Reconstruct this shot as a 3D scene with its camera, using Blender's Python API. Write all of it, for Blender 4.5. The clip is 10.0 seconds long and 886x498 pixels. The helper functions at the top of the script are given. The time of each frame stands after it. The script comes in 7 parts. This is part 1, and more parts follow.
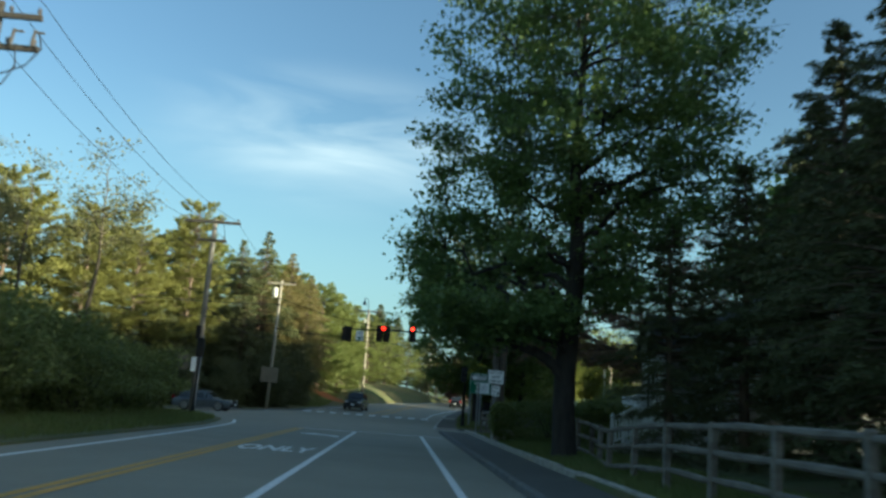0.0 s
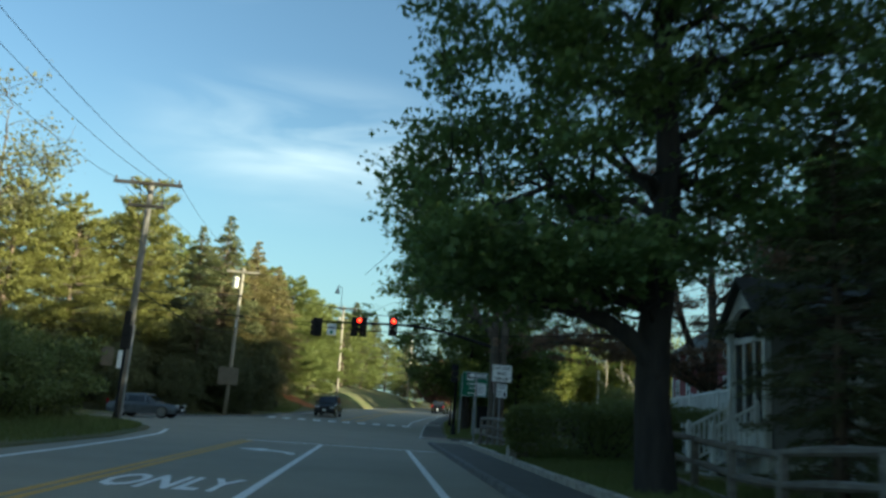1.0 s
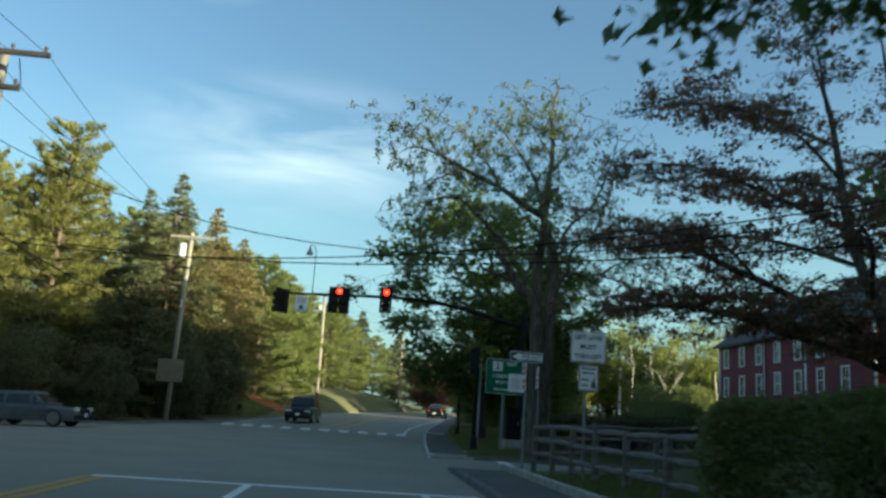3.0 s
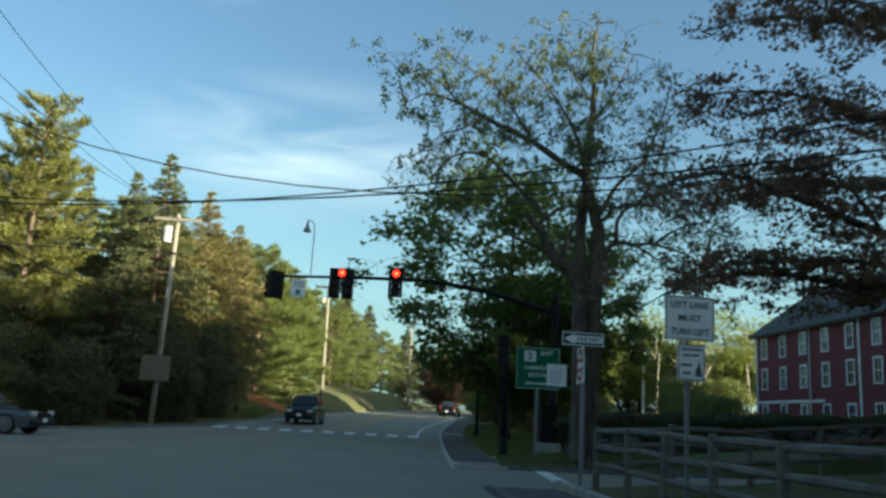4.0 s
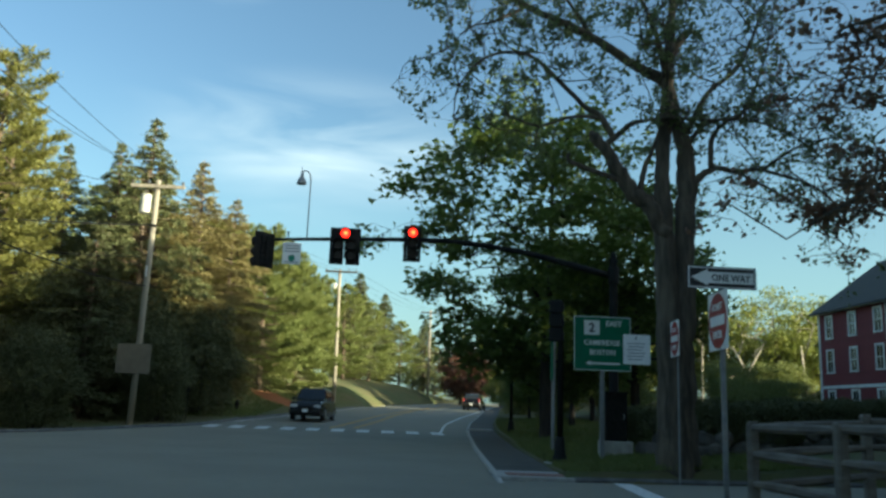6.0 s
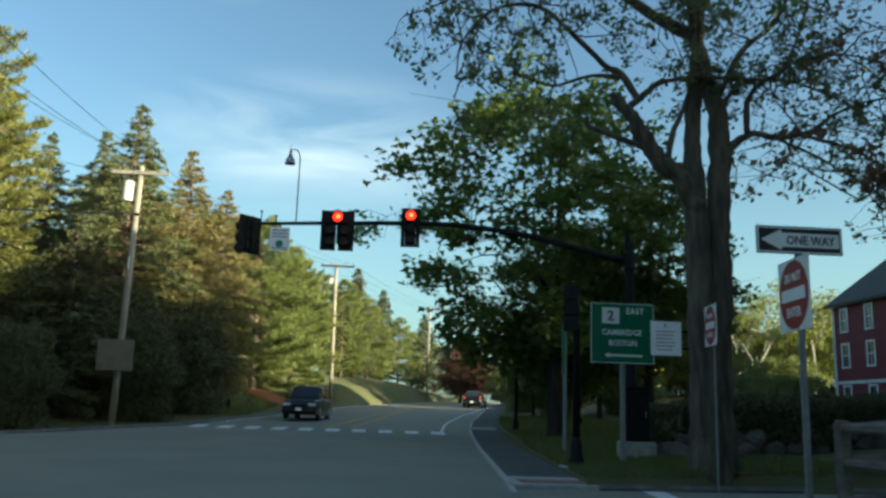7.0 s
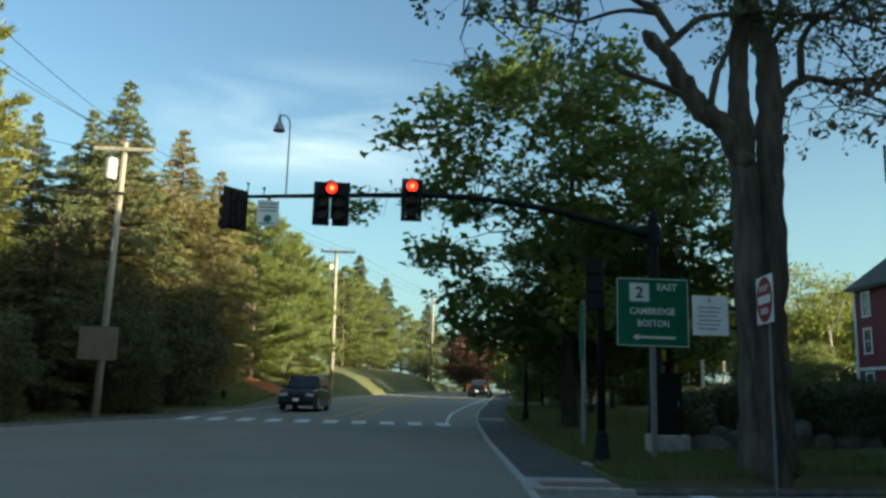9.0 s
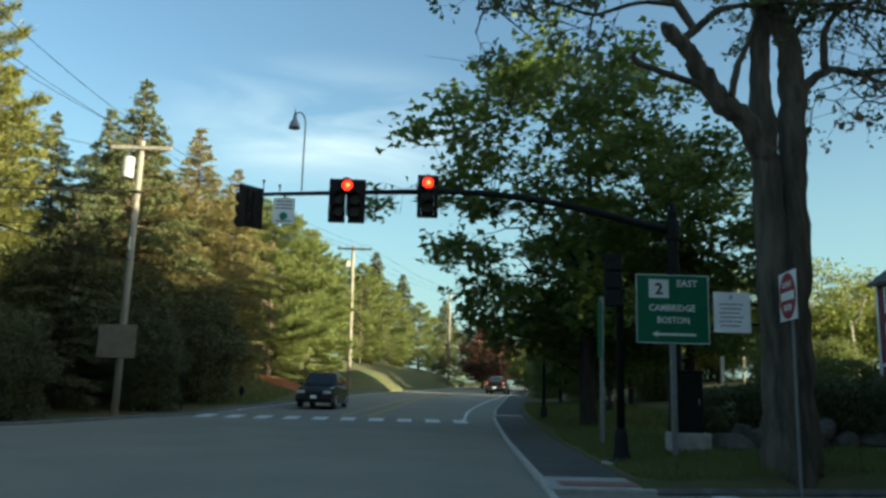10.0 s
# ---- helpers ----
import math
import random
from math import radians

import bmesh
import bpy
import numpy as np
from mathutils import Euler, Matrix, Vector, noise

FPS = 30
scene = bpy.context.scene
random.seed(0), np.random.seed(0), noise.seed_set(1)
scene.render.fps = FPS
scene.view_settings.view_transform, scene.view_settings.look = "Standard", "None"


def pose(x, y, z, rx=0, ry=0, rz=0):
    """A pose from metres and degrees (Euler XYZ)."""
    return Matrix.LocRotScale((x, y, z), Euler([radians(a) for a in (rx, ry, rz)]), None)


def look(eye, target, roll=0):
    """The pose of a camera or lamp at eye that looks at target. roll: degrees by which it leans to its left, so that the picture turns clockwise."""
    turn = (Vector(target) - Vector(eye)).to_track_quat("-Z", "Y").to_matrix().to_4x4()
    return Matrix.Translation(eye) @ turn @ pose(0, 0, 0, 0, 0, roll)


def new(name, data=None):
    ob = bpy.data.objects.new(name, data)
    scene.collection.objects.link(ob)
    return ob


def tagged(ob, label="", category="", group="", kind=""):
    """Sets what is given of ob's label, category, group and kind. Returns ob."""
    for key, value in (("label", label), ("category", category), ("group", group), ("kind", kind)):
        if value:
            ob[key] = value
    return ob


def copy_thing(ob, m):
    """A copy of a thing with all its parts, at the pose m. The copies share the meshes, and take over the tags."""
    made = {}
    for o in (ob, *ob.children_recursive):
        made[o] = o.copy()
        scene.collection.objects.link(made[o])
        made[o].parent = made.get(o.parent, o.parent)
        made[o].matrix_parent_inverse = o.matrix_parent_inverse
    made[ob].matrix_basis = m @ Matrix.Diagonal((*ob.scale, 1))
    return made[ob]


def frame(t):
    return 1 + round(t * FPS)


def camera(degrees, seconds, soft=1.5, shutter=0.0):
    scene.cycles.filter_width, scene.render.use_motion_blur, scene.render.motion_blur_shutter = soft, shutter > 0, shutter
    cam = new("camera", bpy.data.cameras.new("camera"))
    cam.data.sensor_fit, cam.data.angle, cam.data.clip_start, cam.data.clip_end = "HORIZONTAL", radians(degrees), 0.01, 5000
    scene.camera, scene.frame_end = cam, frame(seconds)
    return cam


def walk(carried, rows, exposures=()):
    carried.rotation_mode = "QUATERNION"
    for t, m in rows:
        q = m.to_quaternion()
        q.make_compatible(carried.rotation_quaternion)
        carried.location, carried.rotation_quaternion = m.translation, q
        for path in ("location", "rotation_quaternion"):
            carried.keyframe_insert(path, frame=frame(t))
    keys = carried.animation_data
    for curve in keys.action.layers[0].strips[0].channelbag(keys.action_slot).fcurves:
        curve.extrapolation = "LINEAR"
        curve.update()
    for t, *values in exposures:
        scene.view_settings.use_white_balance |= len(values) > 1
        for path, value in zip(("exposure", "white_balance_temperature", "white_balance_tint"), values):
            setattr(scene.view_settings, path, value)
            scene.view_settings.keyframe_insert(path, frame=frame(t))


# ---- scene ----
cam = camera(56.9, 10.0, soft=2.8, shutter=0.4)
PATH = [
    (0, (-0.125, -0.695, 1.376), (-0.049, 1.267, 1.756), 4.3),
    (0.5, (-0.206, 3.891, 1.373), (-0.101, 5.849, 1.767), 4.3),
    (1, (-0.241, 8.349, 1.31), (-0.11, 10.305, 1.707), 4.1),
    (1.5, (-0.211, 12.608, 1.302), (-0.087, 14.566, 1.694), 4.2),
    (2, (-0.135, 16.521, 1.278), (-0.003, 18.476, 1.678), 4.2),
    (2.5, (-0.172, 19.985, 1.265), (-0.015, 21.936, 1.676), 4.2),
    (4, (-0.177, 28.594, 1.375), (-0.03, 30.547, 1.777), 3.2),
    (4.5, (-0.088, 30.797, 1.362), (0.052, 32.751, 1.769), 2.7),
    (5, (-0.035, 32.72, 1.342), (0.079, 34.678, 1.734), 2.5),
    (5.5, (-0.021, 34.212, 1.347), (0.087, 36.171, 1.733), 2.3),
    (7, (0.065, 37.74, 1.343), (0.178, 39.7, 1.724), 1.9),
    (7.5, (0.11, 38.615, 1.342), (0.221, 40.577, 1.713), 1.8),
    (8, (0.149, 39.224, 1.359), (0.272, 41.186, 1.724), 1.8),
    (8.5, (0.146, 39.723, 1.372), (0.259, 41.688, 1.729), 1.6),
    (9, (0.161, 40.09, 1.356), (0.268, 42.055, 1.712), 1.6),
    (9.5, (0.161, 40.271, 1.385), (0.274, 42.236, 1.742), 1.8),
    (10, (0.18, 40.245, 1.398), (0.246, 42.214, 1.744), 1.5),
]
walk(cam, [(t, look(eye, target, roll)) for t, eye, target, roll in PATH],
     exposures=[(0.0, 1.40, 5860, -8), (1.0, 1.51, 5960, -7.5), (2.0, 1.58, 6000, -7), (2.5, 1.53, 6020, -7), (5.0, 1.53, 6020, -6), (10.0, 1.58, 6230, -6)])

# ---- world and sun ----
SUN_ELEV, SUN_AZ = 12.0, 120.0          # degrees; azimuth clockwise from +y
world = bpy.data.worlds.new("sky")
scene.world = world
world.use_nodes = True
wn, wl = world.node_tree.nodes, world.node_tree.links
wn.clear()
w_out = wn.new("ShaderNodeOutputWorld")
w_bg = wn.new("ShaderNodeBackground")
w_sky = wn.new("ShaderNodeTexSky")
w_sky.sky_type, w_sky.sun_disc = "NISHITA", False
w_sky.sun_elevation, w_sky.sun_rotation = radians(SUN_ELEV), radians(SUN_AZ)
w_sky.air_density, w_sky.dust_density, w_sky.ozone_density = 1.0, 2.4, 2.0
w_bg.inputs["Strength"].default_value = 0.088
w_tc = wn.new("ShaderNodeTexCoord")
w_map = wn.new("ShaderNodeMapping")
w_map.inputs["Scale"].default_value = (2.2, 2.2, 11.0)
w_map.inputs["Rotation"].default_value = (0.0, radians(-9), 0.0)
w_noise = wn.new("ShaderNodeTexNoise")
w_noise.inputs["Scale"].default_value = 1.7
w_noise.inputs["Detail"].default_value = 5.0
w_noise.inputs["Distortion"].default_value = 0.5
w_ramp = wn.new("ShaderNodeValToRGB")
w_ramp.color_ramp.elements[0].position, w_ramp.color_ramp.elements[1].position = 0.36, 0.72
w_mix = wn.new("ShaderNodeMixRGB")
w_mix.inputs["Color2"].default_value = (4.0, 4.4, 4.7, 1)
w_scale = wn.new("ShaderNodeMath")
w_scale.operation = "MULTIPLY"
w_scale.inputs[1].default_value = 0.78
wl.new(w_tc.outputs["Generated"], w_map.inputs["Vector"])
wl.new(w_map.outputs["Vector"], w_noise.inputs["Vector"])
wl.new(w_noise.outputs["Fac"], w_ramp.inputs["Fac"])


def wisp(centre, flat, reach):
    """How near a direction lies to the middle of a flat streak of thin cloud."""
    sub_, mul_, len_ = (wn.new("ShaderNodeVectorMath") for _ in range(3))
    sub_.operation, mul_.operation, len_.operation = "SUBTRACT", "MULTIPLY", "LENGTH"
    sub_.inputs[1].default_value = centre
    mul_.inputs[1].default_value = (1.0, 1.0, flat)
    near = wn.new("ShaderNodeMapRange")
    near.interpolation_type = "SMOOTHSTEP"
    near.inputs["From Min"].default_value, near.inputs["From Max"].default_value = reach * 0.1, reach
    near.inputs["To Min"].default_value, near.inputs["To Max"].default_value = 1.0, 0.0
    wl.new(w_tc.outputs["Generated"], sub_.inputs[0])
    wl.new(sub_.outputs["Vector"], mul_.inputs[0])
    wl.new(mul_.outputs["Vector"], len_.inputs[0])
    wl.new(len_.outputs["Value"], near.inputs["Value"])
    return near


w_veil = wisp((-0.112, 0.945, 0.302), 2.5, 0.26)
w_veil2 = wisp((-0.250, 0.845, 0.474), 3.0, 0.13)
w_any = wn.new("ShaderNodeMath")
w_any.operation = "MAXIMUM"
w_both = wn.new("ShaderNodeMath")
w_both.operation = "MULTIPLY"
wl.new(w_ramp.outputs["Color"], w_both.inputs[0])
wl.new(w_veil.outputs["Result"], w_any.inputs[0])
wl.new(w_veil2.outputs["Result"], w_any.inputs[1])
wl.new(w_any.outputs["Value"], w_both.inputs[1])
wl.new(w_both.outputs["Value"], w_scale.inputs[0])
wl.new(w_scale.outputs["Value"], w_mix.inputs["Fac"])
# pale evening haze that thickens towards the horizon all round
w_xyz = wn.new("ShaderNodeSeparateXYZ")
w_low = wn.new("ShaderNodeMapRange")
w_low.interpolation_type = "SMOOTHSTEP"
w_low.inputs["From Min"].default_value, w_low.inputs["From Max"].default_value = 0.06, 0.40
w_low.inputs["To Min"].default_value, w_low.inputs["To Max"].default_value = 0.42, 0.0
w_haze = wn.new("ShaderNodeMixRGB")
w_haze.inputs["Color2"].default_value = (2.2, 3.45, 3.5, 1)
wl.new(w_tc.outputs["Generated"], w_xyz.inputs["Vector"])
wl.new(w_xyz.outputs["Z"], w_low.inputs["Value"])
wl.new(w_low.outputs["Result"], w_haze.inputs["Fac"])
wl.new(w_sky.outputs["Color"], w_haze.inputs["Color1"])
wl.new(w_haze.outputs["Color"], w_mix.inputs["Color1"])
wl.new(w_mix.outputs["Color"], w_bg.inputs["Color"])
wl.new(w_bg.outputs["Background"], w_out.inputs["Surface"])

sun_data = bpy.data.lights.new("sun", "SUN")
sun_data.energy, sun_data.angle, sun_data.color = 5.0, radians(0.55), (1.0, 0.85, 0.61)
sun = new("sun", sun_data)
sx, sy = math.sin(radians(SUN_AZ)), math.cos(radians(SUN_AZ))
sun.matrix_world = look((60 * sx, 60 * sy, 60 * math.tan(radians(SUN_ELEV))), (0, 0, 0))


# ---- materials ----
def material(name, color, rough=0.8, metal=0.0, color2=None, scale=4.0, bump=0.0, bump_scale=60.0, island=False,
             stretch=(1, 1, 1), per_object=False, emit=0.0, through_light=0.0, spot=None, spot_scale=0.6):
    """A surface with a fine and a coarse variation, relief, and for leaves light that comes through."""
    m = bpy.data.materials.new(name)
    m.use_nodes = True
    n, l = m.node_tree.nodes, m.node_tree.links
    b = n["Principled BSDF"]
    b.inputs["Roughness"].default_value, b.inputs["Metallic"].default_value = rough, metal
    c2 = color2 or tuple(v * 0.72 for v in color)
    tc = n.new("ShaderNodeTexCoord")
    mp = n.new("ShaderNodeMapping")
    mp.inputs["Scale"].default_value = stretch
    l.new(tc.outputs["Object"], mp.inputs["Vector"])
    mix = n.new("ShaderNodeMixRGB")
    mix.inputs["Color1"].default_value, mix.inputs["Color2"].default_value = (*color, 1), (*c2, 1)
    if island or per_object:
        if island:
            src = n.new("ShaderNodeNewGeometry").outputs["Random Per Island"]
        else:
            src = n.new("ShaderNodeObjectInfo").outputs["Random"]
        nz = n.new("ShaderNodeTexNoise")
        nz.inputs["Scale"].default_value, nz.inputs["Detail"].default_value = scale, 3
        l.new(mp.outputs["Vector"], nz.inputs["Vector"])
        av = n.new("ShaderNodeMath")
        av.operation = "MULTIPLY_ADD"
        av.inputs[1].default_value = 0.6
        hf = n.new("ShaderNodeMath")
        hf.operation = "MULTIPLY_ADD"
        hf.inputs[1].default_value, hf.inputs[2].default_value = 1.4, -0.5
        l.new(nz.outputs["Fac"], hf.inputs[0])
        l.new(src, av.inputs[0])
        l.new(hf.outputs["Value"], av.inputs[2])
        l.new(av.outputs["Value"], mix.inputs["Fac"])
    else:
        nz = n.new("ShaderNodeTexNoise")
        nz.inputs["Scale"].default_value, nz.inputs["Detail"].default_value = scale, 6
        l.new(mp.outputs["Vector"], nz.inputs["Vector"])
        rp = n.new("ShaderNodeValToRGB")
        rp.color_ramp.elements[0].position, rp.color_ramp.elements[1].position = 0.35, 0.65
        l.new(nz.outputs["Fac"], rp.inputs["Fac"])
        l.new(rp.outputs["Color"], mix.inputs["Fac"])
    out = mix.outputs["Color"]
    if spot:
        n3 = n.new("ShaderNodeTexNoise")
        n3.inputs["Scale"].default_value, n3.inputs["Detail"].default_value = spot_scale, 4
        l.new(mp.outputs["Vector"], n3.inputs["Vector"])
        r3 = n.new("ShaderNodeValToRGB")
        r3.color_ramp.elements[0].position, r3.color_ramp.elements[1].position = 0.48, 0.62
        l.new(n3.outputs["Fac"], r3.inputs["Fac"])
        m3 = n.new("ShaderNodeMixRGB")
        m3.inputs["Color2"].default_value = (*spot, 1)
        l.new(r3.outputs["Color"], m3.inputs["Fac"])
        l.new(out, m3.inputs["Color1"])
        out = m3.outputs["Color"]
    l.new(out, b.inputs["Base Color"])
    if bump:
        nb = n.new("ShaderNodeTexNoise")
        nb.inputs["Scale"].default_value, nb.inputs["Detail"].default_value = bump_scale, 3
        l.new(mp.outputs["Vector"], nb.inputs["Vector"])
        bp = n.new("ShaderNodeBump")
        bp.inputs["Strength"].default_value, bp.inputs["Distance"].default_value = bump, 0.02
        l.new(nb.outputs["Fac"], bp.inputs["Height"])
        l.new(bp.outputs["Normal"], b.inputs["Normal"])
    if emit:
        b.inputs["Emission Color"].default_value = (*color, 1)
        b.inputs["Emission Strength"].default_value = emit
    if through_light:
        tr = n.new("ShaderNodeBsdfTranslucent")
        ms = n.new("ShaderNodeMixShader")
        ms.inputs["Fac"].default_value = through_light
        l.new(out, tr.inputs["Color"])
        l.new(b.outputs["BSDF"], ms.inputs[1])
        l.new(tr.outputs["BSDF"], ms.inputs[2])
        l.new(ms.outputs["Shader"], n["Material Output"].inputs["Surface"])
    return m


ASPHALT = material("asphalt", (0.268, 0.250, 0.196), 0.85, color2=(0.222, 0.208, 0.166), scale=0.35, bump=0.5, bump_scale=90, spot=(0.244, 0.229, 0.182), spot_scale=5.0)
ASPHALT_WALK = material("asphalt walk", (0.100, 0.096, 0.082), 0.9, color2=(0.076, 0.073, 0.063), scale=0.8, bump=0.5, bump_scale=80, spot=(0.075, 0.076, 0.072), spot_scale=7)
BERM = material("worn asphalt berm", (0.16, 0.16, 0.155), 0.9, color2=(0.09, 0.09, 0.09), scale=3, bump=0.5, bump_scale=60)
PAINT_WHITE = material("white road paint", (0.84, 0.84, 0.82), 0.7, color2=(0.72, 0.72, 0.71), scale=6, bump=0.3, spot=(0.60, 0.60, 0.59), spot_scale=14)
PAINT_YELLOW = material("yellow road paint", (0.58, 0.32, 0.04), 0.7, color2=(0.46, 0.26, 0.05), scale=6, bump=0.3, spot=(0.40, 0.25, 0.06), spot_scale=14)
KERB_STONE = material("pale kerb granite", (0.52, 0.50, 0.46), 0.85, color2=(0.40, 0.385, 0.36), scale=4, bump=0.4, bump_scale=40, spot=(0.34, 0.33, 0.31), spot_scale=9)
CONCRETE = material("concrete", (0.42, 0.41, 0.38), 0.9, color2=(0.32, 0.31, 0.29), scale=5, bump=0.4)
GRANITE = material("granite", (0.43, 0.40, 0.34), 0.85, color2=(0.29, 0.27, 0.235), scale=22, bump=0.5, bump_scale=40, spot=(0.20, 0.19, 0.17), spot_scale=2)
TACTILE = material("brick red tactile panel", (0.30, 0.16, 0.13), 0.85, scale=8, bump=0.3)
LAWN = material("lawn soil and grass", (0.088, 0.098, 0.028), 0.95, color2=(0.115, 0.092, 0.042), scale=1.2, bump=0.8, bump_scale=30, spot=(0.075, 0.092, 0.028), spot_scale=0.3)
MULCH = material("reddish mulch", (0.30, 0.12, 0.05), 0.95, color2=(0.20, 0.08, 0.035), scale=12, bump=0.8, bump_scale=40)
BLADES = material("grass blades", (0.12, 0.17, 0.04), 0.8, color2=(0.16, 0.165, 0.055), scale=0.7, island=True, through_light=0.3)
BARK = material("grey brown bark", (0.138, 0.110, 0.080), 0.95, color2=(0.048, 0.039, 0.030), scale=7, bump=1.0, bump_scale=14, stretch=(1, 1, 0.18))
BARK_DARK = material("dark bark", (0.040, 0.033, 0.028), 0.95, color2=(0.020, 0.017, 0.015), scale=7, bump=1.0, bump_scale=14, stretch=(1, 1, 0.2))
BARK_PINE = material("pine bark", (0.16, 0.11, 0.075), 0.95, color2=(0.08, 0.06, 0.045), scale=7, bump=1.0, bump_scale=12, stretch=(1, 1, 0.3))
LEAF_MAPLE = material("maple leaves", (0.108, 0.168, 0.048), 0.5, color2=(0.150, 0.205, 0.056), scale=0.5, island=True, through_light=0.48)
LEAF_SPRING = material("fresh maple leaves", (0.115, 0.165, 0.036), 0.5, color2=(0.165, 0.21, 0.05), scale=0.5, island=True, through_light=0.45)
LEAF_LOCUST = material("young locust leaves", (0.135, 0.175, 0.065), 0.6, color2=(0.18, 0.20, 0.08), scale=0.5, island=True, through_light=0.5)
LEAF_RED = material("bronze red leaves", (0.225, 0.105, 0.070), 0.6, color2=(0.22, 0.16, 0.085), scale=0.4, island=True, through_light=0.45)
LEAF_COPPER = material("copper leaves", (0.12, 0.055, 0.04), 0.6, color2=(0.16, 0.08, 0.045), scale=0.4, island=True, through_light=0.3)
LEAF_BRIGHT = material("bright spring leaves", (0.19, 0.235, 0.045), 0.6, color2=(0.29, 0.285, 0.07), scale=0.3, island=True, through_light=0.4)
LEAF_BUSH = material("shrub leaves", (0.145, 0.18, 0.05), 0.6, color2=(0.19, 0.20, 0.06), scale=0.6, island=True, through_light=0.48)
LEAF_PALE = material("pale budding leaves", (0.15, 0.16, 0.06), 0.7, color2=(0.19, 0.17, 0.08), scale=0.5, island=True, through_light=0.4)
NEEDLE_PINE = material("white pine needles", (0.170, 0.180, 0.042), 0.65, color2=(0.235, 0.220, 0.055), scale=0.35, island=True, through_light=0.35)
# lighter copy of the pine needles, with the sunlight put into the colour
NEEDLE_SUNLIT = material("sun-brightened green pine needles", (0.190, 0.235, 0.060), 0.65, color2=(0.250, 0.265, 0.085), scale=0.35, island=True, through_light=0.45)
NEEDLE_SPRUCE = material("spruce needles", (0.095, 0.115, 0.042), 0.65, color2=(0.14, 0.145, 0.05), scale=0.35, island=True, through_light=0.12)
NEEDLE_TAN = material("tan green spruce needles", (0.215, 0.185, 0.065), 0.7, color2=(0.29, 0.235, 0.095), scale=0.4, island=True, through_light=0.3)
NEEDLE_DARK = material("dark hemlock needles", (0.072, 0.083, 0.030), 0.7, color2=(0.100, 0.105, 0.038), scale=0.5, island=True, through_light=0.1)
# weathered wood, lightened further to carry the sun on the far poles
WOOD_POLE = material("weathered pole wood", (0.34, 0.30, 0.235), 0.9, color2=(0.23, 0.20, 0.16), scale=9, bump=0.6, bump_scale=20, stretch=(1, 1, 0.08))
WOOD_FENCE = material("grey weathered fence wood", (0.19, 0.17, 0.145), 0.9, color2=(0.115, 0.10, 0.083), scale=8, bump=0.7, bump_scale=25, stretch=(0.3, 0.3, 1))
WOOD_MID = material("grey pole wood", (0.21, 0.19, 0.165), 0.9, color2=(0.13, 0.118, 0.10), scale=9, bump=0.6, bump_scale=20, stretch=(1, 1, 0.08))
# darker copy of the pole wood, with shade put into its colour
WOOD_GREY = material("darkened pole wood", (0.045, 0.039, 0.033), 0.9, color2=(0.028, 0.024, 0.021), scale=9, bump=0.6, bump_scale=20, stretch=(1, 1, 0.08))
STEEL = material("galvanised steel", (0.30, 0.31, 0.32), 0.55, 0.5, color2=(0.23, 0.24, 0.25), scale=14, bump=0.1)
ALU_BACK = material("weathered sign back", (0.165, 0.138, 0.098), 0.8, 0.0, color2=(0.135, 0.112, 0.08), scale=3)
BLACK = material("black paint", (0.009, 0.011, 0.011), 0.6, color2=(0.018, 0.018, 0.018), scale=10)
BLACK_DULL = material("dull black plastic", (0.015, 0.015, 0.016), 0.7, color2=(0.022, 0.021, 0.02), scale=10)
DARK_LENS = material("dark signal lens", (0.035, 0.016, 0.012), 0.3, scale=8)
RED_LIT = material("lit red signal lens", (1.0, 0.012, 0.006), 0.4, color2=(1.0, 0.02, 0.008), scale=40, emit=2.0)
RED_CORE = material("bright lamp core", (1.0, 0.16, 0.035), 0.4, color2=(1.0, 0.2, 0.05), scale=40, emit=1.9)
CABLE = material("cable", (0.014, 0.014, 0.015), 0.7, scale=5)
CERAMIC = material("grey porcelain", (0.085, 0.075, 0.07), 0.35, scale=8)
CAN = material("pale grey transformer paint", (0.55, 0.54, 0.50), 0.5, color2=(0.45, 0.44, 0.40), scale=5)
SIGN_WHITE = material("white sign sheeting", (0.88, 0.88, 0.87), 0.4, color2=(0.82, 0.82, 0.81), scale=3)
SIGN_BLACK = material("black sign ink", (0.012, 0.012, 0.014), 0.5, scale=5)
SIGN_GREEN = material("green sign sheeting", (0.005, 0.155, 0.075), 0.5, color2=(0.004, 0.13, 0.063), scale=3)
SIGN_RED = material("red sign sheeting", (0.32, 0.018, 0.017), 0.5, color2=(0.26, 0.016, 0.015), scale=3)
SIGN_INK = material("faded black ink", (0.09, 0.09, 0.10), 0.6, scale=5)
SIGN_GREY = material("faded grey ink", (0.30, 0.31, 0.33), 0.6, scale=5)
DOT_GREEN = material("green dot ink", (0.01, 0.22, 0.13), 0.5, scale=5)
RED_CLAP = material("barn red clapboard", (0.175, 0.024, 0.032), 0.75, color2=(0.14, 0.02, 0.027), scale=2.5, bump=0.2, per_object=True)
GREY_CLAP = material("grey clapboard", (0.34, 0.34, 0.33), 0.75, color2=(0.28, 0.28, 0.27), scale=2.5, bump=0.2, per_object=True)
WHITE_TRIM = material("white trim paint", (0.80, 0.80, 0.78), 0.6, color2=(0.60, 0.60, 0.58), scale=3, bump=0.1)
ROOF = material("grey asphalt shingles", (0.075, 0.073, 0.068), 0.9, color2=(0.05, 0.049, 0.046), scale=5, bump=0.6, bump_scale=18, per_object=True)
GLASS_DARK = material("window glass", (0.02, 0.025, 0.03), 0.08, color2=(0.03, 0.035, 0.04), scale=1)
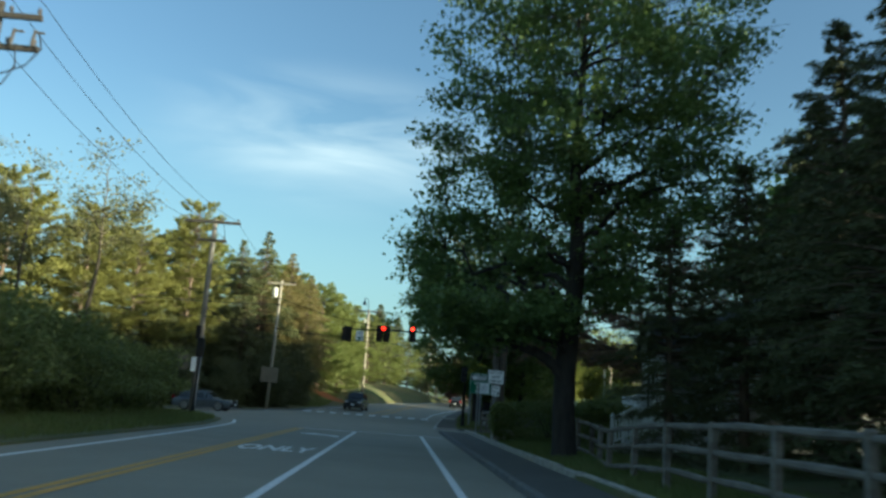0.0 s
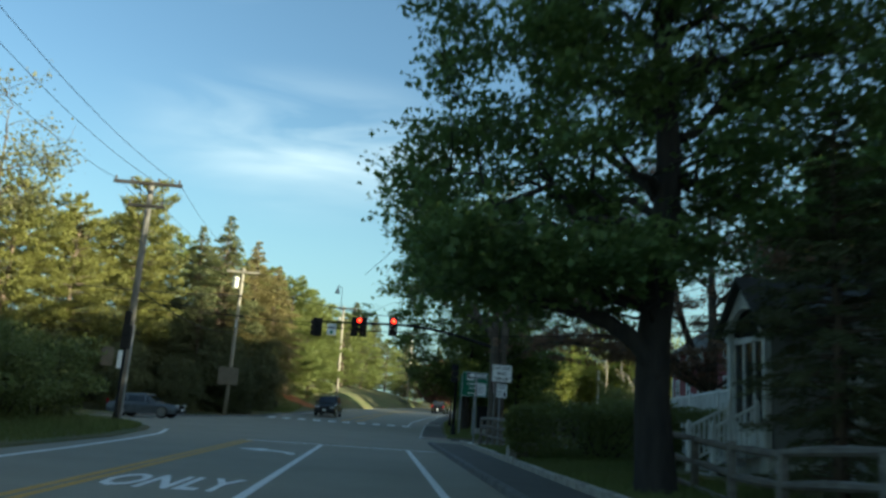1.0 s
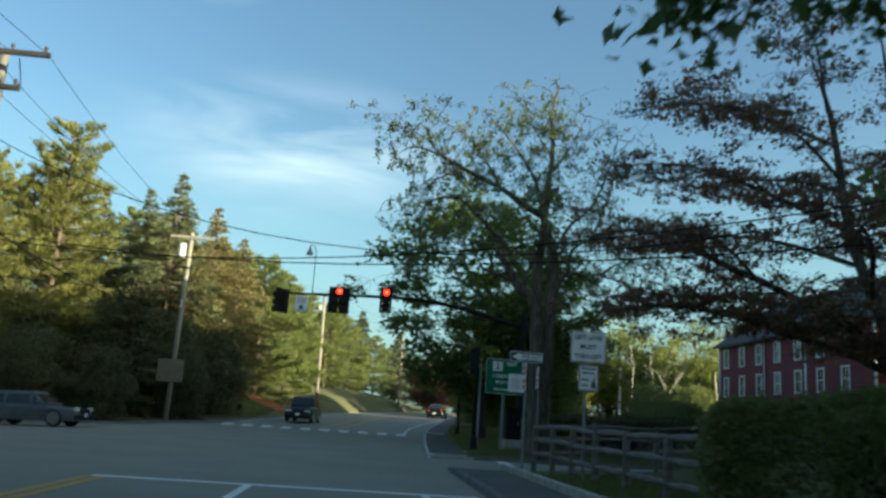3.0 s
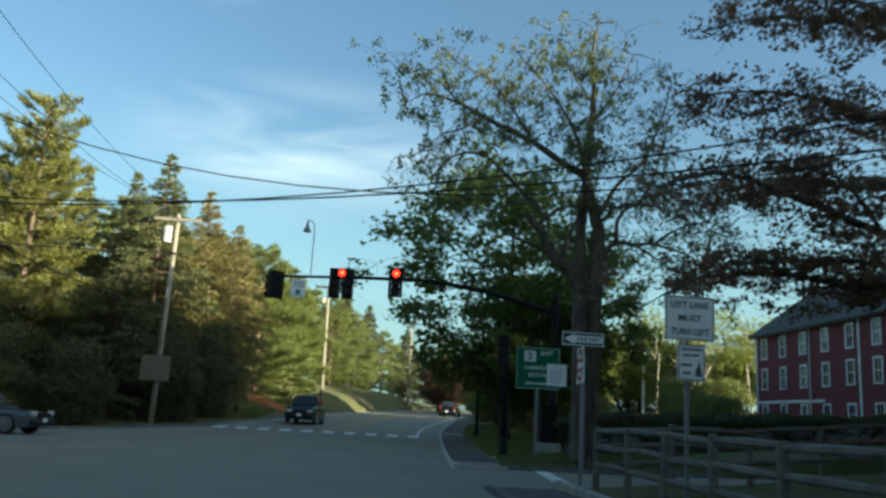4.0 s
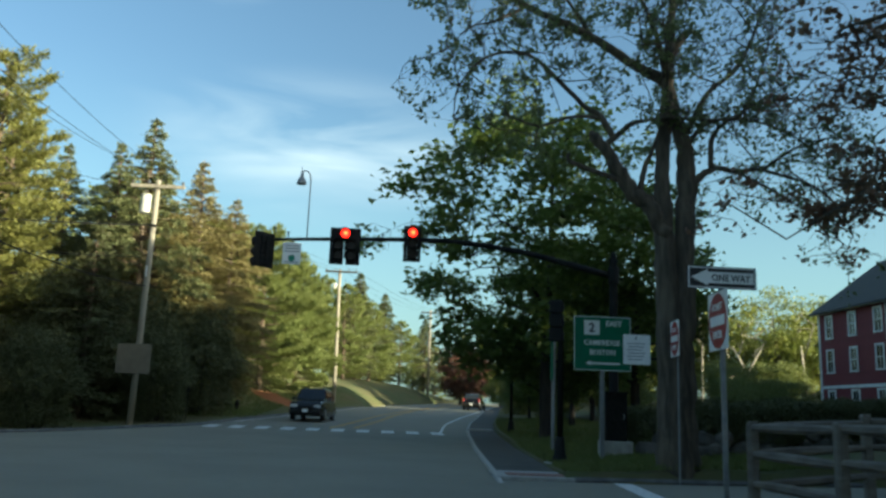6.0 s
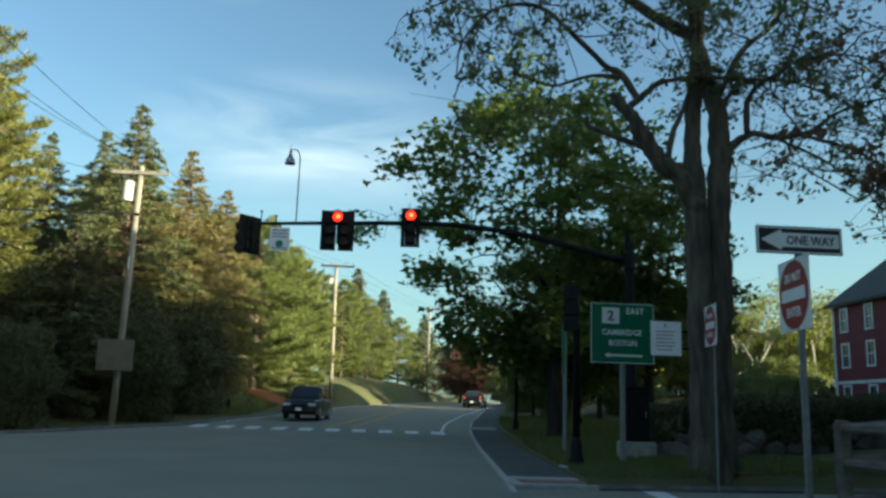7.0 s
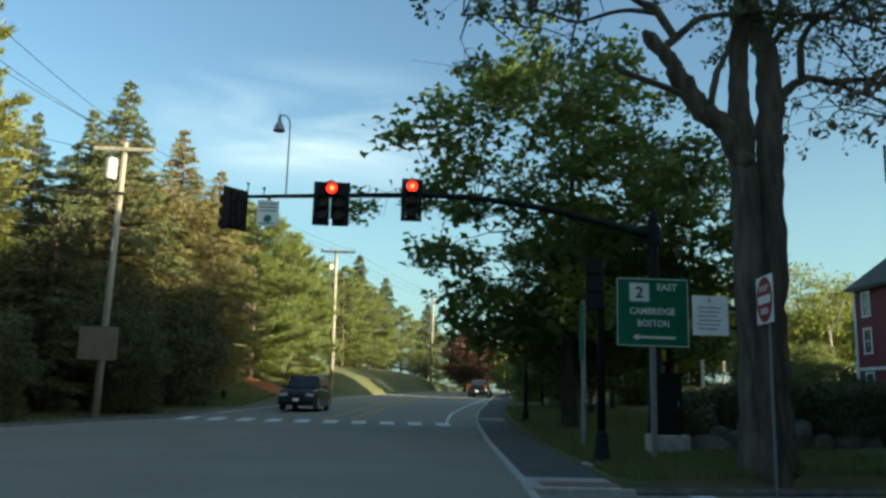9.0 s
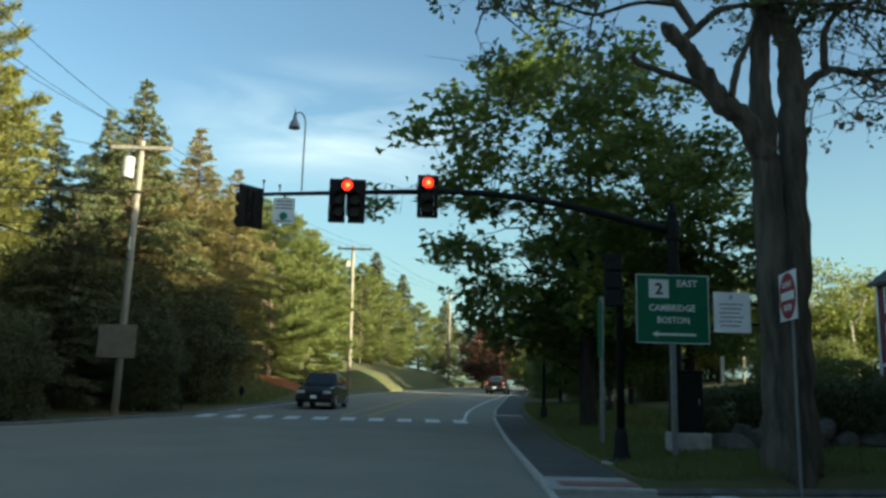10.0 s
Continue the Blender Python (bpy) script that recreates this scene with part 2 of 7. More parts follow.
CAR_SILVER = material("grey car paint", (0.11, 0.125, 0.14), 0.28, 0.4, scale=2)
CAR_GREY = material("dark grey car paint", (0.026, 0.031, 0.036), 0.25, 0.35, scale=2)
CAR_BLACK = material("black car paint", (0.014, 0.016, 0.022), 0.22, 0.3, scale=2)
RUBBER = material("tyre rubber", (0.014, 0.014, 0.014), 0.85, scale=20, bump=0.2)
RIM = material("alloy rim", (0.35, 0.35, 0.36), 0.35, 0.9, scale=6)
LAMP_CLEAR = material("headlight lens", (0.55, 0.56, 0.56), 0.15, scale=4)
LAMP_RED = material("tail light lens", (0.30, 0.012, 0.012), 0.25, scale=4)
STONE = material("field stone", (0.125, 0.115, 0.10), 0.9, color2=(0.06, 0.056, 0.048), scale=4, bump=0.8, bump_scale=9, per_object=True)


for m_, k_ in ((BLACK, 0.15), (BLACK_DULL, 0.15), (DARK_LENS, 0.2), (CABLE, 0.2)):
    m_.node_tree.nodes["Principled BSDF"].inputs["Specular IOR Level"].default_value = k_


# ---- geometry helpers ----
class Geo:
    """Vertices and faces of one mesh, gathered piece by piece."""

    def __init__(self):
        self.v, self.f = [], []

    def add(self, verts, faces, m=None):
        k = len(self.v)
        self.v += [tuple(m @ Vector(p)) for p in verts] if m else [tuple(p) for p in verts]
        self.f += [tuple(i + k for i in f) for f in faces]
        return self

    def box(self, c, s, m=None, bevel=0.0):
        x, y, z = (d / 2 for d in s)
        t = Matrix.Translation(c)
        m = m @ t if m else t
        b = min(bevel, x * 0.45, y * 0.45, z * 0.45)
        if b <= 0:
            vs = [(i * x, j * y, k * z) for i in (-1, 1) for j in (-1, 1) for k in (-1, 1)]
            fs = [(0, 1, 3, 2), (4, 6, 7, 5), (0, 4, 5, 1), (2, 3, 7, 6), (0, 2, 6, 4), (1, 5, 7, 3)]
            return self.add(vs, fs, m)
        vs, fs, idx = [], [], {}
        for i in (-1, 1):
            for j in (-1, 1):
                for k in (-1, 1):
                    for a in range(3):
                        d = [x - b, y - b, z - b]
                        d[a] += b
                        idx[i, j, k, a] = len(vs)
                        vs.append((i * d[0], j * d[1], k * d[2]))
                    fs.append(tuple(idx[i, j, k, a] for a in range(3)))
        for a in range(3):
            o1, o2 = [q for q in range(3) if q != a]
            for sgn in (-1, 1):
                loop = []
                for p, q in ((-1, -1), (1, -1), (1, 1), (-1, 1)):
                    s3 = [0, 0, 0]
                    s3[a], s3[o1], s3[o2] = sgn, p, q
                    loop.append(idx[s3[0], s3[1], s3[2], a])
                fs.append(tuple(loop))
            for p in (-1, 1):
                for q in (-1, 1):
                    ends = []
                    for sgn in (-1, 1):
                        s3 = [0, 0, 0]
                        s3[a], s3[o1], s3[o2] = sgn, p, q
                        ends.append((idx[(*s3, o1)], idx[(*s3, o2)]))
                    fs.append((ends[0][0], ends[0][1], ends[1][1], ends[1][0]))
        return self.add(vs, fs, m)

    def tube(self, pts, radii, sides=8, cap=True):
        pts = [Vector(p) for p in pts]
        if isinstance(radii, (int, float)):
            radii = [radii] * len(pts)
        k, ref = len(self.v), None
        for i, p in enumerate(pts):
            d = (pts[min(i + 1, len(pts) - 1)] - pts[max(i - 1, 0)]).normalized()
            if ref is None:
                ref = d.orthogonal().normalized()
            ref = (ref - d * ref.dot(d)).normalized()
            up = d.cross(ref)
            for s in range(sides):
                a = 2 * math.pi * s / sides
                self.v.append(tuple(p + (ref * math.cos(a) + up * math.sin(a)) * radii[i]))
        for i in range(len(pts) - 1):
            for s in range(sides):
                a, b = k + i * sides + s, k + i * sides + (s + 1) % sides
                self.f.append((a, b, b + sides, a + sides))
        if cap:
            self.f.append(tuple(range(k + sides - 1, k - 1, -1)))
            e = k + (len(pts) - 1) * sides
            self.f.append(tuple(range(e, e + sides)))
        return self

    def lathe(self, profile, c=(0, 0, 0), sides=14, m=None):
        vs, fs, n = [], [], len(profile)
        for r, z in profile:
            for s in range(sides):
                a = 2 * math.pi * s / sides
                vs.append((c[0] + r * math.cos(a), c[1] + r * math.sin(a), c[2] + z))
        for i in range(n - 1):
            for s in range(sides):
                a, b = i * sides + s, i * sides + (s + 1) % sides
                fs.append((a, b, b + sides, a + sides))
        fs += [tuple(range(sides - 1, -1, -1)), tuple(range((n - 1) * sides, n * sides))]
        return self.add(vs, fs, m)

    def prism(self, outline, depth, m=None):
        """An outline in x and z, thick in y from 0 to depth."""
        n = len(outline)
        vs = [(x, 0, z) for x, z in outline] + [(x, depth, z) for x, z in outline]
        fs = [tuple(range(n)), tuple(range(2 * n - 1, n - 1, -1))]
        fs += [(i, i + n, (i + 1) % n + n, (i + 1) % n) for i in range(n)]
        return self.add(vs, fs, m)

    def mesh(self, name, mat, smooth=False):
        me = bpy.data.meshes.new(name)
        me.from_pydata(self.v, [], self.f)
        me.materials.append(mat)
        if smooth:
            me.polygons.foreach_set("use_smooth", [True] * len(me.polygons))
        me.update()
        return me


def fast_mesh(name, v, f, mat):
    """A mesh of many like polygons, from arrays."""
    me = bpy.data.meshes.new(name)
    n, k = len(f), f.shape[1]
    me.vertices.add(len(v))
    me.vertices.foreach_set("co", v.astype(np.float32).ravel())
    me.loops.add(n * k)
    me.loops.foreach_set("vertex_index", f.astype(np.int32).ravel())
    me.polygons.add(n)
    me.polygons.foreach_set("loop_start", np.arange(0, n * k, k, dtype=np.int32))
    me.update(calc_edges=True)
    me.materials.append(mat)
    return me


def part(name, geo, mat, parent=None, label="", m=None, smooth=False):
    me = geo if isinstance(geo, bpy.types.Mesh) else geo.mesh(name, mat, smooth)
    ob = new(name, me)
    if parent:
        ob.parent = parent
    if m:
        ob.matrix_basis = m
    return tagged(ob, label)


def thing(name, label, category, m=None, group="", kind=""):
    ob = new(name)
    ob.empty_display_size = 0.2
    if m:
        ob.matrix_basis = m
    return tagged(ob, label, category, group, kind)


def lettering(name, body, mat, parent, width, height, c, label=""):
    """Letters of Blender's own font, in the plane x, z at y, facing -y, fitted to a width and height."""
    cu = bpy.data.curves.new(name, "FONT")
    cu.body, cu.align_x, cu.align_y, cu.extrude, cu.resolution_u, cu.offset = body, "CENTER", "CENTER", 0.01, 2, 0.022
    tmp = new("letters", cu)
    bpy.context.view_layer.update()
    me = bpy.data.meshes.new_from_object(tmp.evaluated_get(bpy.context.evaluated_depsgraph_get()))
    bpy.data.objects.remove(tmp)
    co = np.empty(len(me.vertices) * 3, np.float32)
    me.vertices.foreach_get("co", co)
    co = co.reshape(-1, 3)
    lo, hi = co.min(0), co.max(0)
    mid, span = (lo + hi) / 2, np.maximum(hi - lo, 1e-4)
    out = np.empty_like(co)
    out[:, 0] = (co[:, 0] - mid[0]) / span[0] * width + c[0]
    out[:, 1] = -(co[:, 2] - lo[2]) / span[2] * 0.003 + c[1]
    out[:, 2] = (co[:, 1] - mid[1]) / span[1] * height + c[2]
    me.vertices.foreach_set("co", out.ravel())
    me.materials.clear()
    me.materials.append(mat)
    me.update()
    return part(name, me, mat, parent, label)


def bars(geo, x0, x1, z, h, y, words):
    """A line of writing that cannot be read: bars as long as its words."""
    total = sum(words) + 0.35 * (len(words) - 1)
    x = x0
    for w in words:
        dx = (x1 - x0) * w / total
        geo.box((x + dx / 2, y, z), (dx, 0.004, h))
        x += dx + (x1 - x0) * 0.35 / total


def smooth(a, b, x):
    t = np.clip((x - a) / (b - a), 0, 1)
    return t * t * (3 - 2 * t)


# ---- lie of the land ----
def road_z(y):
    return np.interp(y, [-60, 55, 65, 75, 83, 95, 108, 125, 160, 230, 320, 900], [0, 0, .04, .17, .42, .8, 1.2, 1.6, 2.3, 3.1, 3.3, 3.3])


def kerb_x(y):
    return np.interp(y, [-60, 40, 46, 52, 56, 63.5, 74.6, 78.7, 86, 96, 114, 140, 200, 300], [2.15, 2.15, 2.2, 2.14, 2.39, 2.86, 3.66, 3.96, 4.8, 6.3, 8.9, 13.5, 26, 50])


def left_x(y):
    return np.interp(y, [-60, 34, 40, 43, 46, 72, 76.4, 81.7, 87.7, 103, 121, 140, 200, 300], [-7.7, -7.9, -8.6, -9.2, -10.6, -10.6, -9.0, -8.4, -7.1, -4.5, -.4, 4.0, 16, 40])


def right_low(x):
    return 46.4 + 0.30 * (x - 3.6)


def right_high(x):
    return 52.45 + 0.13 * (x - 3.6)


def left_low(x):
    return np.interp(x, [-60, -20, -13, -10.6], [40, 45, 46.2, 46.0])


def left_high(x):
    return np.interp(x, [-60, -20, -12.9, -11.75, -11.2, -10.6], [56.5, 61.8, 66.9, 68.6, 70.2, 72.0])


def west_dip(x, y):
    """The side street and its verges fall away to the west."""
    return 0.03 * np.clip(-10.6 - x, 0, 14) * smooth(38, 48, y) * (1 - smooth(72, 82, y))


def corner_drop(y):
    """How much lower the verge lies at the two corners of the east side street."""
    return 0.20 * smooth(38, 45, y) * (1 - smooth(47, 52, y)) + 0.12 * smooth(52, 54, y) * (1 - smooth(62, 70, y))


def land_z(x, y):
    """The ground beside the road; under the paving it lies a little lower."""
    base = road_z(y)
    o, p = x - kerb_x(y), left_x(y) - x
    right = 0.24 + 0.16 * smooth(1.6, 5, o) + 0.085 * np.clip(o - 6, 0, 24) - corner_drop(y)
    lane = smooth(-0.25, 0.1, y - right_low(x)) * smooth(-0.25, 0.1, right_high(x) - y) * smooth(1.2, 1.5, o)
    right = right * (1 - lane) + (0.012 * np.clip(o - 6, 0, 30) - 0.06) * lane
    left = 0.05 + 0.10 * smooth(0.2, 2.5, p) + 0.06 * np.clip(p - 5, 0, 30) * smooth(66, 74, y) + 0.03 * np.clip(p - 4, 0, 40)
    left = left - 0.24 * smooth(0.3, 2.2, p) * smooth(62, 70, y) * (1 - smooth(80, 88, y))
    bank = np.maximum(1.9 * smooth(2.0, 9, p), 2.4 * (1 - np.exp(-np.clip(p, 0, 60) / 2.6)) * smooth(108, 116, y))
    left = left + bank * smooth(86, 100, y) * (1 - smooth(150, 190, y))
    lane = smooth(-0.25, 0.1, y - left_low(x)) * smooth(-0.25, 0.1, left_high(x) - y) * smooth(-0.1, 0.1, p)
    left = left * (1 - lane) - 0.06 * lane - west_dip(x, y)
    z = np.where(o > 1.48, right, np.where(o > -0.02, -0.03, np.where(p > 0.05, left, -0.06)))
    bumps = 0.05 * np.sin(x * 0.7 + 1.3) * np.sin(y * 0.53) * (smooth(1.6, 4, o) + smooth(1, 4, p)) * (z > 0)
    return base + z + bumps


def land_at(x, y):
    return float(land_z(np.array(float(x)), np.array(float(y))))


def sheet(name, rows, mat, label, category, kind="structure"):
    """A sheet through rows of points."""
    v, f, n = [], [], len(rows[0])
    for r in rows:
        v += r
    for i in range(len(rows) - 1):
        for j in range(n - 1):
            a = i * n + j
            f.append((a, a + 1, a + n + 1, a + n))
    g = Geo().add(v, f)
    return tagged(part(name, g, mat), label, category, kind=kind)


ys = sorted(set([-400, -250, -150, -100, -60] + [float(v) for v in np.arange(-40, 40, 2)] + [float(v) for v in np.arange(40, 60, 0.4)]
                + [float(v) for v in np.arange(60, 140, 1.5)] + [float(v) for v in np.arange(140, 330, 8)] + [360, 420, 520, 700, 1000, 1600, 3000]))
offs_r = [0, 0.02, 0.7, 1.42, 1.5, 1.6, 2, 2.5, 3, 4, 5, 6, 7, 8, 9, 10, 12, 14, 17, 20, 24, 28, 34, 42, 55, 75, 110, 180, 300, 600, 1500, 3000]
offs_l = [3000, 1500, 600, 300, 180, 110, 75, 55, 42, 34, 28, 24, 20, 17, 14, 12, 10.5, 9, 8, 7, 6, 5, 4, 3, 2.5, 2, 1.5, 1, 0.6, 0.3, 0.06, 0]
rows = []
for y in ys:
    lx, kx = float(left_x(y)), float(kerb_x(y))
    xs = [lx - o for o in offs_l] + [lx + (kx - lx) * f for f in (0.25, 0.5, 0.75)] + [kx + o for o in offs_r]
    rows.append([(x, y, land_at(x, y)) for x in xs])
sheet("ground", rows, LAWN, "lawn and leaf-strewn verges with patchy spring grass", "ground")

# ---- road, side streets and walks ----
ry = sorted(set([float(v) for v in np.arange(-40, 130, 1.0)] + [float(v) for v in np.arange(130, 300, 6)] + [46.4, 51.4]))
sheet("road", [[(float(left_x(y) + (kerb_x(y) + 0.01 - left_x(y)) * k / 10), y, float(road_z(y))) for k in range(11)] for y in ry],
      ASPHALT, "worn grey asphalt road with painted lanes", "road")
sheet("side_street_west", [[(x, float(left_low(x) + (left_high(x) - left_low(x)) * k / 8), float(road_z(left_low(x) + (left_high(x) - left_low(x)) * k / 8) - west_dip(x, left_low(x) + (left_high(x) - left_low(x)) * k / 8))) for k in range(9)]
                           for x in np.arange(-60, -10.5, 1.1).tolist() + [-10.6]],
      ASPHALT, "grey asphalt side street joining the crossing", "road")
sheet("side_street_east", [[(x, float(right_low(x) + (right_high(x) - right_low(x)) * k / 8), 0.012 * max(0.0, x - 8.2) + 0.002) for k in range(9)]
                           for x in [2.165, 3.0, 3.64] + np.arange(4.2, 44, 1.5).tolist()],
      ASPHALT, "grey asphalt one-way side street", "road")


def walk_strip(name, y0, y1, label, drop0, drop1, high=0.13, inset=0.17, width=1.30):
    rows = []
    for y in np.arange(y0, y1 + 0.01, 0.5 if y1 - y0 < 80 else 1.0):
        k = float(kerb_x(y))
        h = high * min(1, max(0.12, (y - y0) / 1.6) if drop0 else 1, max(0.12, (y1 - y) / 1.6) if drop1 else 1)
        rows.append([(k + inset + width * j / 4, float(y), float(road_z(y)) + h) for j in range(5)])
    return sheet(name, rows, ASPHALT_WALK, label, "pavement")


walk_strip("pavement_near", -40, 46.3, "dark asphalt footway beside the road", False, True)
walk_strip("pavement_far", 53.2, 200, "dark asphalt footway curving along the kerb", True, False, 0.09, 0.13, 1.38)


def kerb(name, y0, y1, mat, label, drop0, drop1, w=0.16, step=1.0, high=0.14):
    g, pts = Geo(), []
    for y in np.arange(y0, y1 + 0.01, step):
        h = high * min(1, max(0.1, (y - y0) / 1.4) if drop0 else 1, max(0.1, (y1 - y) / 1.4) if drop1 else 1)
        k, z = float(kerb_x(y)), float(road_z(y))
        pts.append([(k, y, z - 0.05), (k + 0.012, y, z + h - 0.03), (k + 0.04, y, z + h), (k + w - 0.02, y, z + h), (k + w, y, z + h - 0.02), (k + w, y, z - 0.05)])
    n = 6
    g.add([p for r in pts for p in r], [(i * n + j, i * n + j + 1, (i + 1) * n + j + 1, (i + 1) * n + j) for i in range(len(pts) - 1) for j in range(n - 1)])
    return tagged(part(name, g, mat), label, "kerb", kind="structure")


kerb("kerb_near", -40, 46.3, BERM, "low worn asphalt kerb along the footway", False, True)
kerb("kerb_far", 51.7, 200, KERB_STONE, "pale granite kerb curving along the road", True, False, 0.13, 0.5, 0.10)

# the dropped corner: a concrete pad and a tactile panel
g = Geo().box((3.04, 53.3, 0.02), (1.62, 1.7, 0.12), None, 0.015)
tagged(part("ramp_pad", g, CONCRETE), "pale concrete kerb ramp pad", "pavement", kind="structure")
tagged(part("tactile_panel", Geo().box((3.10, 53.05, 0.088), (1.25, 0.60, 0.016), None, 0.005), TACTILE), "brick red tactile warning panel set in the ramp", "tactile panel", kind="structure")
g = Geo().box((4.65, 78.6, float(road_z(78.6)) + 0.09), (1.25, 1.1, 0.12), None, 0.015)
tagged(part("ramp_pad_far", g, CONCRETE), "pale concrete kerb ramp pad at the crosswalk", "pavement", kind="structure")
# asphalt kerb round the east side street's far corner
g = Geo()
ex = [float(v) for v in np.arange(3.8, 30, 1.2)]
g.tube([(x, float(right_high(x)) + 0.02, 0.012 * max(0, x - 8.2) + 0.02) for x in ex], 0.09, 6)
tagged(part("kerb_east_far", g, BERM), "low asphalt kerb along the side street lawn", "kerb", kind="structure")
g = Geo()
lxs = [-60, -40, -26, -20, -16, -14, -12.9, -11.9, -11.3]
g.tube([(x, float(left_high(x)) + 0.05, float(road_z(left_high(x)) - west_dip(x, left_high(x))) + 0.02) for x in lxs] + [(float(left_x(y)) - 0.06, y, float(road_z(y)) + 0.02) for y in (73.2, 75, 76.4, 79, 81.7, 85, 90, 100, 112)], 0.10, 6)
tagged(part("kerb_west_far", g, BERM), "low pale kerb at the wooded corner", "kerb", kind="structure")


# ---- road markings ----
def strip(name, pts, w, mat, label):
    """A painted line along points on the road."""
    g, vs = Geo(), []
    for i, (x, y) in enumerate(pts):
        a, b = pts[max(i - 1, 0)], pts[min(i + 1, len(pts) - 1)]
        d = Vector((b[0] - a[0], b[1] - a[1])).normalized()
        for s in (-1, 1):
            px, py = x - d.y * s * w / 2, y + d.x * s * w / 2
            vs.append((px, py, float(road_z(py)) + 0.006))
    g.add(vs, [(2 * i, 2 * i + 2, 2 * i + 3, 2 * i + 1) for i in range(len(pts) - 1)])
    return tagged(part(name, g, mat), label, "road marking", kind="structure")


def along(fn, y0, y1, step=2.0):
    return [(float(fn(y)), float(y)) for y in np.append(np.arange(y0, y1, step), y1)]


strip("lane_line_left", [(-2.0, -20), (-2.0, 37.7)], 0.15, PAINT_WHITE, "solid white lane line")
strip("lane_line_right", [(1.0, -20), (1.0, 37.7)], 0.15, PAINT_WHITE, "solid white edge line of the lane")
strip("centre_line_a", [(-4.39, -20), (-4.39, 37.7)], 0.15, PAINT_YELLOW, "worn yellow centre line")
strip("centre_line_b", [(-4.63, -20), (-4.63, 37.7)], 0.15, PAINT_YELLOW, "worn yellow centre line")
strip("stop_line", [(-4.6, 37.85), (1.95, 37.85)], 0.28, PAINT_WHITE, "thin worn white stop line")
strip("edge_line_west", along(lambda y: np.interp(y, [-20, 20, 28.6, 34, 38.2, 40, 42.3], [-6.9, -6.95, -7.08, -7.3, -7.62, -7.95, -8.4]), -20, 42.3), 0.16, PAINT_WHITE, "white edge line curving into the side street")
strip("street_line_east", [(4.34, 47.0), (4.80, 52.60)], 0.38, PAINT_WHITE, "broad white line across the side street mouth")
strip("edge_line_far", along(lambda y: np.interp(y, [75.3, 80, 84.4, 95.7, 105, 125, 160], [2.4, 2.8, 3.23, 5.1, 7.0, 10.5, 18]), 75.3, 160), 0.13, PAINT_WHITE, "white edge line bending with the road")
strip("centre_line_far_a", along(lambda y: np.interp(y, [77.2, 83.5, 93.6, 107.5, 125, 160], [-2.95, -2.08, -0.82, 1.7, 5.3, 12.2]), 77.2, 160), 0.22, PAINT_YELLOW, "yellow centre line beyond the crosswalk")
strip("centre_line_far_b", along(lambda y: np.interp(y, [78.0, 86, 95, 107.5, 125, 160], [-1.77, -0.66, 0.27, 2.15, 5.7, 12.6]), 78.0, 160), 0.22, PAINT_YELLOW, "yellow centre line beyond the crosswalk")
strip("edge_line_far_west", along(lambda y: left_x(y) + 0.5, 80, 150), 0.11, PAINT_WHITE, "thin white edge line")

crosswalk = thing("crosswalk", "white painted crosswalk bars across the far road", "crosswalk", kind="structure")
for i in range(10):
    x = 2.30 - 1.19 * i
    g = Geo()
    vs = [(x + dx, 75.75 - 0.06 * i * 0 + dy, float(road_z(75.75 + dy)) + 0.007) for dx, dy in ((-0.30, -1.0), (0.30, -1.0), (0.30, 1.0), (-0.30, 1.0))]
    part("bar", g.add(vs, [(0, 1, 2, 3)]), PAINT_WHITE, crosswalk)

# the word and the arrow of the turning lane
word = thing("lane_word", "worn white word ONLY painted on the turning lane", "road marking", pose(-3.25, 21.75, 0.006, -90, 0, 0), kind="structure")
lettering("letters", "ONLY", PAINT_WHITE, word, 1.95, 2.1, (0, 0, 0))
arrow = Geo()
shaft = [(-2.40, 30.9), (-2.42, 31.25), (-2.52, 31.6), (-2.74, 31.9), (-3.02, 32.1), (-3.25, 32.2)]
vs = []
for i, (x, y) in enumerate(shaft):
    a, b = shaft[max(i - 1, 0)], shaft[min(i + 1, len(shaft) - 1)]
    d = Vector((b[0] - a[0], b[1] - a[1])).normalized()
    w = 0.10 + 0.16 * (i / 5)
    vs += [(x + d.y * w, y - d.x * w, 0.006), (x - d.y * w, y + d.x * w, 0.006)]
arrow.add(vs, [(2 * i, 2 * i + 2, 2 * i + 3, 2 * i + 1) for i in range(len(shaft) - 1)])
arrow.add([(-3.2, 31.6, 0.007), (-3.2, 32.95, 0.007), (-4.0, 32.3, 0.007)], [(0, 1, 2)])
tagged(part("lane_arrow", arrow, PAINT_WHITE), "worn white left-turn arrow painted on the turning lane", "road marking", kind="structure")


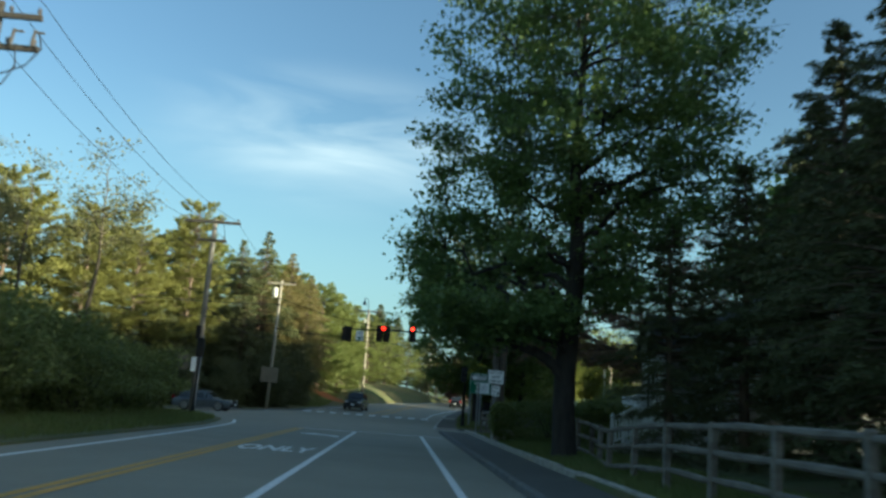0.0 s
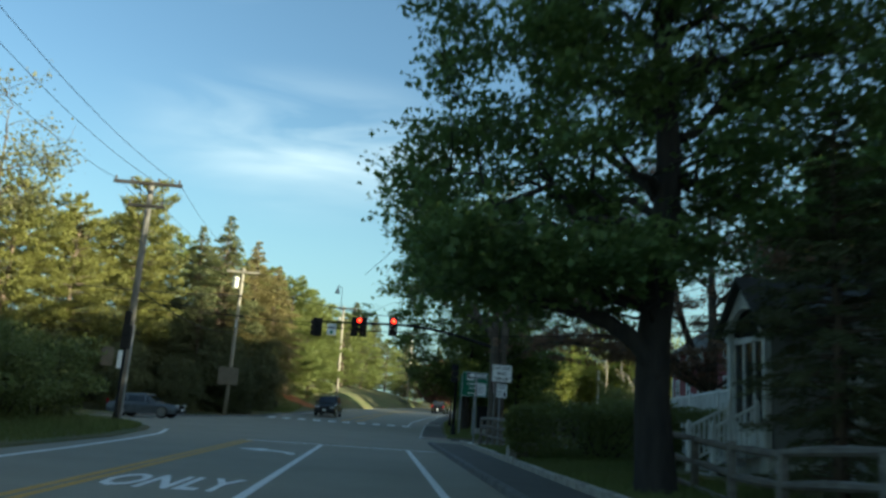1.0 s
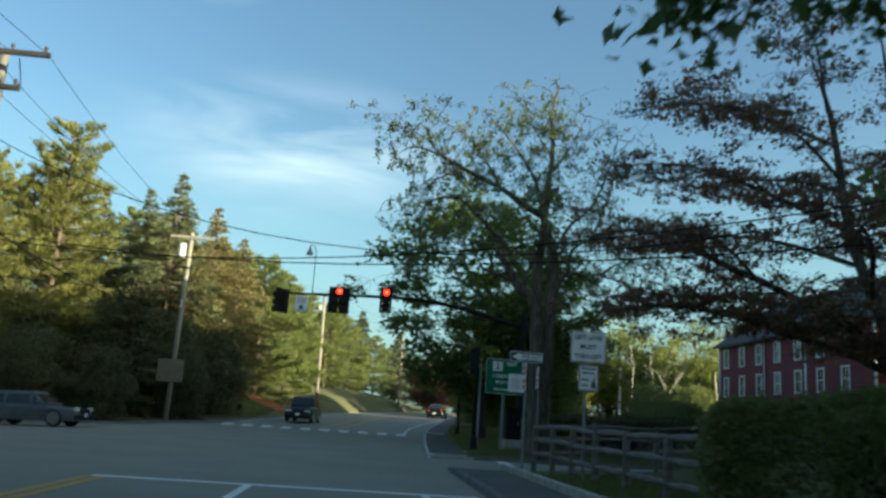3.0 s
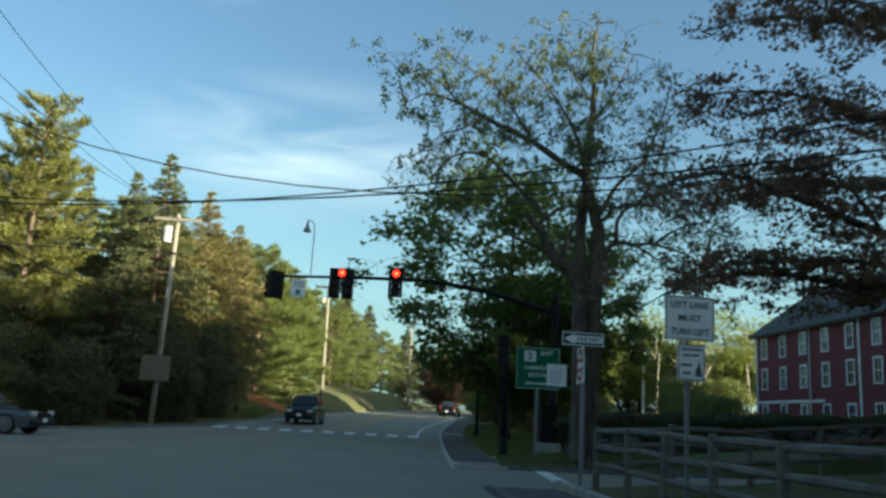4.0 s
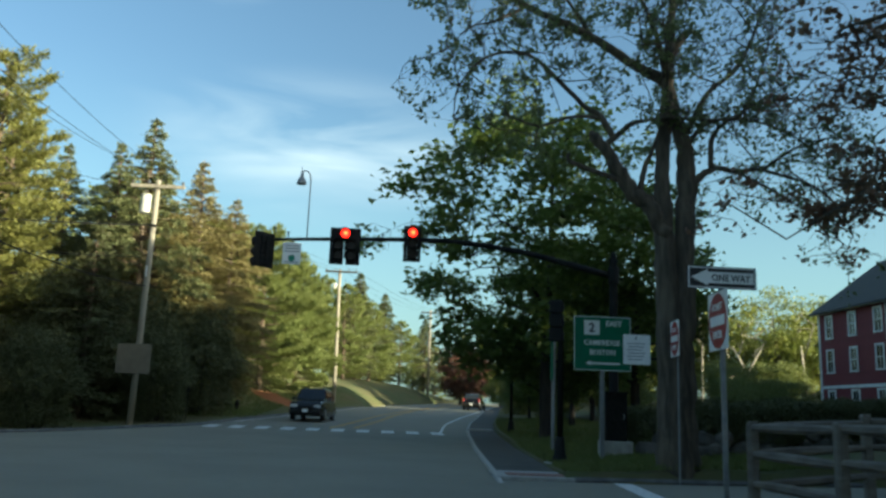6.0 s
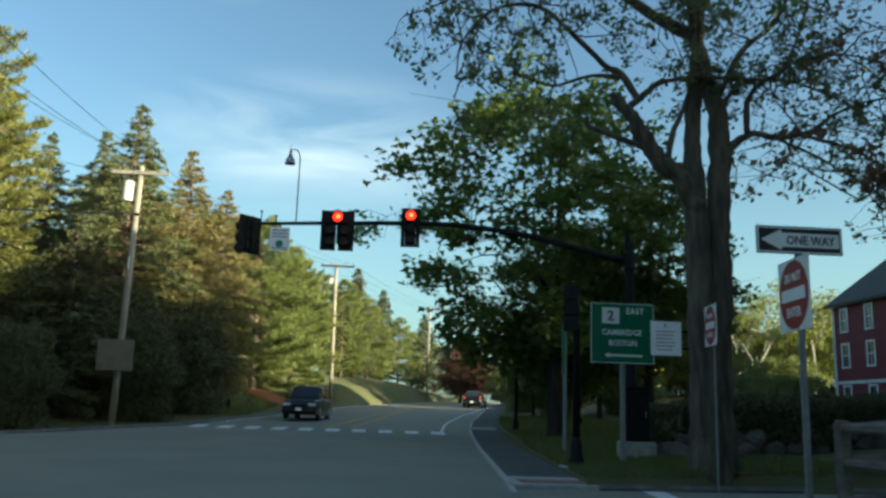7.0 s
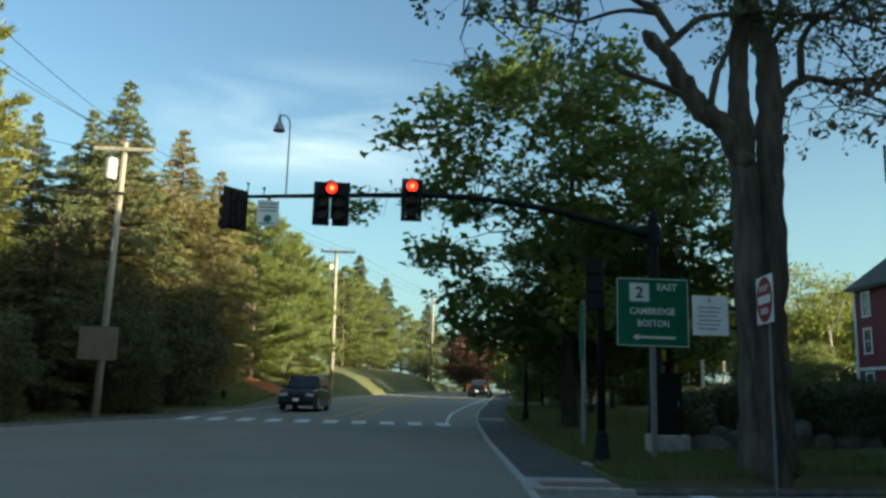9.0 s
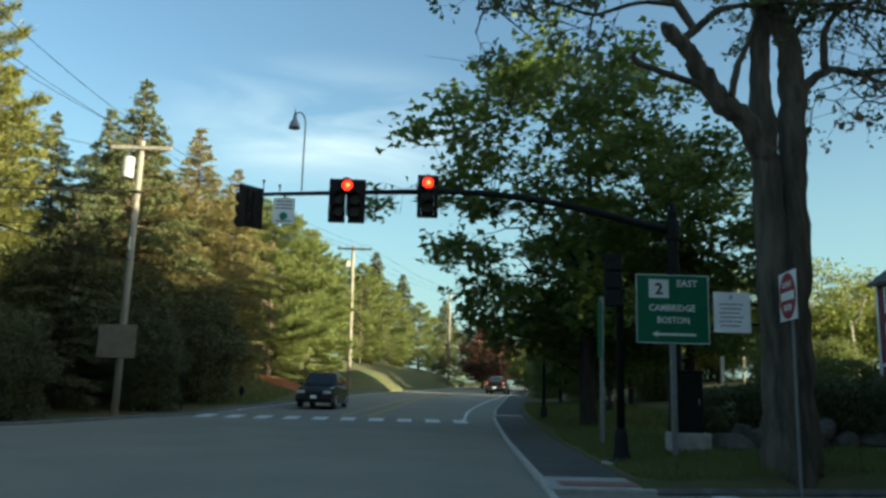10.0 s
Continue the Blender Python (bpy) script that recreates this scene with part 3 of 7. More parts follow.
# ---- plants ----
def leaf_shapes(centers, size, rng, flat=0.45):
    """Broad lobed leaves of six corners, hanging a little."""
    n = len(centers)
    a = rng.normal(size=(n, 3))
    a[:, 2] = a[:, 2] * 0.5 - 0.35
    a /= np.linalg.norm(a, axis=1, keepdims=True) + 1e-9
    up = rng.normal(size=(n, 3)) * (1 - flat)
    up[:, 2] += flat * 1.5
    b = np.cross(a, up)
    b /= np.linalg.norm(b, axis=1, keepdims=True) + 1e-9
    c = np.cross(a, b)
    s = (size * rng.uniform(0.6, 1.3, n))[:, None]
    v = np.empty((n, 6, 3))
    for i, (p, q, k) in enumerate(((-0.45, 0, 0), (-0.12, 0.52, 0.12), (0.10, 0.20, 0.03), (0.55, 0, -0.08), (0.10, -0.20, 0.03), (-0.12, -0.52, 0.12))):
        v[:, i] = centers + a * s * p + b * s * q + c * s * k
    return v.reshape(-1, 3), np.arange(n * 6).reshape(n, 6)


def leaf_quads(centers, size, rng, flat=0.5, aspect=0.75, axis=None, fold=0.25):
    """Small folded leaves at the centers; axis: the way they point. flat: how level they lie."""
    n = len(centers)
    a = rng.normal(size=(n, 3)) if axis is None else axis + rng.normal(size=(n, 3)) * 0.45
    a[:, 2] *= 1 - 0.5 * flat
    a /= np.linalg.norm(a, axis=1, keepdims=True) + 1e-9
    up = rng.normal(size=(n, 3)) * (1 - flat)
    up[:, 2] += flat * 1.5
    b = np.cross(a, up)
    b /= np.linalg.norm(b, axis=1, keepdims=True) + 1e-9
    c = np.cross(a, b)
    s = (size * rng.uniform(0.6, 1.3, n))[:, None]
    v = np.empty((n, 4, 3))
    v[:, 0] = centers - a * s * 0.5
    v[:, 1] = centers + b * s * 0.5 * aspect + c * s * fold * 0.4
    v[:, 2] = centers + a * s * 0.5
    v[:, 3] = centers - b * s * 0.5 * aspect + c * s * fold * 0.4
    f = np.arange(n * 4).reshape(n, 4)
    return v.reshape(-1, 3), f


def bent(p, q, rng, sag=0.0, wob=0.12, n=5):
    """A crooked line from p to q."""
    p, q = Vector(p), Vector(q)
    d = (q - p).length
    out = []
    for i in range(n + 1):
        t = i / n
        w = math.sin(math.pi * t)
        out.append(p.lerp(q, t) + Vector(rng.normal(size=3)) * wob * d * 0.35 * w + Vector((0, 0, sag * d * w)))
    return out


def broadleaf(label, height, trunk_r, base_h, radius, clumps, leaves, leaf_size, leaf_mat, bark=BARK, seed=1, clump_r=1.1,
              lean=(0, 0), shape="round", squash=0.75, twig=0.012, fork=None, offset=(0, 0), name="tree", shell=0.45, low=0.0, extra=(), deep=1.0, lobed=False, thin=1.15, clear=None, limb_min=0.0):
    """A tree: a tapered trunk with limbs that reach the clumps of an uneven crown."""
    rng = np.random.default_rng(seed)
    t = thing(name, label, "tree")
    g = Geo()
    top = Vector((lean[0], lean[1], height * 0.80))
    line = [Vector((0, 0, -0.25)), Vector((0, 0, 0.25))] + [Vector((lean[0] * k + rng.normal() * 0.10, lean[1] * k + rng.normal() * 0.10, height * 0.80 * k)) for k in (0.2, 0.4, 0.6, 0.8, 1.0)]
    rad = [trunk_r * 1.55, trunk_r * 1.15, trunk_r, trunk_r * 0.8, trunk_r * 0.55, trunk_r * 0.32, trunk_r * 0.12]
    bark_tube(g, line, rad, 16, 0.035, 0.05, seed, 4)
    cz, hz = (base_h + height) / 2, (height - base_h) / 2
    cs = []
    tries = 0
    while len(cs) < clumps and tries < clumps * 60:
        tries += 1
        d = rng.normal(size=3)
        d /= np.linalg.norm(d)
        r = rng.uniform(shell, 1.0) ** 0.7
        c = np.array([d[0] * radius * r, d[1] * radius * deep * r, d[2] * hz * r])
        k = c[2] / hz
        if shape == "egg":
            c[:2] *= 1.06 - 0.36 * max(0, k) ** 1.6 - 0.10 * max(0, -k)
        elif shape == "flat":
            c[:2] *= 1.0 + 0.15 * k
        c += np.array([lean[0] * 0.7 + offset[0], lean[1] * 0.7 + offset[1], cz])
        c[:2] += rng.normal(size=2) * radius * 0.06
        if clear and clear(c):
            continue
        if all(np.linalg.norm(c - o) > clump_r * 0.62 for o in cs):
            cs.append(c)
    cs += [np.array(e, float) for e in extra]
    cs = np.array(cs)
    # main limbs, then a branch from the nearest limb point to every clump
    nodes = [(p, r) for p, r in zip(line[2:], rad[2:])]
    limbs = max(5, clumps // 9)
    order = [i for i in rng.permutation(len(cs)) if cs[i][2] > base_h + 1.2][:limbs]
    for i in order:
        c = Vector(cs[i])
        k = min(0.95, max(0.16, (c.z - 0.28 * (c - Vector((c.x * 0 + top.x * 0.5, top.y * 0.5, c.z))).length * 1.6) / (height * 0.8)))
        k = max(k, base_h / height * 0.95, limb_min / (height * 0.8))
        s = Vector((lean[0] * k, lean[1] * k, height * 0.80 * k))
        pts = bent(s, s.lerp(c, 0.88), rng, 0.06, 0.13, 6)
        r0 = trunk_r * (0.46 - 0.26 * k)
        rr = [r0 * (1 - 0.75 * j / 6) for j in range(7)]
        g.tube(pts, rr, 7)
        nodes += list(zip(pts[2:], rr[2:]))
    P = np.array([tuple(p) for p, _ in nodes])
    for c in cs:
        d = np.linalg.norm(P - c, axis=1) + 0.6 * np.maximum(0, P[:, 2] - c[2])
        j = int(d.argmin())
        r0 = min(0.055, max(twig * 1.6, nodes[j][1] * 0.5))
        pts = bent(nodes[j][0], c, rng, 0.05, 0.16, 4)
        g.tube(pts, [r0, r0 * 0.75, r0 * 0.55, r0 * 0.4, twig * 0.7], 5)
        for _ in range(3):
            e = Vector(c + rng.normal(size=3) * clump_r * np.array([0.7, 0.7, 0.5]))
            g.tube(bent(pts[3], e, rng, 0.02, 0.3, 2), [twig, twig * 0.7, twig * 0.35], 4)
    part("trunk", g, bark, t, "ridged bark, branching limbs", smooth=True)
    per = leaves // len(cs)
    w = rng.uniform(0.55, 1.45, len(cs))
    pos = []
    for c, k in zip(cs, w):
        n = int(per * k * max(0.45, 1 + thin * (0.5 - min(1, max(0, (c[2] - base_h) / (height - base_h))))))
        d = rng.normal(size=(n, 3))
        d /= np.linalg.norm(d, axis=1, keepdims=True)
        r = clump_r * (0.75 + 0.35 * k) * rng.uniform(0.05, 1.0, n) ** 0.6
        # lobes, so that no clump is a ball
        lob = 1 + 0.35 * np.sin(d[:, 0] * 5 + c[0] * 3) * np.sin(d[:, 1] * 5 + c[1] * 2) + 0.25 * np.sin(d[:, 2] * 6 + c[2] * 2)
        pos.append(c + d * (r * lob)[:, None] * np.array([1, 1, squash]))
    v, f = (leaf_shapes if lobed else leaf_quads)(np.vstack(pos), leaf_size, rng)
    part("crown", fast_mesh("crown", v, f, leaf_mat), leaf_mat, t)
    return t


def conifer(label, height, trunk_r, base_h, radius, kind, needle_mat, seed=1, density=1.0, name="tree", fine=True, full=0.0):
    """A pine (layered, irregular) or a spruce (pointed, drooping): trunk, branches and needled twigs."""
    rng = np.random.default_rng(seed)
    t = thing(name, label, "tree")
    g, pos, ax = Geo(), [], []
    spruce_like = kind == "spruce"
    g.tube([(0, 0, -0.25), (0, 0, height * 0.3), (rng.normal() * 0.15, rng.normal() * 0.15, height * 0.65), (0, 0, height)],
           [trunk_r * 1.2, trunk_r * 0.85, trunk_r * 0.45, 0.02], 8)
    z = base_h
    step = 0.50 if spruce_like else 0.85 - 0.25 * full
    per = (14 if spruce_like else 22) if fine else 12
    while z < height - 0.25:
        k = (z - base_h) / (height - base_h)
        if spruce_like:
            reach, n, rise = min(radius * (0.75 + 0.25 * k * 3), radius, 0.40 * (height - z)) + 0.10, int(rng.integers(6, 9)), -0.22 + 0.45 * k
        else:
            reach = radius * (1 - (0.72 + 0.2 * full) * k ** (1.6 + full)) * (0.55 + 0.45 * min(1, k * 4 + 0.4))
            n, rise = int(rng.integers(4, 7)), 0.02 + 0.45 * k
        a0 = rng.uniform(0, 6.28)
        for i in range(n):
            a = a0 + 6.28 * i / n + rng.normal() * 0.25
            L = reach * rng.uniform(0.55, 1.2) if spruce_like else reach * rng.uniform(0.40 + 0.35 * full, 1.22 - 0.08 * full)
            d = np.array([math.cos(a), math.sin(a), rise + rng.normal() * 0.08])
            s = np.array([0, 0, z + rng.normal() * 0.12])
            e = s + d * L
            bow = 0.06 * L if spruce_like else -0.03 * L
            g.tube([s, s + d * L * 0.5 + np.array([0, 0, bow]), e], [0.035 + 0.006 * L, 0.02, 0.008], 5)
            nt = max(3, int(L * (5.5 if spruce_like else 6.5) * density))
            u = rng.uniform(0.20, 1.0, nt) ** 0.8
            side = np.cross(d, [0, 0, 1.0])
            side /= np.linalg.norm(side) + 1e-9
            sg = rng.choice([-1.0, 1.0], nt)
            w = d[None] * rng.uniform(0.5, 0.9, nt)[:, None] + (sg * rng.uniform(0.4, 0.95, nt))[:, None] * side
            w[:, 2] += rng.uniform(-0.75, 0.0, nt) if spruce_like else rng.uniform(-0.05, 0.65, nt)
            w /= np.linalg.norm(w, axis=1, keepdims=True)
            tl = L * 0.30 * (1.15 - 0.65 * u) * rng.uniform(0.6, 1.3, nt) + 0.12
            p0 = s + u[:, None] * d * L
            p0[:, 2] += bow * 4 * u * (1 - u)
            q = rng.uniform(0.05, 1.0, (nt, per))
            p = p0[:, None, :] + w[:, None, :] * (q * tl[:, None])[:, :, None] + rng.normal(size=(nt, per, 3)) * (0.05 if spruce_like else 0.085)
            pos.append(p.reshape(-1, 3))
            ax.append(np.repeat(w, per, 0))
        z += step * rng.uniform(0.8, 1.25) * (1 - 0.35 * k)
    part("trunk", g, BARK_PINE, t, "straight rough trunk with thin branches", smooth=True)
    P, A = np.vstack(pos), np.vstack(ax)
    size = (0.195 if spruce_like else 0.215) * (1.0 if fine else 1.35)
    v, f = leaf_quads(P, size, rng, 0.15, 0.26 if fine else 0.34, A)
    part("crown", fast_mesh("crown", v, f, needle_mat), needle_mat, t)
    return t


def bark_tube(g, pts, radii, sides=14, ridge=0.0, wob=0.0, seed=0, each=5):
    """A smooth crooked limb through points, with lengthwise ridges in the bark."""
    rng = np.random.default_rng(seed)
    P = [Vector(p) for p in pts]
    P = [P[0] * 2 - P[1]] + P + [P[-1] * 2 - P[-2]]
    line, rad = [], []
    for i in range(1, len(P) - 2):
        for k in range(each if i < len(P) - 3 else each + 1):
            t = k / each
            a, b, c, d = P[i - 1:i + 3]
            q = 0.5 * (2 * b + (c - a) * t + (2 * a - 5 * b + 4 * c - d) * t * t + (3 * b - a - 3 * c + d) * t ** 3)
            r = radii[i - 1] + (radii[i] - radii[i - 1]) * t
            line.append(q + Vector(rng.normal(size=3)) * wob * r)
            rad.append(r * (1 + rng.normal() * wob * 0.5))
    k0 = len(g.v)
    g.tube(line, rad, sides)
    if ridge:
        ph = rng.uniform(0, 6.28, 3)
        for i in range(len(line)):
            c = line[i]
            for s in range(sides):
                a = 2 * math.pi * s / sides
                f = 1 + ridge * (math.sin(5 * a + ph[0] + 0.35 * i) + 0.8 * math.sin(9 * a + ph[1] - 0.22 * i) + 0.6 * rng.normal())
                v = Vector(g.v[k0 + i * sides + s])
                g.v[k0 + i * sides + s] = tuple(c + (v - c) * f)
    return g


def shrub(label, sx, sy, h, leaves, leaf_size, mat, seed=1, name="shrub", category="shrub", boxy=0.0, stems=7, aspect=0.75):
    """A bush: stems and a lobed mass of leaves, in the end more or less clipped to a box."""
    rng = np.random.default_rng(seed)
    t = thing(name, label, category)
    for i in range(stems):
        e = (rng.uniform(-0.7, 0.7) * sx, rng.uniform(-0.7, 0.7) * sy, h * rng.uniform(0.6, 0.95))
        part("stem", Geo().tube(bent((e[0] * 0.3, e[1] * 0.3, -0.1), e, rng, 0, 0.2, 4), [0.05, 0.04, 0.03, 0.02, 0.01], 5), BARK_DARK, t)
    n = leaves
    if boxy:
        u = rng.uniform(-1, 1, (n, 3))
        face = rng.integers(0, 5, n)
        depth = rng.uniform(0, 1, n) ** 2 * 0.35
        for i, (a, sg) in enumerate(((0, -1), (0, 1), (1, -1), (1, 1), (2, 1))):
            q = face == i
            u[q, a] = sg * (1 - depth[q])
        u /= (np.abs(u) ** 5).sum(1, keepdims=True) ** 0.2
        wav = 0.08 * np.sin(u[:, 0] * sx * 2.1 + seed) + 0.06 * np.sin(u[:, 1] * sy * 2.7)
        p = np.stack([u[:, 0] * sx * (1 + wav * 0.4), u[:, 1] * sy * (1 + wav * 0.4), (u[:, 2] * 0.5 + 0.5) * h * (1 + wav)], 1)
        p += rng.normal(size=p.shape) * 0.06
    else:
        d = rng.normal(size=(n, 3))
        d /= np.linalg.norm(d, axis=1, keepdims=True)
        lob = 1 + 0.20 * np.sin(d[:, 0] * 6 + seed) * np.sin(d[:, 1] * 5) + 0.16 * np.sin(d[:, 2] * 8 + seed * 2) + 0.1 * np.sin(d[:, 0] * 13) * np.sin(d[:, 2] * 11)
        r = rng.uniform(0.3, 1, n) ** 0.45 * lob
        p = d * r[:, None] * np.array([sx, sy, h * 0.55]) + np.array([0, 0, h * 0.5])
        p[:, 2] = np.abs(p[:, 2])
    v, f = leaf_quads(p, leaf_size, rng, 0.35, aspect)
    part("foliage", fast_mesh("foliage", v, f, mat), mat, t)
    return t


def put(t, x, y, turn=0.0, size=1.0, up=0.0, wide=1.0):
    t.matrix_basis = pose(x, y, land_at(x, y) + up, 0, 0, turn) @ Matrix.Diagonal((size * wide, size * wide, size, 1))
    return t


def again(t, x, y, turn=0.0, size=1.0, up=0.0, label="", wide=1.0):
    c = copy_thing(t, Matrix.Identity(4))
    c.matrix_basis = pose(x, y, land_at(x, y) + up, 0, 0, turn) @ Matrix.Diagonal((size * wide, size * wide, size, 1))
    return tagged(c, label)


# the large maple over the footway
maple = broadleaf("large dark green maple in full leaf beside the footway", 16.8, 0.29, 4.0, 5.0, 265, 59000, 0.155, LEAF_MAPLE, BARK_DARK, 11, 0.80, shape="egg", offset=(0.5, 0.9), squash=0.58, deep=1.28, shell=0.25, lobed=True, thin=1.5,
                  clear=lambda c: (c[0] > -2.4 and c[1] > 2.3 and c[2] < 5.4) or (c[0] > 1.4 and c[2] < 6.2 and int(c[2] * 7) % 2 == 0),
                  extra=[(-3.7, 3, 4.6), (-3.8, 1.5, 5.2), (-3.3, 4.6, 5.1), (-2.4, 5, 6.6), (-1.2, 5.5, 7.2), (-2.8, 4, 7.4), (-1.6, 6.2, 6.2), (0, 6, 6.4), (-3, 5.2, 7.6), (-0.6, 7, 7.6), (1.2, 6.5, 7.2), (-3.4, 3.2, 6.8), (-2, 7, 7.2), (-2, 4.2, 5.6), (-2.6, 6, 5.3), (-3, 6.6, 5.6), (-1.6, 8, 5.9), (0.4, 8.8, 5.8), (2.2, 8.8, 6.2), (3.6, 7.6, 5.6), (-3.5, 5.6, 5.8), (4.4, 6.2, 5.4), (-3.7, 4, 6), (1.2, 9.2, 6.6), (-0.6, 8.9, 7), (-4.4, 5, 6.5), (-3.7, 1.2, 3.9), (-3.8, 2.8, 3.9), (-3.2, 5.1, 5), (-3.7, 6.4, 5.2), (-2.8, 1.2, 3.8), (-2.4, 6.6, 4.2), (-4, 4.4, 7.4), (-4.2, 4, 5.6), (-3.8, 3, 8.6), (-3.6, 2.6, 9.6), (-3.8, 1.6, 10.6), (-4, 3.4, 6.4), (-4, 5.4, 5.2), (1.6, 3, 5.4), (4.8, 1.8, 5.4), (2.2, 5.6, 5.8), (3.6, 4.6, 6.4), (5.4, 1.5, 9), (5.9, 2.2, 8), (5.6, 3.2, 6.6), (4.8, 0.5, 10.4), (5.6, -0.5, 7.4), (-3.4, -1.9, 3.9), (-3.5, -0.6, 3.9), (-2.9, 1.4, 4.2), (-2.3, -1.6, 3.7), (-2.4, -0.6, 3.7), (-1.8, 1.5, 4.2), (-0.8, -1.8, 3.8), (-0.9, -0.1, 4.3), (-0.7, 0.9, 4), (1.1, -1.6, 4.5), (1, -0.6, 5.1), (1.3, 1.2, 4.6), (-3.6, -0.8, 3.8), (-3.6, 0.6, 3.5), (-3.4, 1.6, 3.4), (-2.4, -0.8, 3.4), (-2.9, 0.4, 3.5), (-2.4, 1.5, 3.3), (-1.9, -0.3, 3.3), (-1.7, 0.4, 3.6), (-1.9, 1.7, 3.5), (-0.9, -0.4, 3.6), (-1.2, 0.2, 3.8), (-1, 1.4, 3.8), (-0.3, -0.5, 3.7), (-0.4, 0.4, 3.7), (-0.5, 1.8, 3.3)])
put(maple, 4.45, 22.0, 0)
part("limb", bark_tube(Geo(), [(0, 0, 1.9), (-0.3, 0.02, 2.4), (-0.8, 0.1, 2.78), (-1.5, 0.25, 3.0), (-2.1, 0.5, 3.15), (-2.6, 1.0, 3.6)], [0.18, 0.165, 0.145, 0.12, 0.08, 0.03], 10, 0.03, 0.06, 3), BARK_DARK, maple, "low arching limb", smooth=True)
# the old locust with two trunks and broken limbs at the corner
locust = thing("tree", "old twin-trunked locust with broken limbs and sparse new leaves", "tree")
rng = np.random.default_rng(5)
g = Geo()
bark_tube(g, [(0, 0, -0.3), (0, 0, 0.2), (-0.02, 0, 1.2), (-0.04, 0, 2.3), (-0.11, 0, 3.4), (-0.17, 0, 4.5), (-0.21, 0, 5.7), (-0.21, 0, 6.65), (-0.17, 0, 7.5), (-0.08, 0, 8.3), (0.02, 0.05, 9.7), (0.18, 0.1, 11.7), (0.1, 0.1, 13.2), (0.35, 0.1, 14.6)],
          [0.54, 0.43, 0.36, 0.33, 0.28, 0.245, 0.205, 0.165, 0.155, 0.145, 0.12, 0.08, 0.05, 0.02], 22, 0.045, 0.05, 1)
bark_tube(g, [(0.12, 0.05, 0.0), (0.15, 0.05, 1.0), (0.17, 0.05, 2.3), (0.22, 0.05, 3.5), (0.30, 0.08, 4.9), (0.36, 0.1, 5.9), (0.39, 0.12, 6.7), (0.37, 0.18, 7.5), (0.19, 0.25, 8.2), (0.02, 0.3, 9.0), (-0.7, 0.3, 9.4), (-1.8, 0.3, 10.1), (-3.4, 0.3, 10.8), (-4.2, 0.3, 11.2), (-5.3, 0.2, 11.4), (-6.0, 0.2, 11.0)],
          [0.42, 0.33, 0.30, 0.27, 0.24, 0.225, 0.215, 0.185, 0.16, 0.14, 0.12, 0.10, 0.075, 0.055, 0.03, 0.01], 20, 0.045, 0.06, 2)
# the thick crooked limb that ends in a broken stub, and what still grows from it
bark_tube(g, [(-0.15, -0.05, 5.2), (-0.55, -0.08, 5.85), (-0.97, -0.1, 6.2), (-1.27, -0.1, 6.68), (-1.5, -0.1, 7.05), (-1.78, -0.1, 7.38), (-1.84, -0.1, 7.5)], [0.20, 0.19, 0.185, 0.165, 0.135, 0.125, 0.10], 14, 0.05, 0.10, 3)
bark_tube(g, [(0.0, 0.0, 9.5), (0.2, 0.0, 9.9), (0.42, 0.0, 10.2)], [0.12, 0.11, 0.095], 10, 0.05, 0.1, 4)
bark_tube(g, [(-1.0, -0.1, 6.3), (-1.43, -0.12, 6.48), (-2.36, -0.15, 6.78), (-2.45, -0.15, 6.98)], [0.09, 0.065, 0.055, 0.05], 8, 0.04, 0.1, 5)
bark_tube(g, [(-0.8, -0.1, 6.1), (-0.64, -0.1, 6.8), (-0.48, -0.1, 7.15), (-0.3, -0.1, 7.7)], [0.07, 0.06, 0.05, 0.03], 8, 0.03, 0.1, 6)
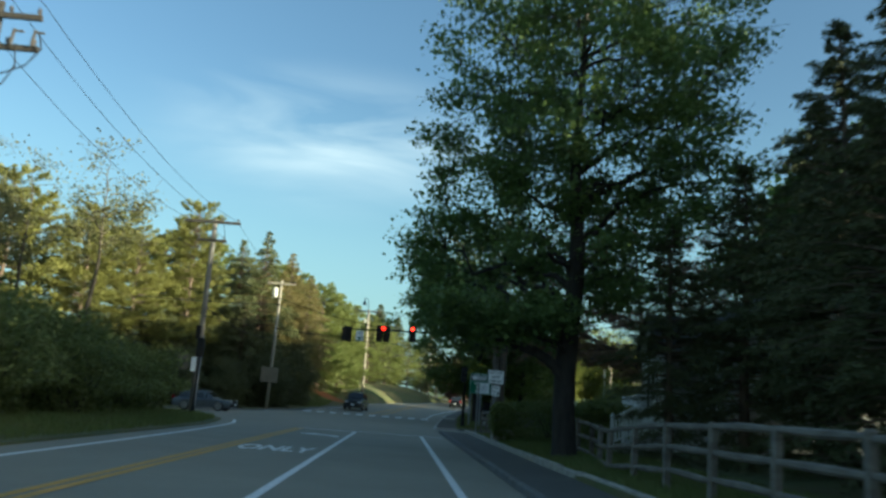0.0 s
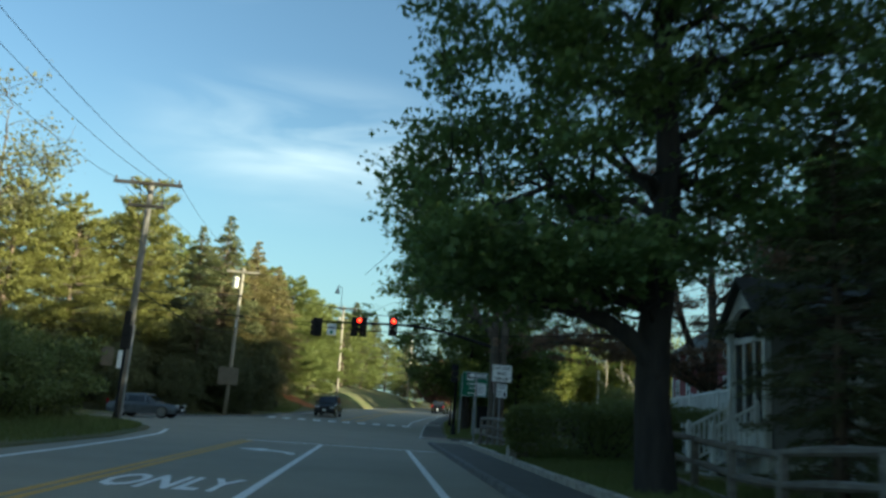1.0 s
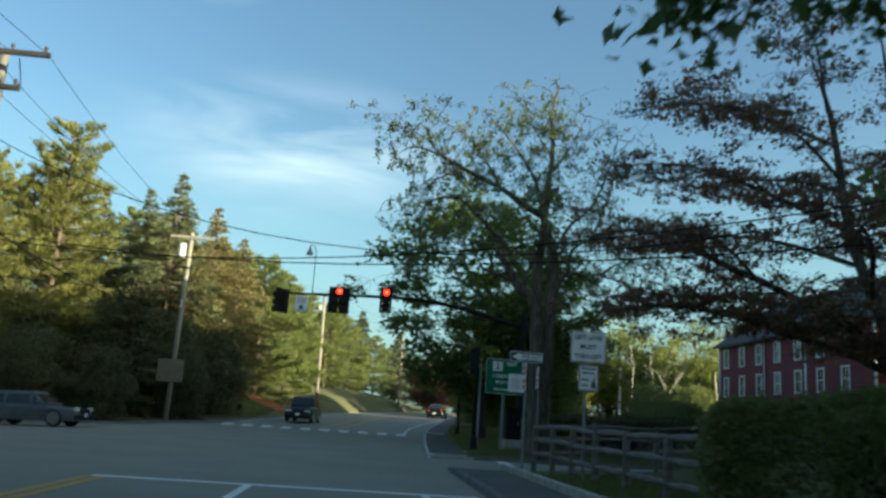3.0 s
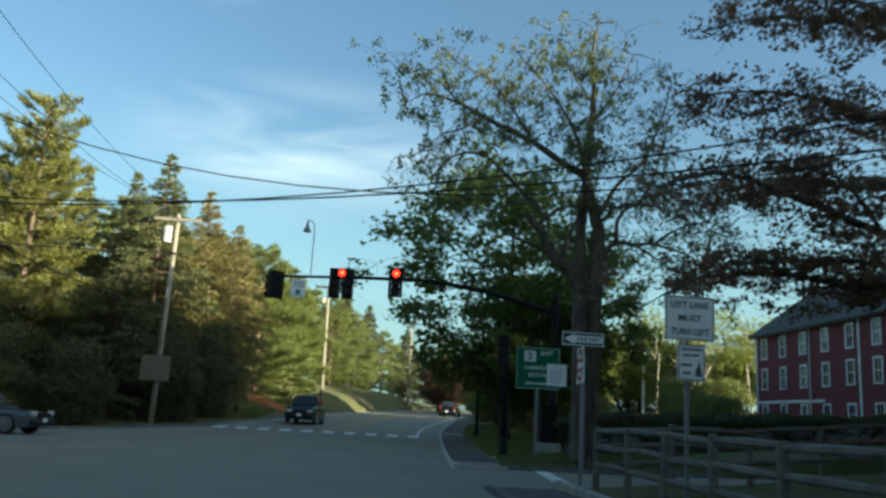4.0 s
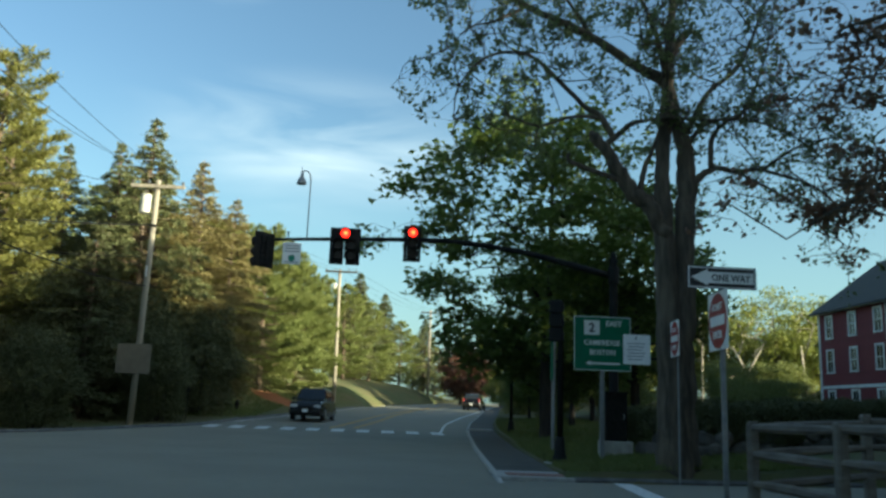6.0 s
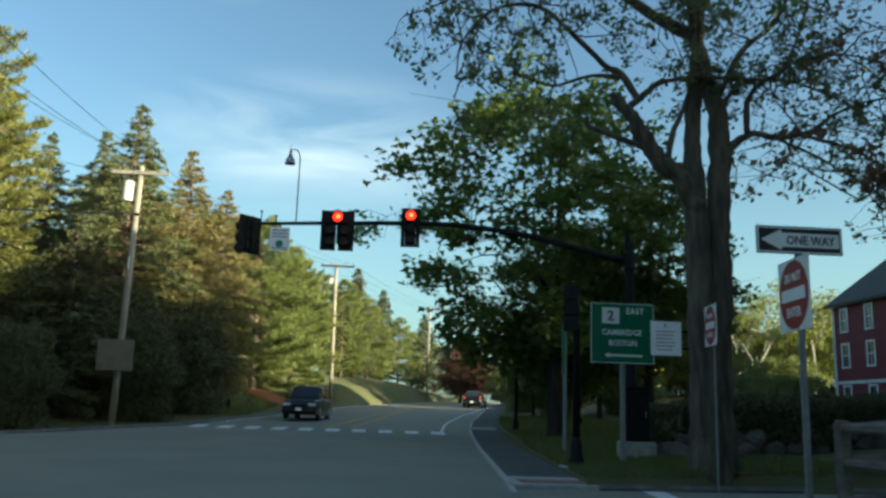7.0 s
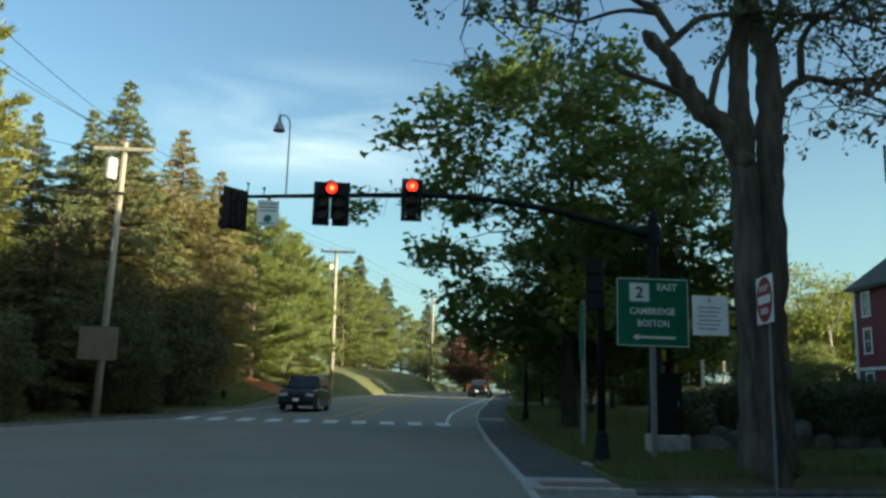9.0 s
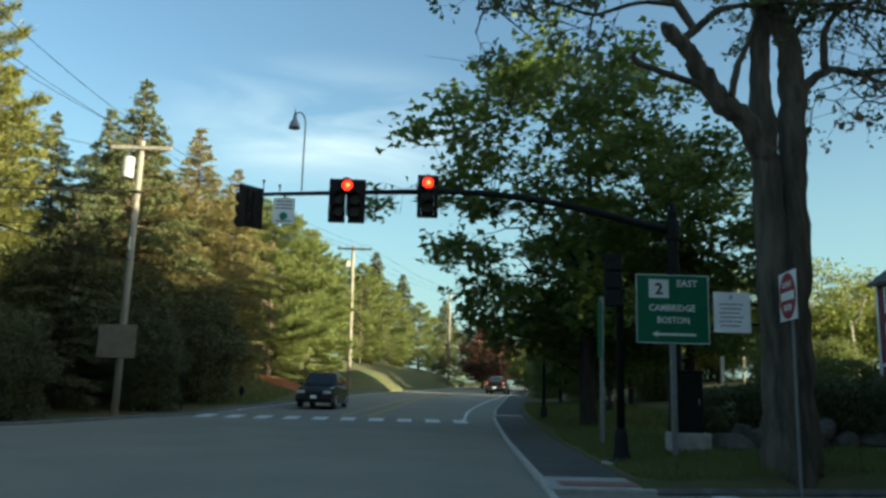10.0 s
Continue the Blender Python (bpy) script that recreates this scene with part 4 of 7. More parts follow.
lim = [[(-1.62, -0.1, 7.2), (-1.34, -0.15, 7.45), (-0.94, -0.2, 7.78), (-0.05, -0.22, 7.95), (1.32, -0.2, 8.0), (1.91, -0.2, 8.4), (3.2, -0.2, 9.2)],
       [(-1.34, -0.1, 7.4), (-1.73, -0.1, 7.98), (-2.04, 0.0, 8.2), (-3.0, 0.1, 9.2), (-3.6, 0.1, 9.5), (-4.4, 0.1, 9.3), (-5.0, 0.0, 8.5), (-5.1, 0.0, 7.7)],
       [(-1.73, -0.1, 7.9), (-2.36, -0.2, 7.85), (-3.14, -0.3, 7.55), (-3.8, -0.3, 7.7), (-4.3, -0.4, 7.5)],
       [(0.50, 0.1, 6.3), (0.65, 0.1, 6.6), (1.1, 0.1, 6.9), (1.58, 0.1, 6.85), (2.22, 0.1, 6.92), (3.4, 0.1, 6.6), (4.2, 0.1, 6.0)],
       [(0.98, 0.1, 6.9), (1.01, 0.1, 7.55), (1.3, 0.1, 8.0), (1.9, 0.1, 8.5), (2.4, 0.1, 9.8), (2.7, 0.1, 11.2)],
       [(0.35, 0.2, 7.5), (1.0, 0.3, 8.8), (1.9, 0.4, 9.7), (2.6, 0.4, 11.4), (2.9, 0.4, 12.6)],
       [(-0.05, 0.05, 9.0), (-0.6, -0.4, 10.4), (-1.6, -0.8, 11.6), (-2.6, -0.9, 12.6)],
       [(0.1, 0.1, 10.8), (0.8, 0.0, 11.8), (1.4, -0.2, 13.2)], [(0.15, 0.1, 11.5), (-0.5, 0.3, 12.6), (-1.0, 0.4, 13.8)],
       [(-1.8, 0.3, 10.1), (-2.4, 0.5, 11.2), (-3.2, 0.6, 12.2), (-4.4, 0.6, 12.8)], [(-3.4, 0.3, 10.8), (-4.2, 0.0, 10.2), (-4.8, -0.2, 9.9), (-5.3, -0.3, 9.3)],
       [(2.2, 0.1, 6.9), (2.9, -0.3, 7.4), (3.8, -0.5, 7.6), (4.6, -0.6, 7.2)], [(1.9, -0.2, 8.4), (2.8, -0.5, 8.5), (3.9, -0.6, 8.2)], [(-4.2, 0.3, 11.2), (-5.0, 0.5, 12.0), (-6.2, 0.6, 12.4)],
       [(0.0, 0.3, 9.0), (0.2, 1.2, 10.0), (0.4, 2.2, 11.0)], [(-0.1, 0.0, 8.0), (-0.4, -1.0, 9.0), (-0.8, -1.9, 9.8)],
       [(0.37, 0.15, 7.4), (1.2, 0.5, 8.2), (2.4, 0.8, 8.4), (3.6, 0.9, 8.0), (4.4, 0.9, 7.3)], [(1.58, 0.1, 6.85), (2.2, -0.4, 6.3), (3.0, -0.6, 5.7), (3.5, -0.7, 5.2)]]
for k, q in enumerate(lim):
    r0 = (0.085, 0.085, 0.05, 0.11, 0.075, 0.08, 0.08, 0.06, 0.05, 0.06, 0.045, 0.045, 0.045, 0.04, 0.06, 0.06, 0.06, 0.04)[k]
    bark_tube(g, q, [r0 * (1 - 0.85 * i / (len(q) - 1)) for i in range(len(q))], 8, 0.02, 0.12, 20 + k, 4)
lim += [[(0.0, 0.05, 9.7), (0.18, 0.1, 11.7), (0.1, 0.1, 13.2), (0.35, 0.1, 14.4)], [(-1.8, 0.3, 10.1), (-3.4, 0.3, 10.8), (-4.2, 0.3, 11.2), (-5.3, 0.2, 11.4), (-6.0, 0.2, 11.0)]]
tips = []
for q in lim:
    pts = []
    for a_, b_ in zip(q[:-1], q[1:]):
        n_ = max(1, int((Vector(b_) - Vector(a_)).length / 0.42))
        pts += [Vector(a_).lerp(Vector(b_), (i + 1) / n_) for i in range(n_)]
    for p in pts[1 + len(pts) // 5:]:
        for _ in range(3):
            e = np.array(p) + rng.normal(size=3) * np.array([0.62, 0.60, 0.50])
            g.tube(bent(p, e, rng, 0.08, 0.4, 4), [0.022, 0.018, 0.014, 0.010, 0.006], 5)
            for _ in range(4):
                e2 = e + rng.normal(size=3) * np.array([0.38, 0.38, 0.26]) - np.array([0, 0, 0.22])
                tips.append(e2)
                g.tube(bent(e, e2, rng, 0.12, 0.4, 2), [0.009, 0.006, 0.004], 4)
part("trunk", g, BARK, locust, "deeply ridged twin trunk with snapped limb stubs", smooth=True)
tips = np.array(tips)
k_ = rng.integers(4, 26, len(tips))
k_ = k_ + k_ // 3
k_ = np.where(tips[:, 0] > 0.8, k_ // 2, k_)
pos = np.repeat(tips, k_, 0) + rng.normal(size=(k_.sum(), 3)) * np.array([0.08, 0.08, 0.10])
v, f = leaf_quads(pos, 0.118, rng, 0.2, 0.6)
part("crown", fast_mesh("crown", v, f, LEAF_LOCUST), LEAF_LOCUST, locust)
put(locust, 6.22, 53.4, 0, 1.0, -0.05)

def limbed_tree(t, stems, limbs, bark, leaf_mat, seed, step, spread, fine, leaf, count, clear=0.2):
    """A tree given by its stems and limbs: twigs leave the limbs and carry flat sprays of small leaves."""
    rng = np.random.default_rng(seed)
    g = Geo()
    for k, (q, r) in enumerate(stems):
        bark_tube(g, q, r, 16, 0.04, 0.05, seed + k)
    tips = []
    for k, (q, r0) in enumerate(limbs):
        bark_tube(g, q, [r0 * (1 - 0.85 * i / (len(q) - 1)) for i in range(len(q))], 8, 0.02, 0.12, seed + 30 + k, 4)
        pts = []
        for a_, b_ in zip(q[:-1], q[1:]):
            n_ = max(1, int((Vector(b_) - Vector(a_)).length / step))
            pts += [Vector(a_).lerp(Vector(b_), (i + 1) / n_) for i in range(n_)]
        for p in pts[int(len(pts) * clear):]:
            for _ in range(3):
                e = np.array(p) + rng.normal(size=3) * np.array([spread, spread, spread * 0.30])
                g.tube(bent(p, e, rng, 0.04, 0.3, 3), [0.020, 0.016, 0.011, 0.006], 5)
                for _ in range(fine):
                    e2 = e + rng.normal(size=3) * np.array([0.45, 0.45, 0.10])
                    tips.append(e2)
                    g.tube(bent(e, e2, rng, 0.05, 0.3, 2), [0.008, 0.006, 0.004], 4)
    part("trunk", g, bark, t, "forked trunk with long crooked limbs", smooth=True)
    tips = np.array(tips)
    n = rng.integers(0, count, len(tips)) * (rng.uniform(0, 1, len(tips)) < 0.8)
    pos = np.repeat(tips, n, 0) + rng.normal(size=(n.sum(), 3)) * np.array([0.15, 0.15, 0.06])
    v, f = leaf_quads(pos, leaf, rng, 0.4, 0.7)
    part("crown", fast_mesh("crown", v, f, leaf_mat), leaf_mat, t)
    return t


bronze = limbed_tree(
    thing("tree", "spreading bronze-leaved tree with an open layered crown", "tree"),
    [([(0, 0, -0.3), (0, 0, 0.6), (0, 0, 2.2), (0.1, 0, 4.2), (0.15, 0.2, 7.0), (0, 0.2, 10.0), (-0.3, 0.2, 12.4)], [0.42, 0.33, 0.27, 0.22, 0.17, 0.10, 0.03]),
     ([(0, 0, 2.2), (-0.9, 0.1, 4.5), (-1.5, 0.2, 6.4), (-1.9, 0.3, 9.8), (-2.5, 0.3, 11.8)], [0.20, 0.17, 0.14, 0.08, 0.02])],
    [([(0, 0, 2.0), (-1.2, 0.2, 3.4), (-2.4, 0.4, 4.2), (-5.4, 0.8, 5.5), (-7.2, 1.2, 6.2), (-8.4, 1.5, 6.0)], 0.17),
     ([(-0.1, 0, 2.4), (-2.5, 1.6, 3.6), (-5.0, 2.6, 4.3), (-7.0, 3.0, 4.2), (-8.0, 3.1, 3.7)], 0.13),
     ([(-1.5, 0.2, 6.4), (-3.5, 1.0, 7.6), (-5.6, 1.6, 8.4), (-7.6, 2.4, 8.5)], 0.09),
     ([(-1.9, 0.3, 9.0), (-3.5, 1.5, 10.2), (-5.5, 2.5, 10.8), (-7.0, 3.0, 10.5)], 0.07),
     ([(0.1, 0, 5.0), (1.5, -1.0, 7.0), (3.5, -2.0, 8.2), (5.5, -2.5, 8.5)], 0.09),
     ([(0.1, 0, 4.0), (2.0, 1.5, 5.5), (4.5, 2.8, 6.2), (6.5, 3.4, 6.0)], 0.10),
     ([(0.15, 0.2, 7.0), (-1.0, 2.5, 8.5), (-2.5, 4.8, 9.2), (-4.0, 6.0, 9.0)], 0.08),
     ([(0.15, 0.2, 6.0), (0.8, -2.2, 7.5), (1.0, -4.5, 8.2), (0.6, -6.0, 8.0)], 0.08),
     ([(-1.0, 0.1, 4.5), (-2.2, -1.8, 5.6), (-4.0, -3.4, 6.0), (-6.0, -4.0, 5.8)], 0.09),
     ([(-2.4, 0.4, 4.2), (-4.0, 2.5, 4.7), (-5.5, 4.6, 4.9), (-6.6, 6.0, 4.4)], 0.08),
     ([(-4.0, 0.6, 4.9), (-5.8, -0.8, 5.6), (-7.4, -1.6, 5.5)], 0.06),
     ([(0, 0.2, 10.0), (1.2, 1.0, 11.2), (2.6, 1.6, 11.8)], 0.05),
     ([(-2.0, 0.3, 10.0), (-3.2, -1.2, 11.4), (-4.6, -2.2, 12.0)], 0.05),
     ([(-1.7, 0.3, 8.0), (-3.4, -0.6, 8.8), (-5.4, -1.2, 9.2), (-7.0, -1.4, 9.0)], 0.06),
     ([(0.1, 0.1, 9.0), (1.6, 2.4, 9.8), (2.4, 4.6, 10.0)], 0.06),
     ([(0, 0, 2.0), (-1.6, -0.8, 3.2), (-3.2, -1.4, 3.9), (-5.0, -1.8, 3.9)], 0.09),
     ([(-0.1, 0.1, 2.6), (-1.4, 1.2, 3.6), (-3.0, 1.6, 4.0), (-4.6, 1.8, 3.8)], 0.08),
     ([(0, 0, 2.4), (1.4, -0.6, 3.4), (3.0, -0.8, 4.0), (4.8, -0.8, 3.8)], 0.09),
     ([(-0.2, -0.1, 2.8), (-0.8, -1.6, 3.9), (-1.0, -3.2, 4.2)], 0.07),
     ([(-1.2, 0.1, 5.4), (-2.6, 2.6, 6.6), (-4.6, 4.4, 7.0), (-6.4, 5.0, 6.8)], 0.08)],
    BARK, LEAF_RED, 23, 0.46, 0.62, 5, 0.125, 38, 0.22)
put(bronze, 14.5, 44.2, 0)
again(bronze, 22.0, 49.5, 150, 0.9)
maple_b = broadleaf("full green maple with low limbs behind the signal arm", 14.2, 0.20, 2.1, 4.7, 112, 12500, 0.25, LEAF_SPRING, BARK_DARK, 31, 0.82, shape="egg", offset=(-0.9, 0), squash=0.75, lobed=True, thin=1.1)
put(maple_b, 6.3, 68.8, 0, 1.06, 0.0, 1.22)
again(maple_b, 10.2, 69.6, 15, 0.82, 0.0, "", 1.15)
again(maple_b, 7.0, 72.5, 120, 0.62, 0.0, "", 1.35)
again(maple_b, 10.0, 81.0, 210, 0.75)
again(maple_b, 12.0, 84.5, 80, 0.75)
again(maple_b, 14.8, 89.5, 300, 0.62)
again(maple_b, 11.5, 92.0, 160, 0.50)
again(maple_b, 8.8, 88.0, 20, 0.42)

# dark spruces between the fence and the house
spruce_r = conifer("tall dark spruce beside the house", 14.5, 0.24, 0.6, 3.2, "spruce", NEEDLE_DARK, 41, 1.15)
put(spruce_r, 10.3, 19.4, 0, 0.66)
again(spruce_r, 6.9, 20.7, 60, 0.45, 0, "young dark spruce behind the rail fence")
again(spruce_r, 9.4, 16.6, 120, 0.72)
again(spruce_r, 8.6, 20.0, 200, 0.55)
again(spruce_r, 8.2, 12.6, 10, 0.62)
again(spruce_r, 12.3, 15.6, 70, 0.75)
again(spruce_r, 10.4, 8.5, 140, 0.75)
# unseen spruces added to block the low sun and close the road behind
dark_far = conifer("dark spruce added out of view to block the low sun", 14.5, 0.24, 0.6, 3.4, "spruce", NEEDLE_DARK, 42, 1.1, fine=False)
put(dark_far, 13.5, 2.0, 200, 0.75)
again(dark_far, 10.5, -7.0, 300, 0.7)
again(dark_far, 13.0, -16.0, 20, 0.7)
again(dark_far, 15.5, 21.0, 20, 0.5)

# unseen trees added to hold off the low sun; two close the road
oak = broadleaf("tall green tree in full leaf, added out of view", 15.0, 0.28, 2.4, 5.4, 60, 6000, 0.56, LEAF_MAPLE, BARK_DARK, 52, 1.5, shape="egg", squash=0.8)
put(oak, 25.0, 36.0, 0, 1.15)
for x, y, a, s in ((18.5, 19.5, 30, 0.9), (22, 16, 80, 1.15), (24, 26, 10, 1.15), (24, 6, 150, 1.15), (20, -6, 40, 0.9), (26, -20, 10, 0.95), (30, 33, 0, 1.15), (37, 30, 120, 1.15), (41, 57, 40, 1.2), (43, 63, 200, 1.2), (26.5, 46.5, 210, 1.15), (29, 56.5, 300, 1.15), (35, 61, 100, 1.2), (34, 50, 30, 1.2), (33, 40, 70, 1.2), (2, -85, 0, 1.0), (14, -75, 200, 1.1)):
    again(oak, x, y, a, s)

# added tree: its dark needles stand in for shade on the sunlit pines
again(dark_far, -15.4, 77.5, 40, 0.68, 0.0, "dark spruce added in place of shade at the western wood", 1.15)
# sunlit trees behind the lawn, beyond the red house and down the road
bright = broadleaf("sunlit yellow-green spring tree at the edge of the woods", 9.0, 0.16, 1.0, 3.8, 80, 15000, 0.22, LEAF_BRIGHT, BARK, 61, 0.95, squash=0.7, thin=1.5)
put(bright, 21.5, 111.5, 0)
for x, y, a, s in ((29, 117, 60, 1.3), (35, 109, 130, 1.15), (20.5, 118, 200, 1.1), (42, 116, 20, 1.15), (47, 104, 100, 1.1), (55, 112, 240, 1.2), (31, 128, 160, 1.2), (17, 150, 30, 1.1), (24, 160, 90, 1.2), (33, 168, 270, 1.0), (25, 188, 330, 1.3), (40, 182, 10, 1.3), (13, 134, 45, 0.5)):
    again(bright, x, y, a, s)
copper = broadleaf("copper-leaved tree beside the distant bend", 8.0, 0.16, 1.2, 3.2, 60, 11000, 0.28, LEAF_COPPER, BARK_DARK, 66, 1.1)
put(copper, 9.2, 146.0, 0)
again(copper, 12.5, 158.0, 80, 0.9)

# the wood on the west side
pine = conifer("tall white pine with layered sunlit branches", 15.5, 0.24, 2.4, 4.2, "pine", NEEDLE_PINE, 71, 1.2)
put(pine, -20.7, 77.0, 0, 1.18, 0, 0.9)
pine_b = conifer("broad white pine with ragged layered branches", 14.0, 0.24, 1.6, 4.8, "pine", NEEDLE_PINE, 72, 1.3, full=0.3)
put(pine_b, -24.0, 72.0, 0, 1.05)
for q, x, y, a, s in ((pine, -22.0, 81.5, 100, 1.08), (pine_b, -26.5, 66.5, 200, 1.05), (pine_b, -25.5, 84, 10, 1.1), (pine_b, -18.8, 93, 250, 0.98), (pine_b, -14.6, 96.5, 160, 0.86), (pine_b, -27, 93, 40, 1.15), (pine_b, -24.0, 40.0, 70, 0.95), (pine_b, -21, 28, 130, 0.85), (pine, -27, 33, 300, 0.95)):
    again(q, x, y, a, s)
pine_far = conifer("white pine of the wood on the west side", 15.0, 0.24, 1.8, 4.6, "pine", NEEDLE_PINE, 73, 1.2, fine=False)
put(pine_far, -29, 73, 40, 1.05)
for x, y, a, s in ((-31, 62, 250, 1.1), (-29.5, 42.0, 160, 1.0), (-34, 50, 20, 1.1), (-30, 24, 80, 1.0), (-38, 66, 10, 1.15), (-36, 78, 80, 1.1), (-32, 90, 190, 1.1)):
    again(pine_far, x, y, a, s)
pine_c = conifer("dense rounded sunlit pine behind the signal arm", 13.2, 0.22, 0.8, 4.6, "pine", NEEDLE_SUNLIT, 75, 1.7, full=1.0)
put(pine_c, -10.4, 101.0, 0, 1.0)
for x, y, a, s in ((-14.5, 105.5, 70, 0.95), (-8.5, 108.5, 140, 0.85), (-17.5, 99, 200, 0.9)):
    again(pine_c, x, y, a, s)
pine_d = conifer("sunlit pine on the wooded bank by the bend", 13.2, 0.22, 0.8, 4.6, "pine", NEEDLE_SUNLIT, 76, 0.9, fine=False, full=1.0)
put(pine_d, -10, 118, 30, 0.92)
for x, y, a, s in ((-5.5, 128, 90, 0.8), (-15, 116, 300, 1.05), (-3.0, 140, 45, 0.75), (-9, 145, 10, 0.95), (1, 156, 200, 0.7), (-6, 165, 100, 0.95), (3.5, 172, 220, 0.72), (8, 190, 70, 0.75), (16, 205, 70, 0.85), (28, 212, 170, 1.1), (45, 205, 20, 1.3), (-20, 128, 0, 1.2), (-26, 110, 80, 1.2), (-22, 145, 60, 1.3)):
    again(pine_d, x, y, a, s)
spruce = conifer("tall pointed spruce with tan-green drooping branches", 16.8, 0.22, 1.5, 3.4, "spruce", NEEDLE_TAN, 81, 1.35)
put(spruce, -12.9, 87.9, 0, 0.95)
again(spruce, -10.9, 89.5, 100, 0.83)
again(spruce, -15.0, 86.0, 40, 0.90)
spruce_g = conifer("dark green pointed spruce rising over the wood", 16.6, 0.22, 1.2, 3.4, "spruce", NEEDLE_SPRUCE, 84, 1.35)
put(spruce_g, -15.1, 84.3, 0, 1.05)
for x, y, a, s in ((-18.5, 88.5, 120, 0.98), (-22.5, 90.0, 210, 0.95)):
    again(spruce_g, x, y, a, s)
spruce_far = conifer("dark green spruce by the distant bend", 16.6, 0.22, 1.2, 3.6, "spruce", NEEDLE_SPRUCE, 85, 1.2, fine=False)
put(spruce_far, -4.5, 136, 30, 0.8)
for x, y, a, s in ((-1.5, 150, 60, 0.75), (5, 166, 170, 0.72), (12, 178, 240, 0.75)):
    again(spruce_far, x, y, a, s)
# thin budding trees by the west verge
birch = broadleaf("slender budding tree with few pale leaves", 14.6, 0.16, 6.0, 2.3, 36, 2600, 0.17, LEAF_PALE, BARK, 91, 0.9, shape="egg")
put(birch, -16.4, 42.2, 0)
for x, y, a, s in ((-19.5, 40.5, 120, 0.88), (-21.5, 36.0, 200, 0.9), (-18.0, 33.0, 60, 0.78), (-23.0, 31, 300, 0.9)):
    again(birch, x, y, a, s)

# shaded evergreen undergrowth
hemlock = shrub("dense dark evergreen thicket in the shade", 3.0, 2.6, 6.2, 20000, 0.26, NEEDLE_DARK, 101, "thicket", "thicket", aspect=0.25)
put(hemlock, -17.2, 78.2, 0)
for x, y, a, s in ((-14.2, 81.6, 60, 0.98), (-11.4, 85.2, 130, 0.92), (-21.5, 75.0, 200, 1.05), (-26.0, 70.8, 20, 1.0), (-31, 67, 90, 1.05), (-19, 84, 250, 1.05), (-36, 62, 10, 1.1), (-42, 60, 70, 1.2), (-15.3, 72.2, 20, 0.62), (-18.6, 69.6, 140, 0.7), (-22.4, 66.9, 80, 0.75), (-26.6, 64.6, 220, 0.8), (-31.5, 63.2, 300, 0.85), (-12.4, 79.6, 170, 0.7)):
    again(hemlock, x, y, a, s)
# thickets added mostly out of view, to stop sun leaking in under the crowns
screen = shrub("evergreen thicket added as a screen against the low sun", 3.0, 2.6, 6.2, 6000, 0.34, NEEDLE_DARK, 102, "thicket", "thicket")
put(screen, 17.5, 42.5, 0, 0.8)
for x, y, a, s in ((21.5, 45.6, 50, 1.0), (25.5, 44.0, 100, 1.0), (29.5, 47.0, 170, 1.1), (34, 46, 250, 1.2), (24.0, 51.5, 20, 0.8), (29, 53.0, 300, 1.0), (20.0, 36.0, 40, 1.0), (19.5, 12.0, 70, 1.0), (18.5, 4.0, 10, 1.0), (15.0, 33.6, 10, 0.85), (17.5, 8.5, 20, 1.0), (16.8, 13.5, 80, 1.0), (17.5, 1.5, 140, 1.1), (15.0, -4.5, 10, 1.1), (17.5, 17.5, 60, 1.0), (15.5, -11, 100, 1.1), (17, -18, 30, 1.1), (19, -25, 80, 1.2), (20.5, 30.5, 0, 1.0)):
    again(screen, x, y, a, s)
brush = shrub("scrubby green verge bush", 2.4, 2.2, 3.2, 6500, 0.165, LEAF_BUSH, 105, "bush", "bush")
put(brush, -13.4, 41.6, 0)
for x, y, a, s in ((-15.6, 38.4, 70, 1.15), (-12.4, 36.0, 140, 0.8), (-14.6, 33.0, 210, 1.2), (-12.0, 30.0, 20, 0.85), (-14.0, 26.5, 100, 1.25), (-12.2, 22.5, 40, 0.95), (-14.5, 19.0, 260, 1.3), (-12.5, 14.0, 10, 1.1), (-17.5, 43.6, 10, 1.2), (-20.5, 43.0, 120, 1.35), (-24.5, 42.2, 60, 1.4), (-18, 29, 33, 1.5), (-18, 22, 200, 1.5), (-19, 14, 80, 1.3)):
    again(brush, x, y, a, s)
for x, y, a, s in ((-12.5, 118, 30, 1.1), (-10.0, 125, 100, 1.1), (-6.0, 135, 190, 1.2), (-2.0, 146, 60, 1.2), (-12.5, 110, 250, 1.2), (21.5, 84, 60, 0.5), (25, 86, 150, 0.55), (24, 92, 20, 0.65), (19, 80, 240, 0.45), (27.5, 94, 90, 0.6), (9.5, 97.0, 10, 0.7), (11.8, 105, 80, 0.8), (10.2, 87.5, 140, 0.65), (14.5, 88, 200, 0.9), (17.5, 96, 30, 0.9), (15.5, 91, 90, 0.9), (16, 112, 180, 0.8), (29.5, 102, 210, 0.7), (25, 97, 33, 0.5), (33, 111, 70, 0.8), (21, 106, 130, 0.6), (17, 126, 20, 2.0), (24, 129, 140, 2.2), (32, 130, 250, 2.3), (40, 127, 60, 2.3), (48, 122, 170, 2.2), (56, 116, 300, 2.2), (26, 98, 70, 1.0), (31, 100, 120, 1.0)):
    again(brush, x, y, a, s)
# clipped hedge behind the fence post, and the low yew bank at the corner
hedge = shrub("thick clipped green hedge beside the fence", 1.5, 2.5, 1.45, 24000, 0.085, LEAF_BUSH, 111, "hedge", "hedge", 1.0, 14)
put(hedge, 6.0, 31.75, 67.5, 0.92)
again(hedge, 8.6, 32.6, 80, 1.04)
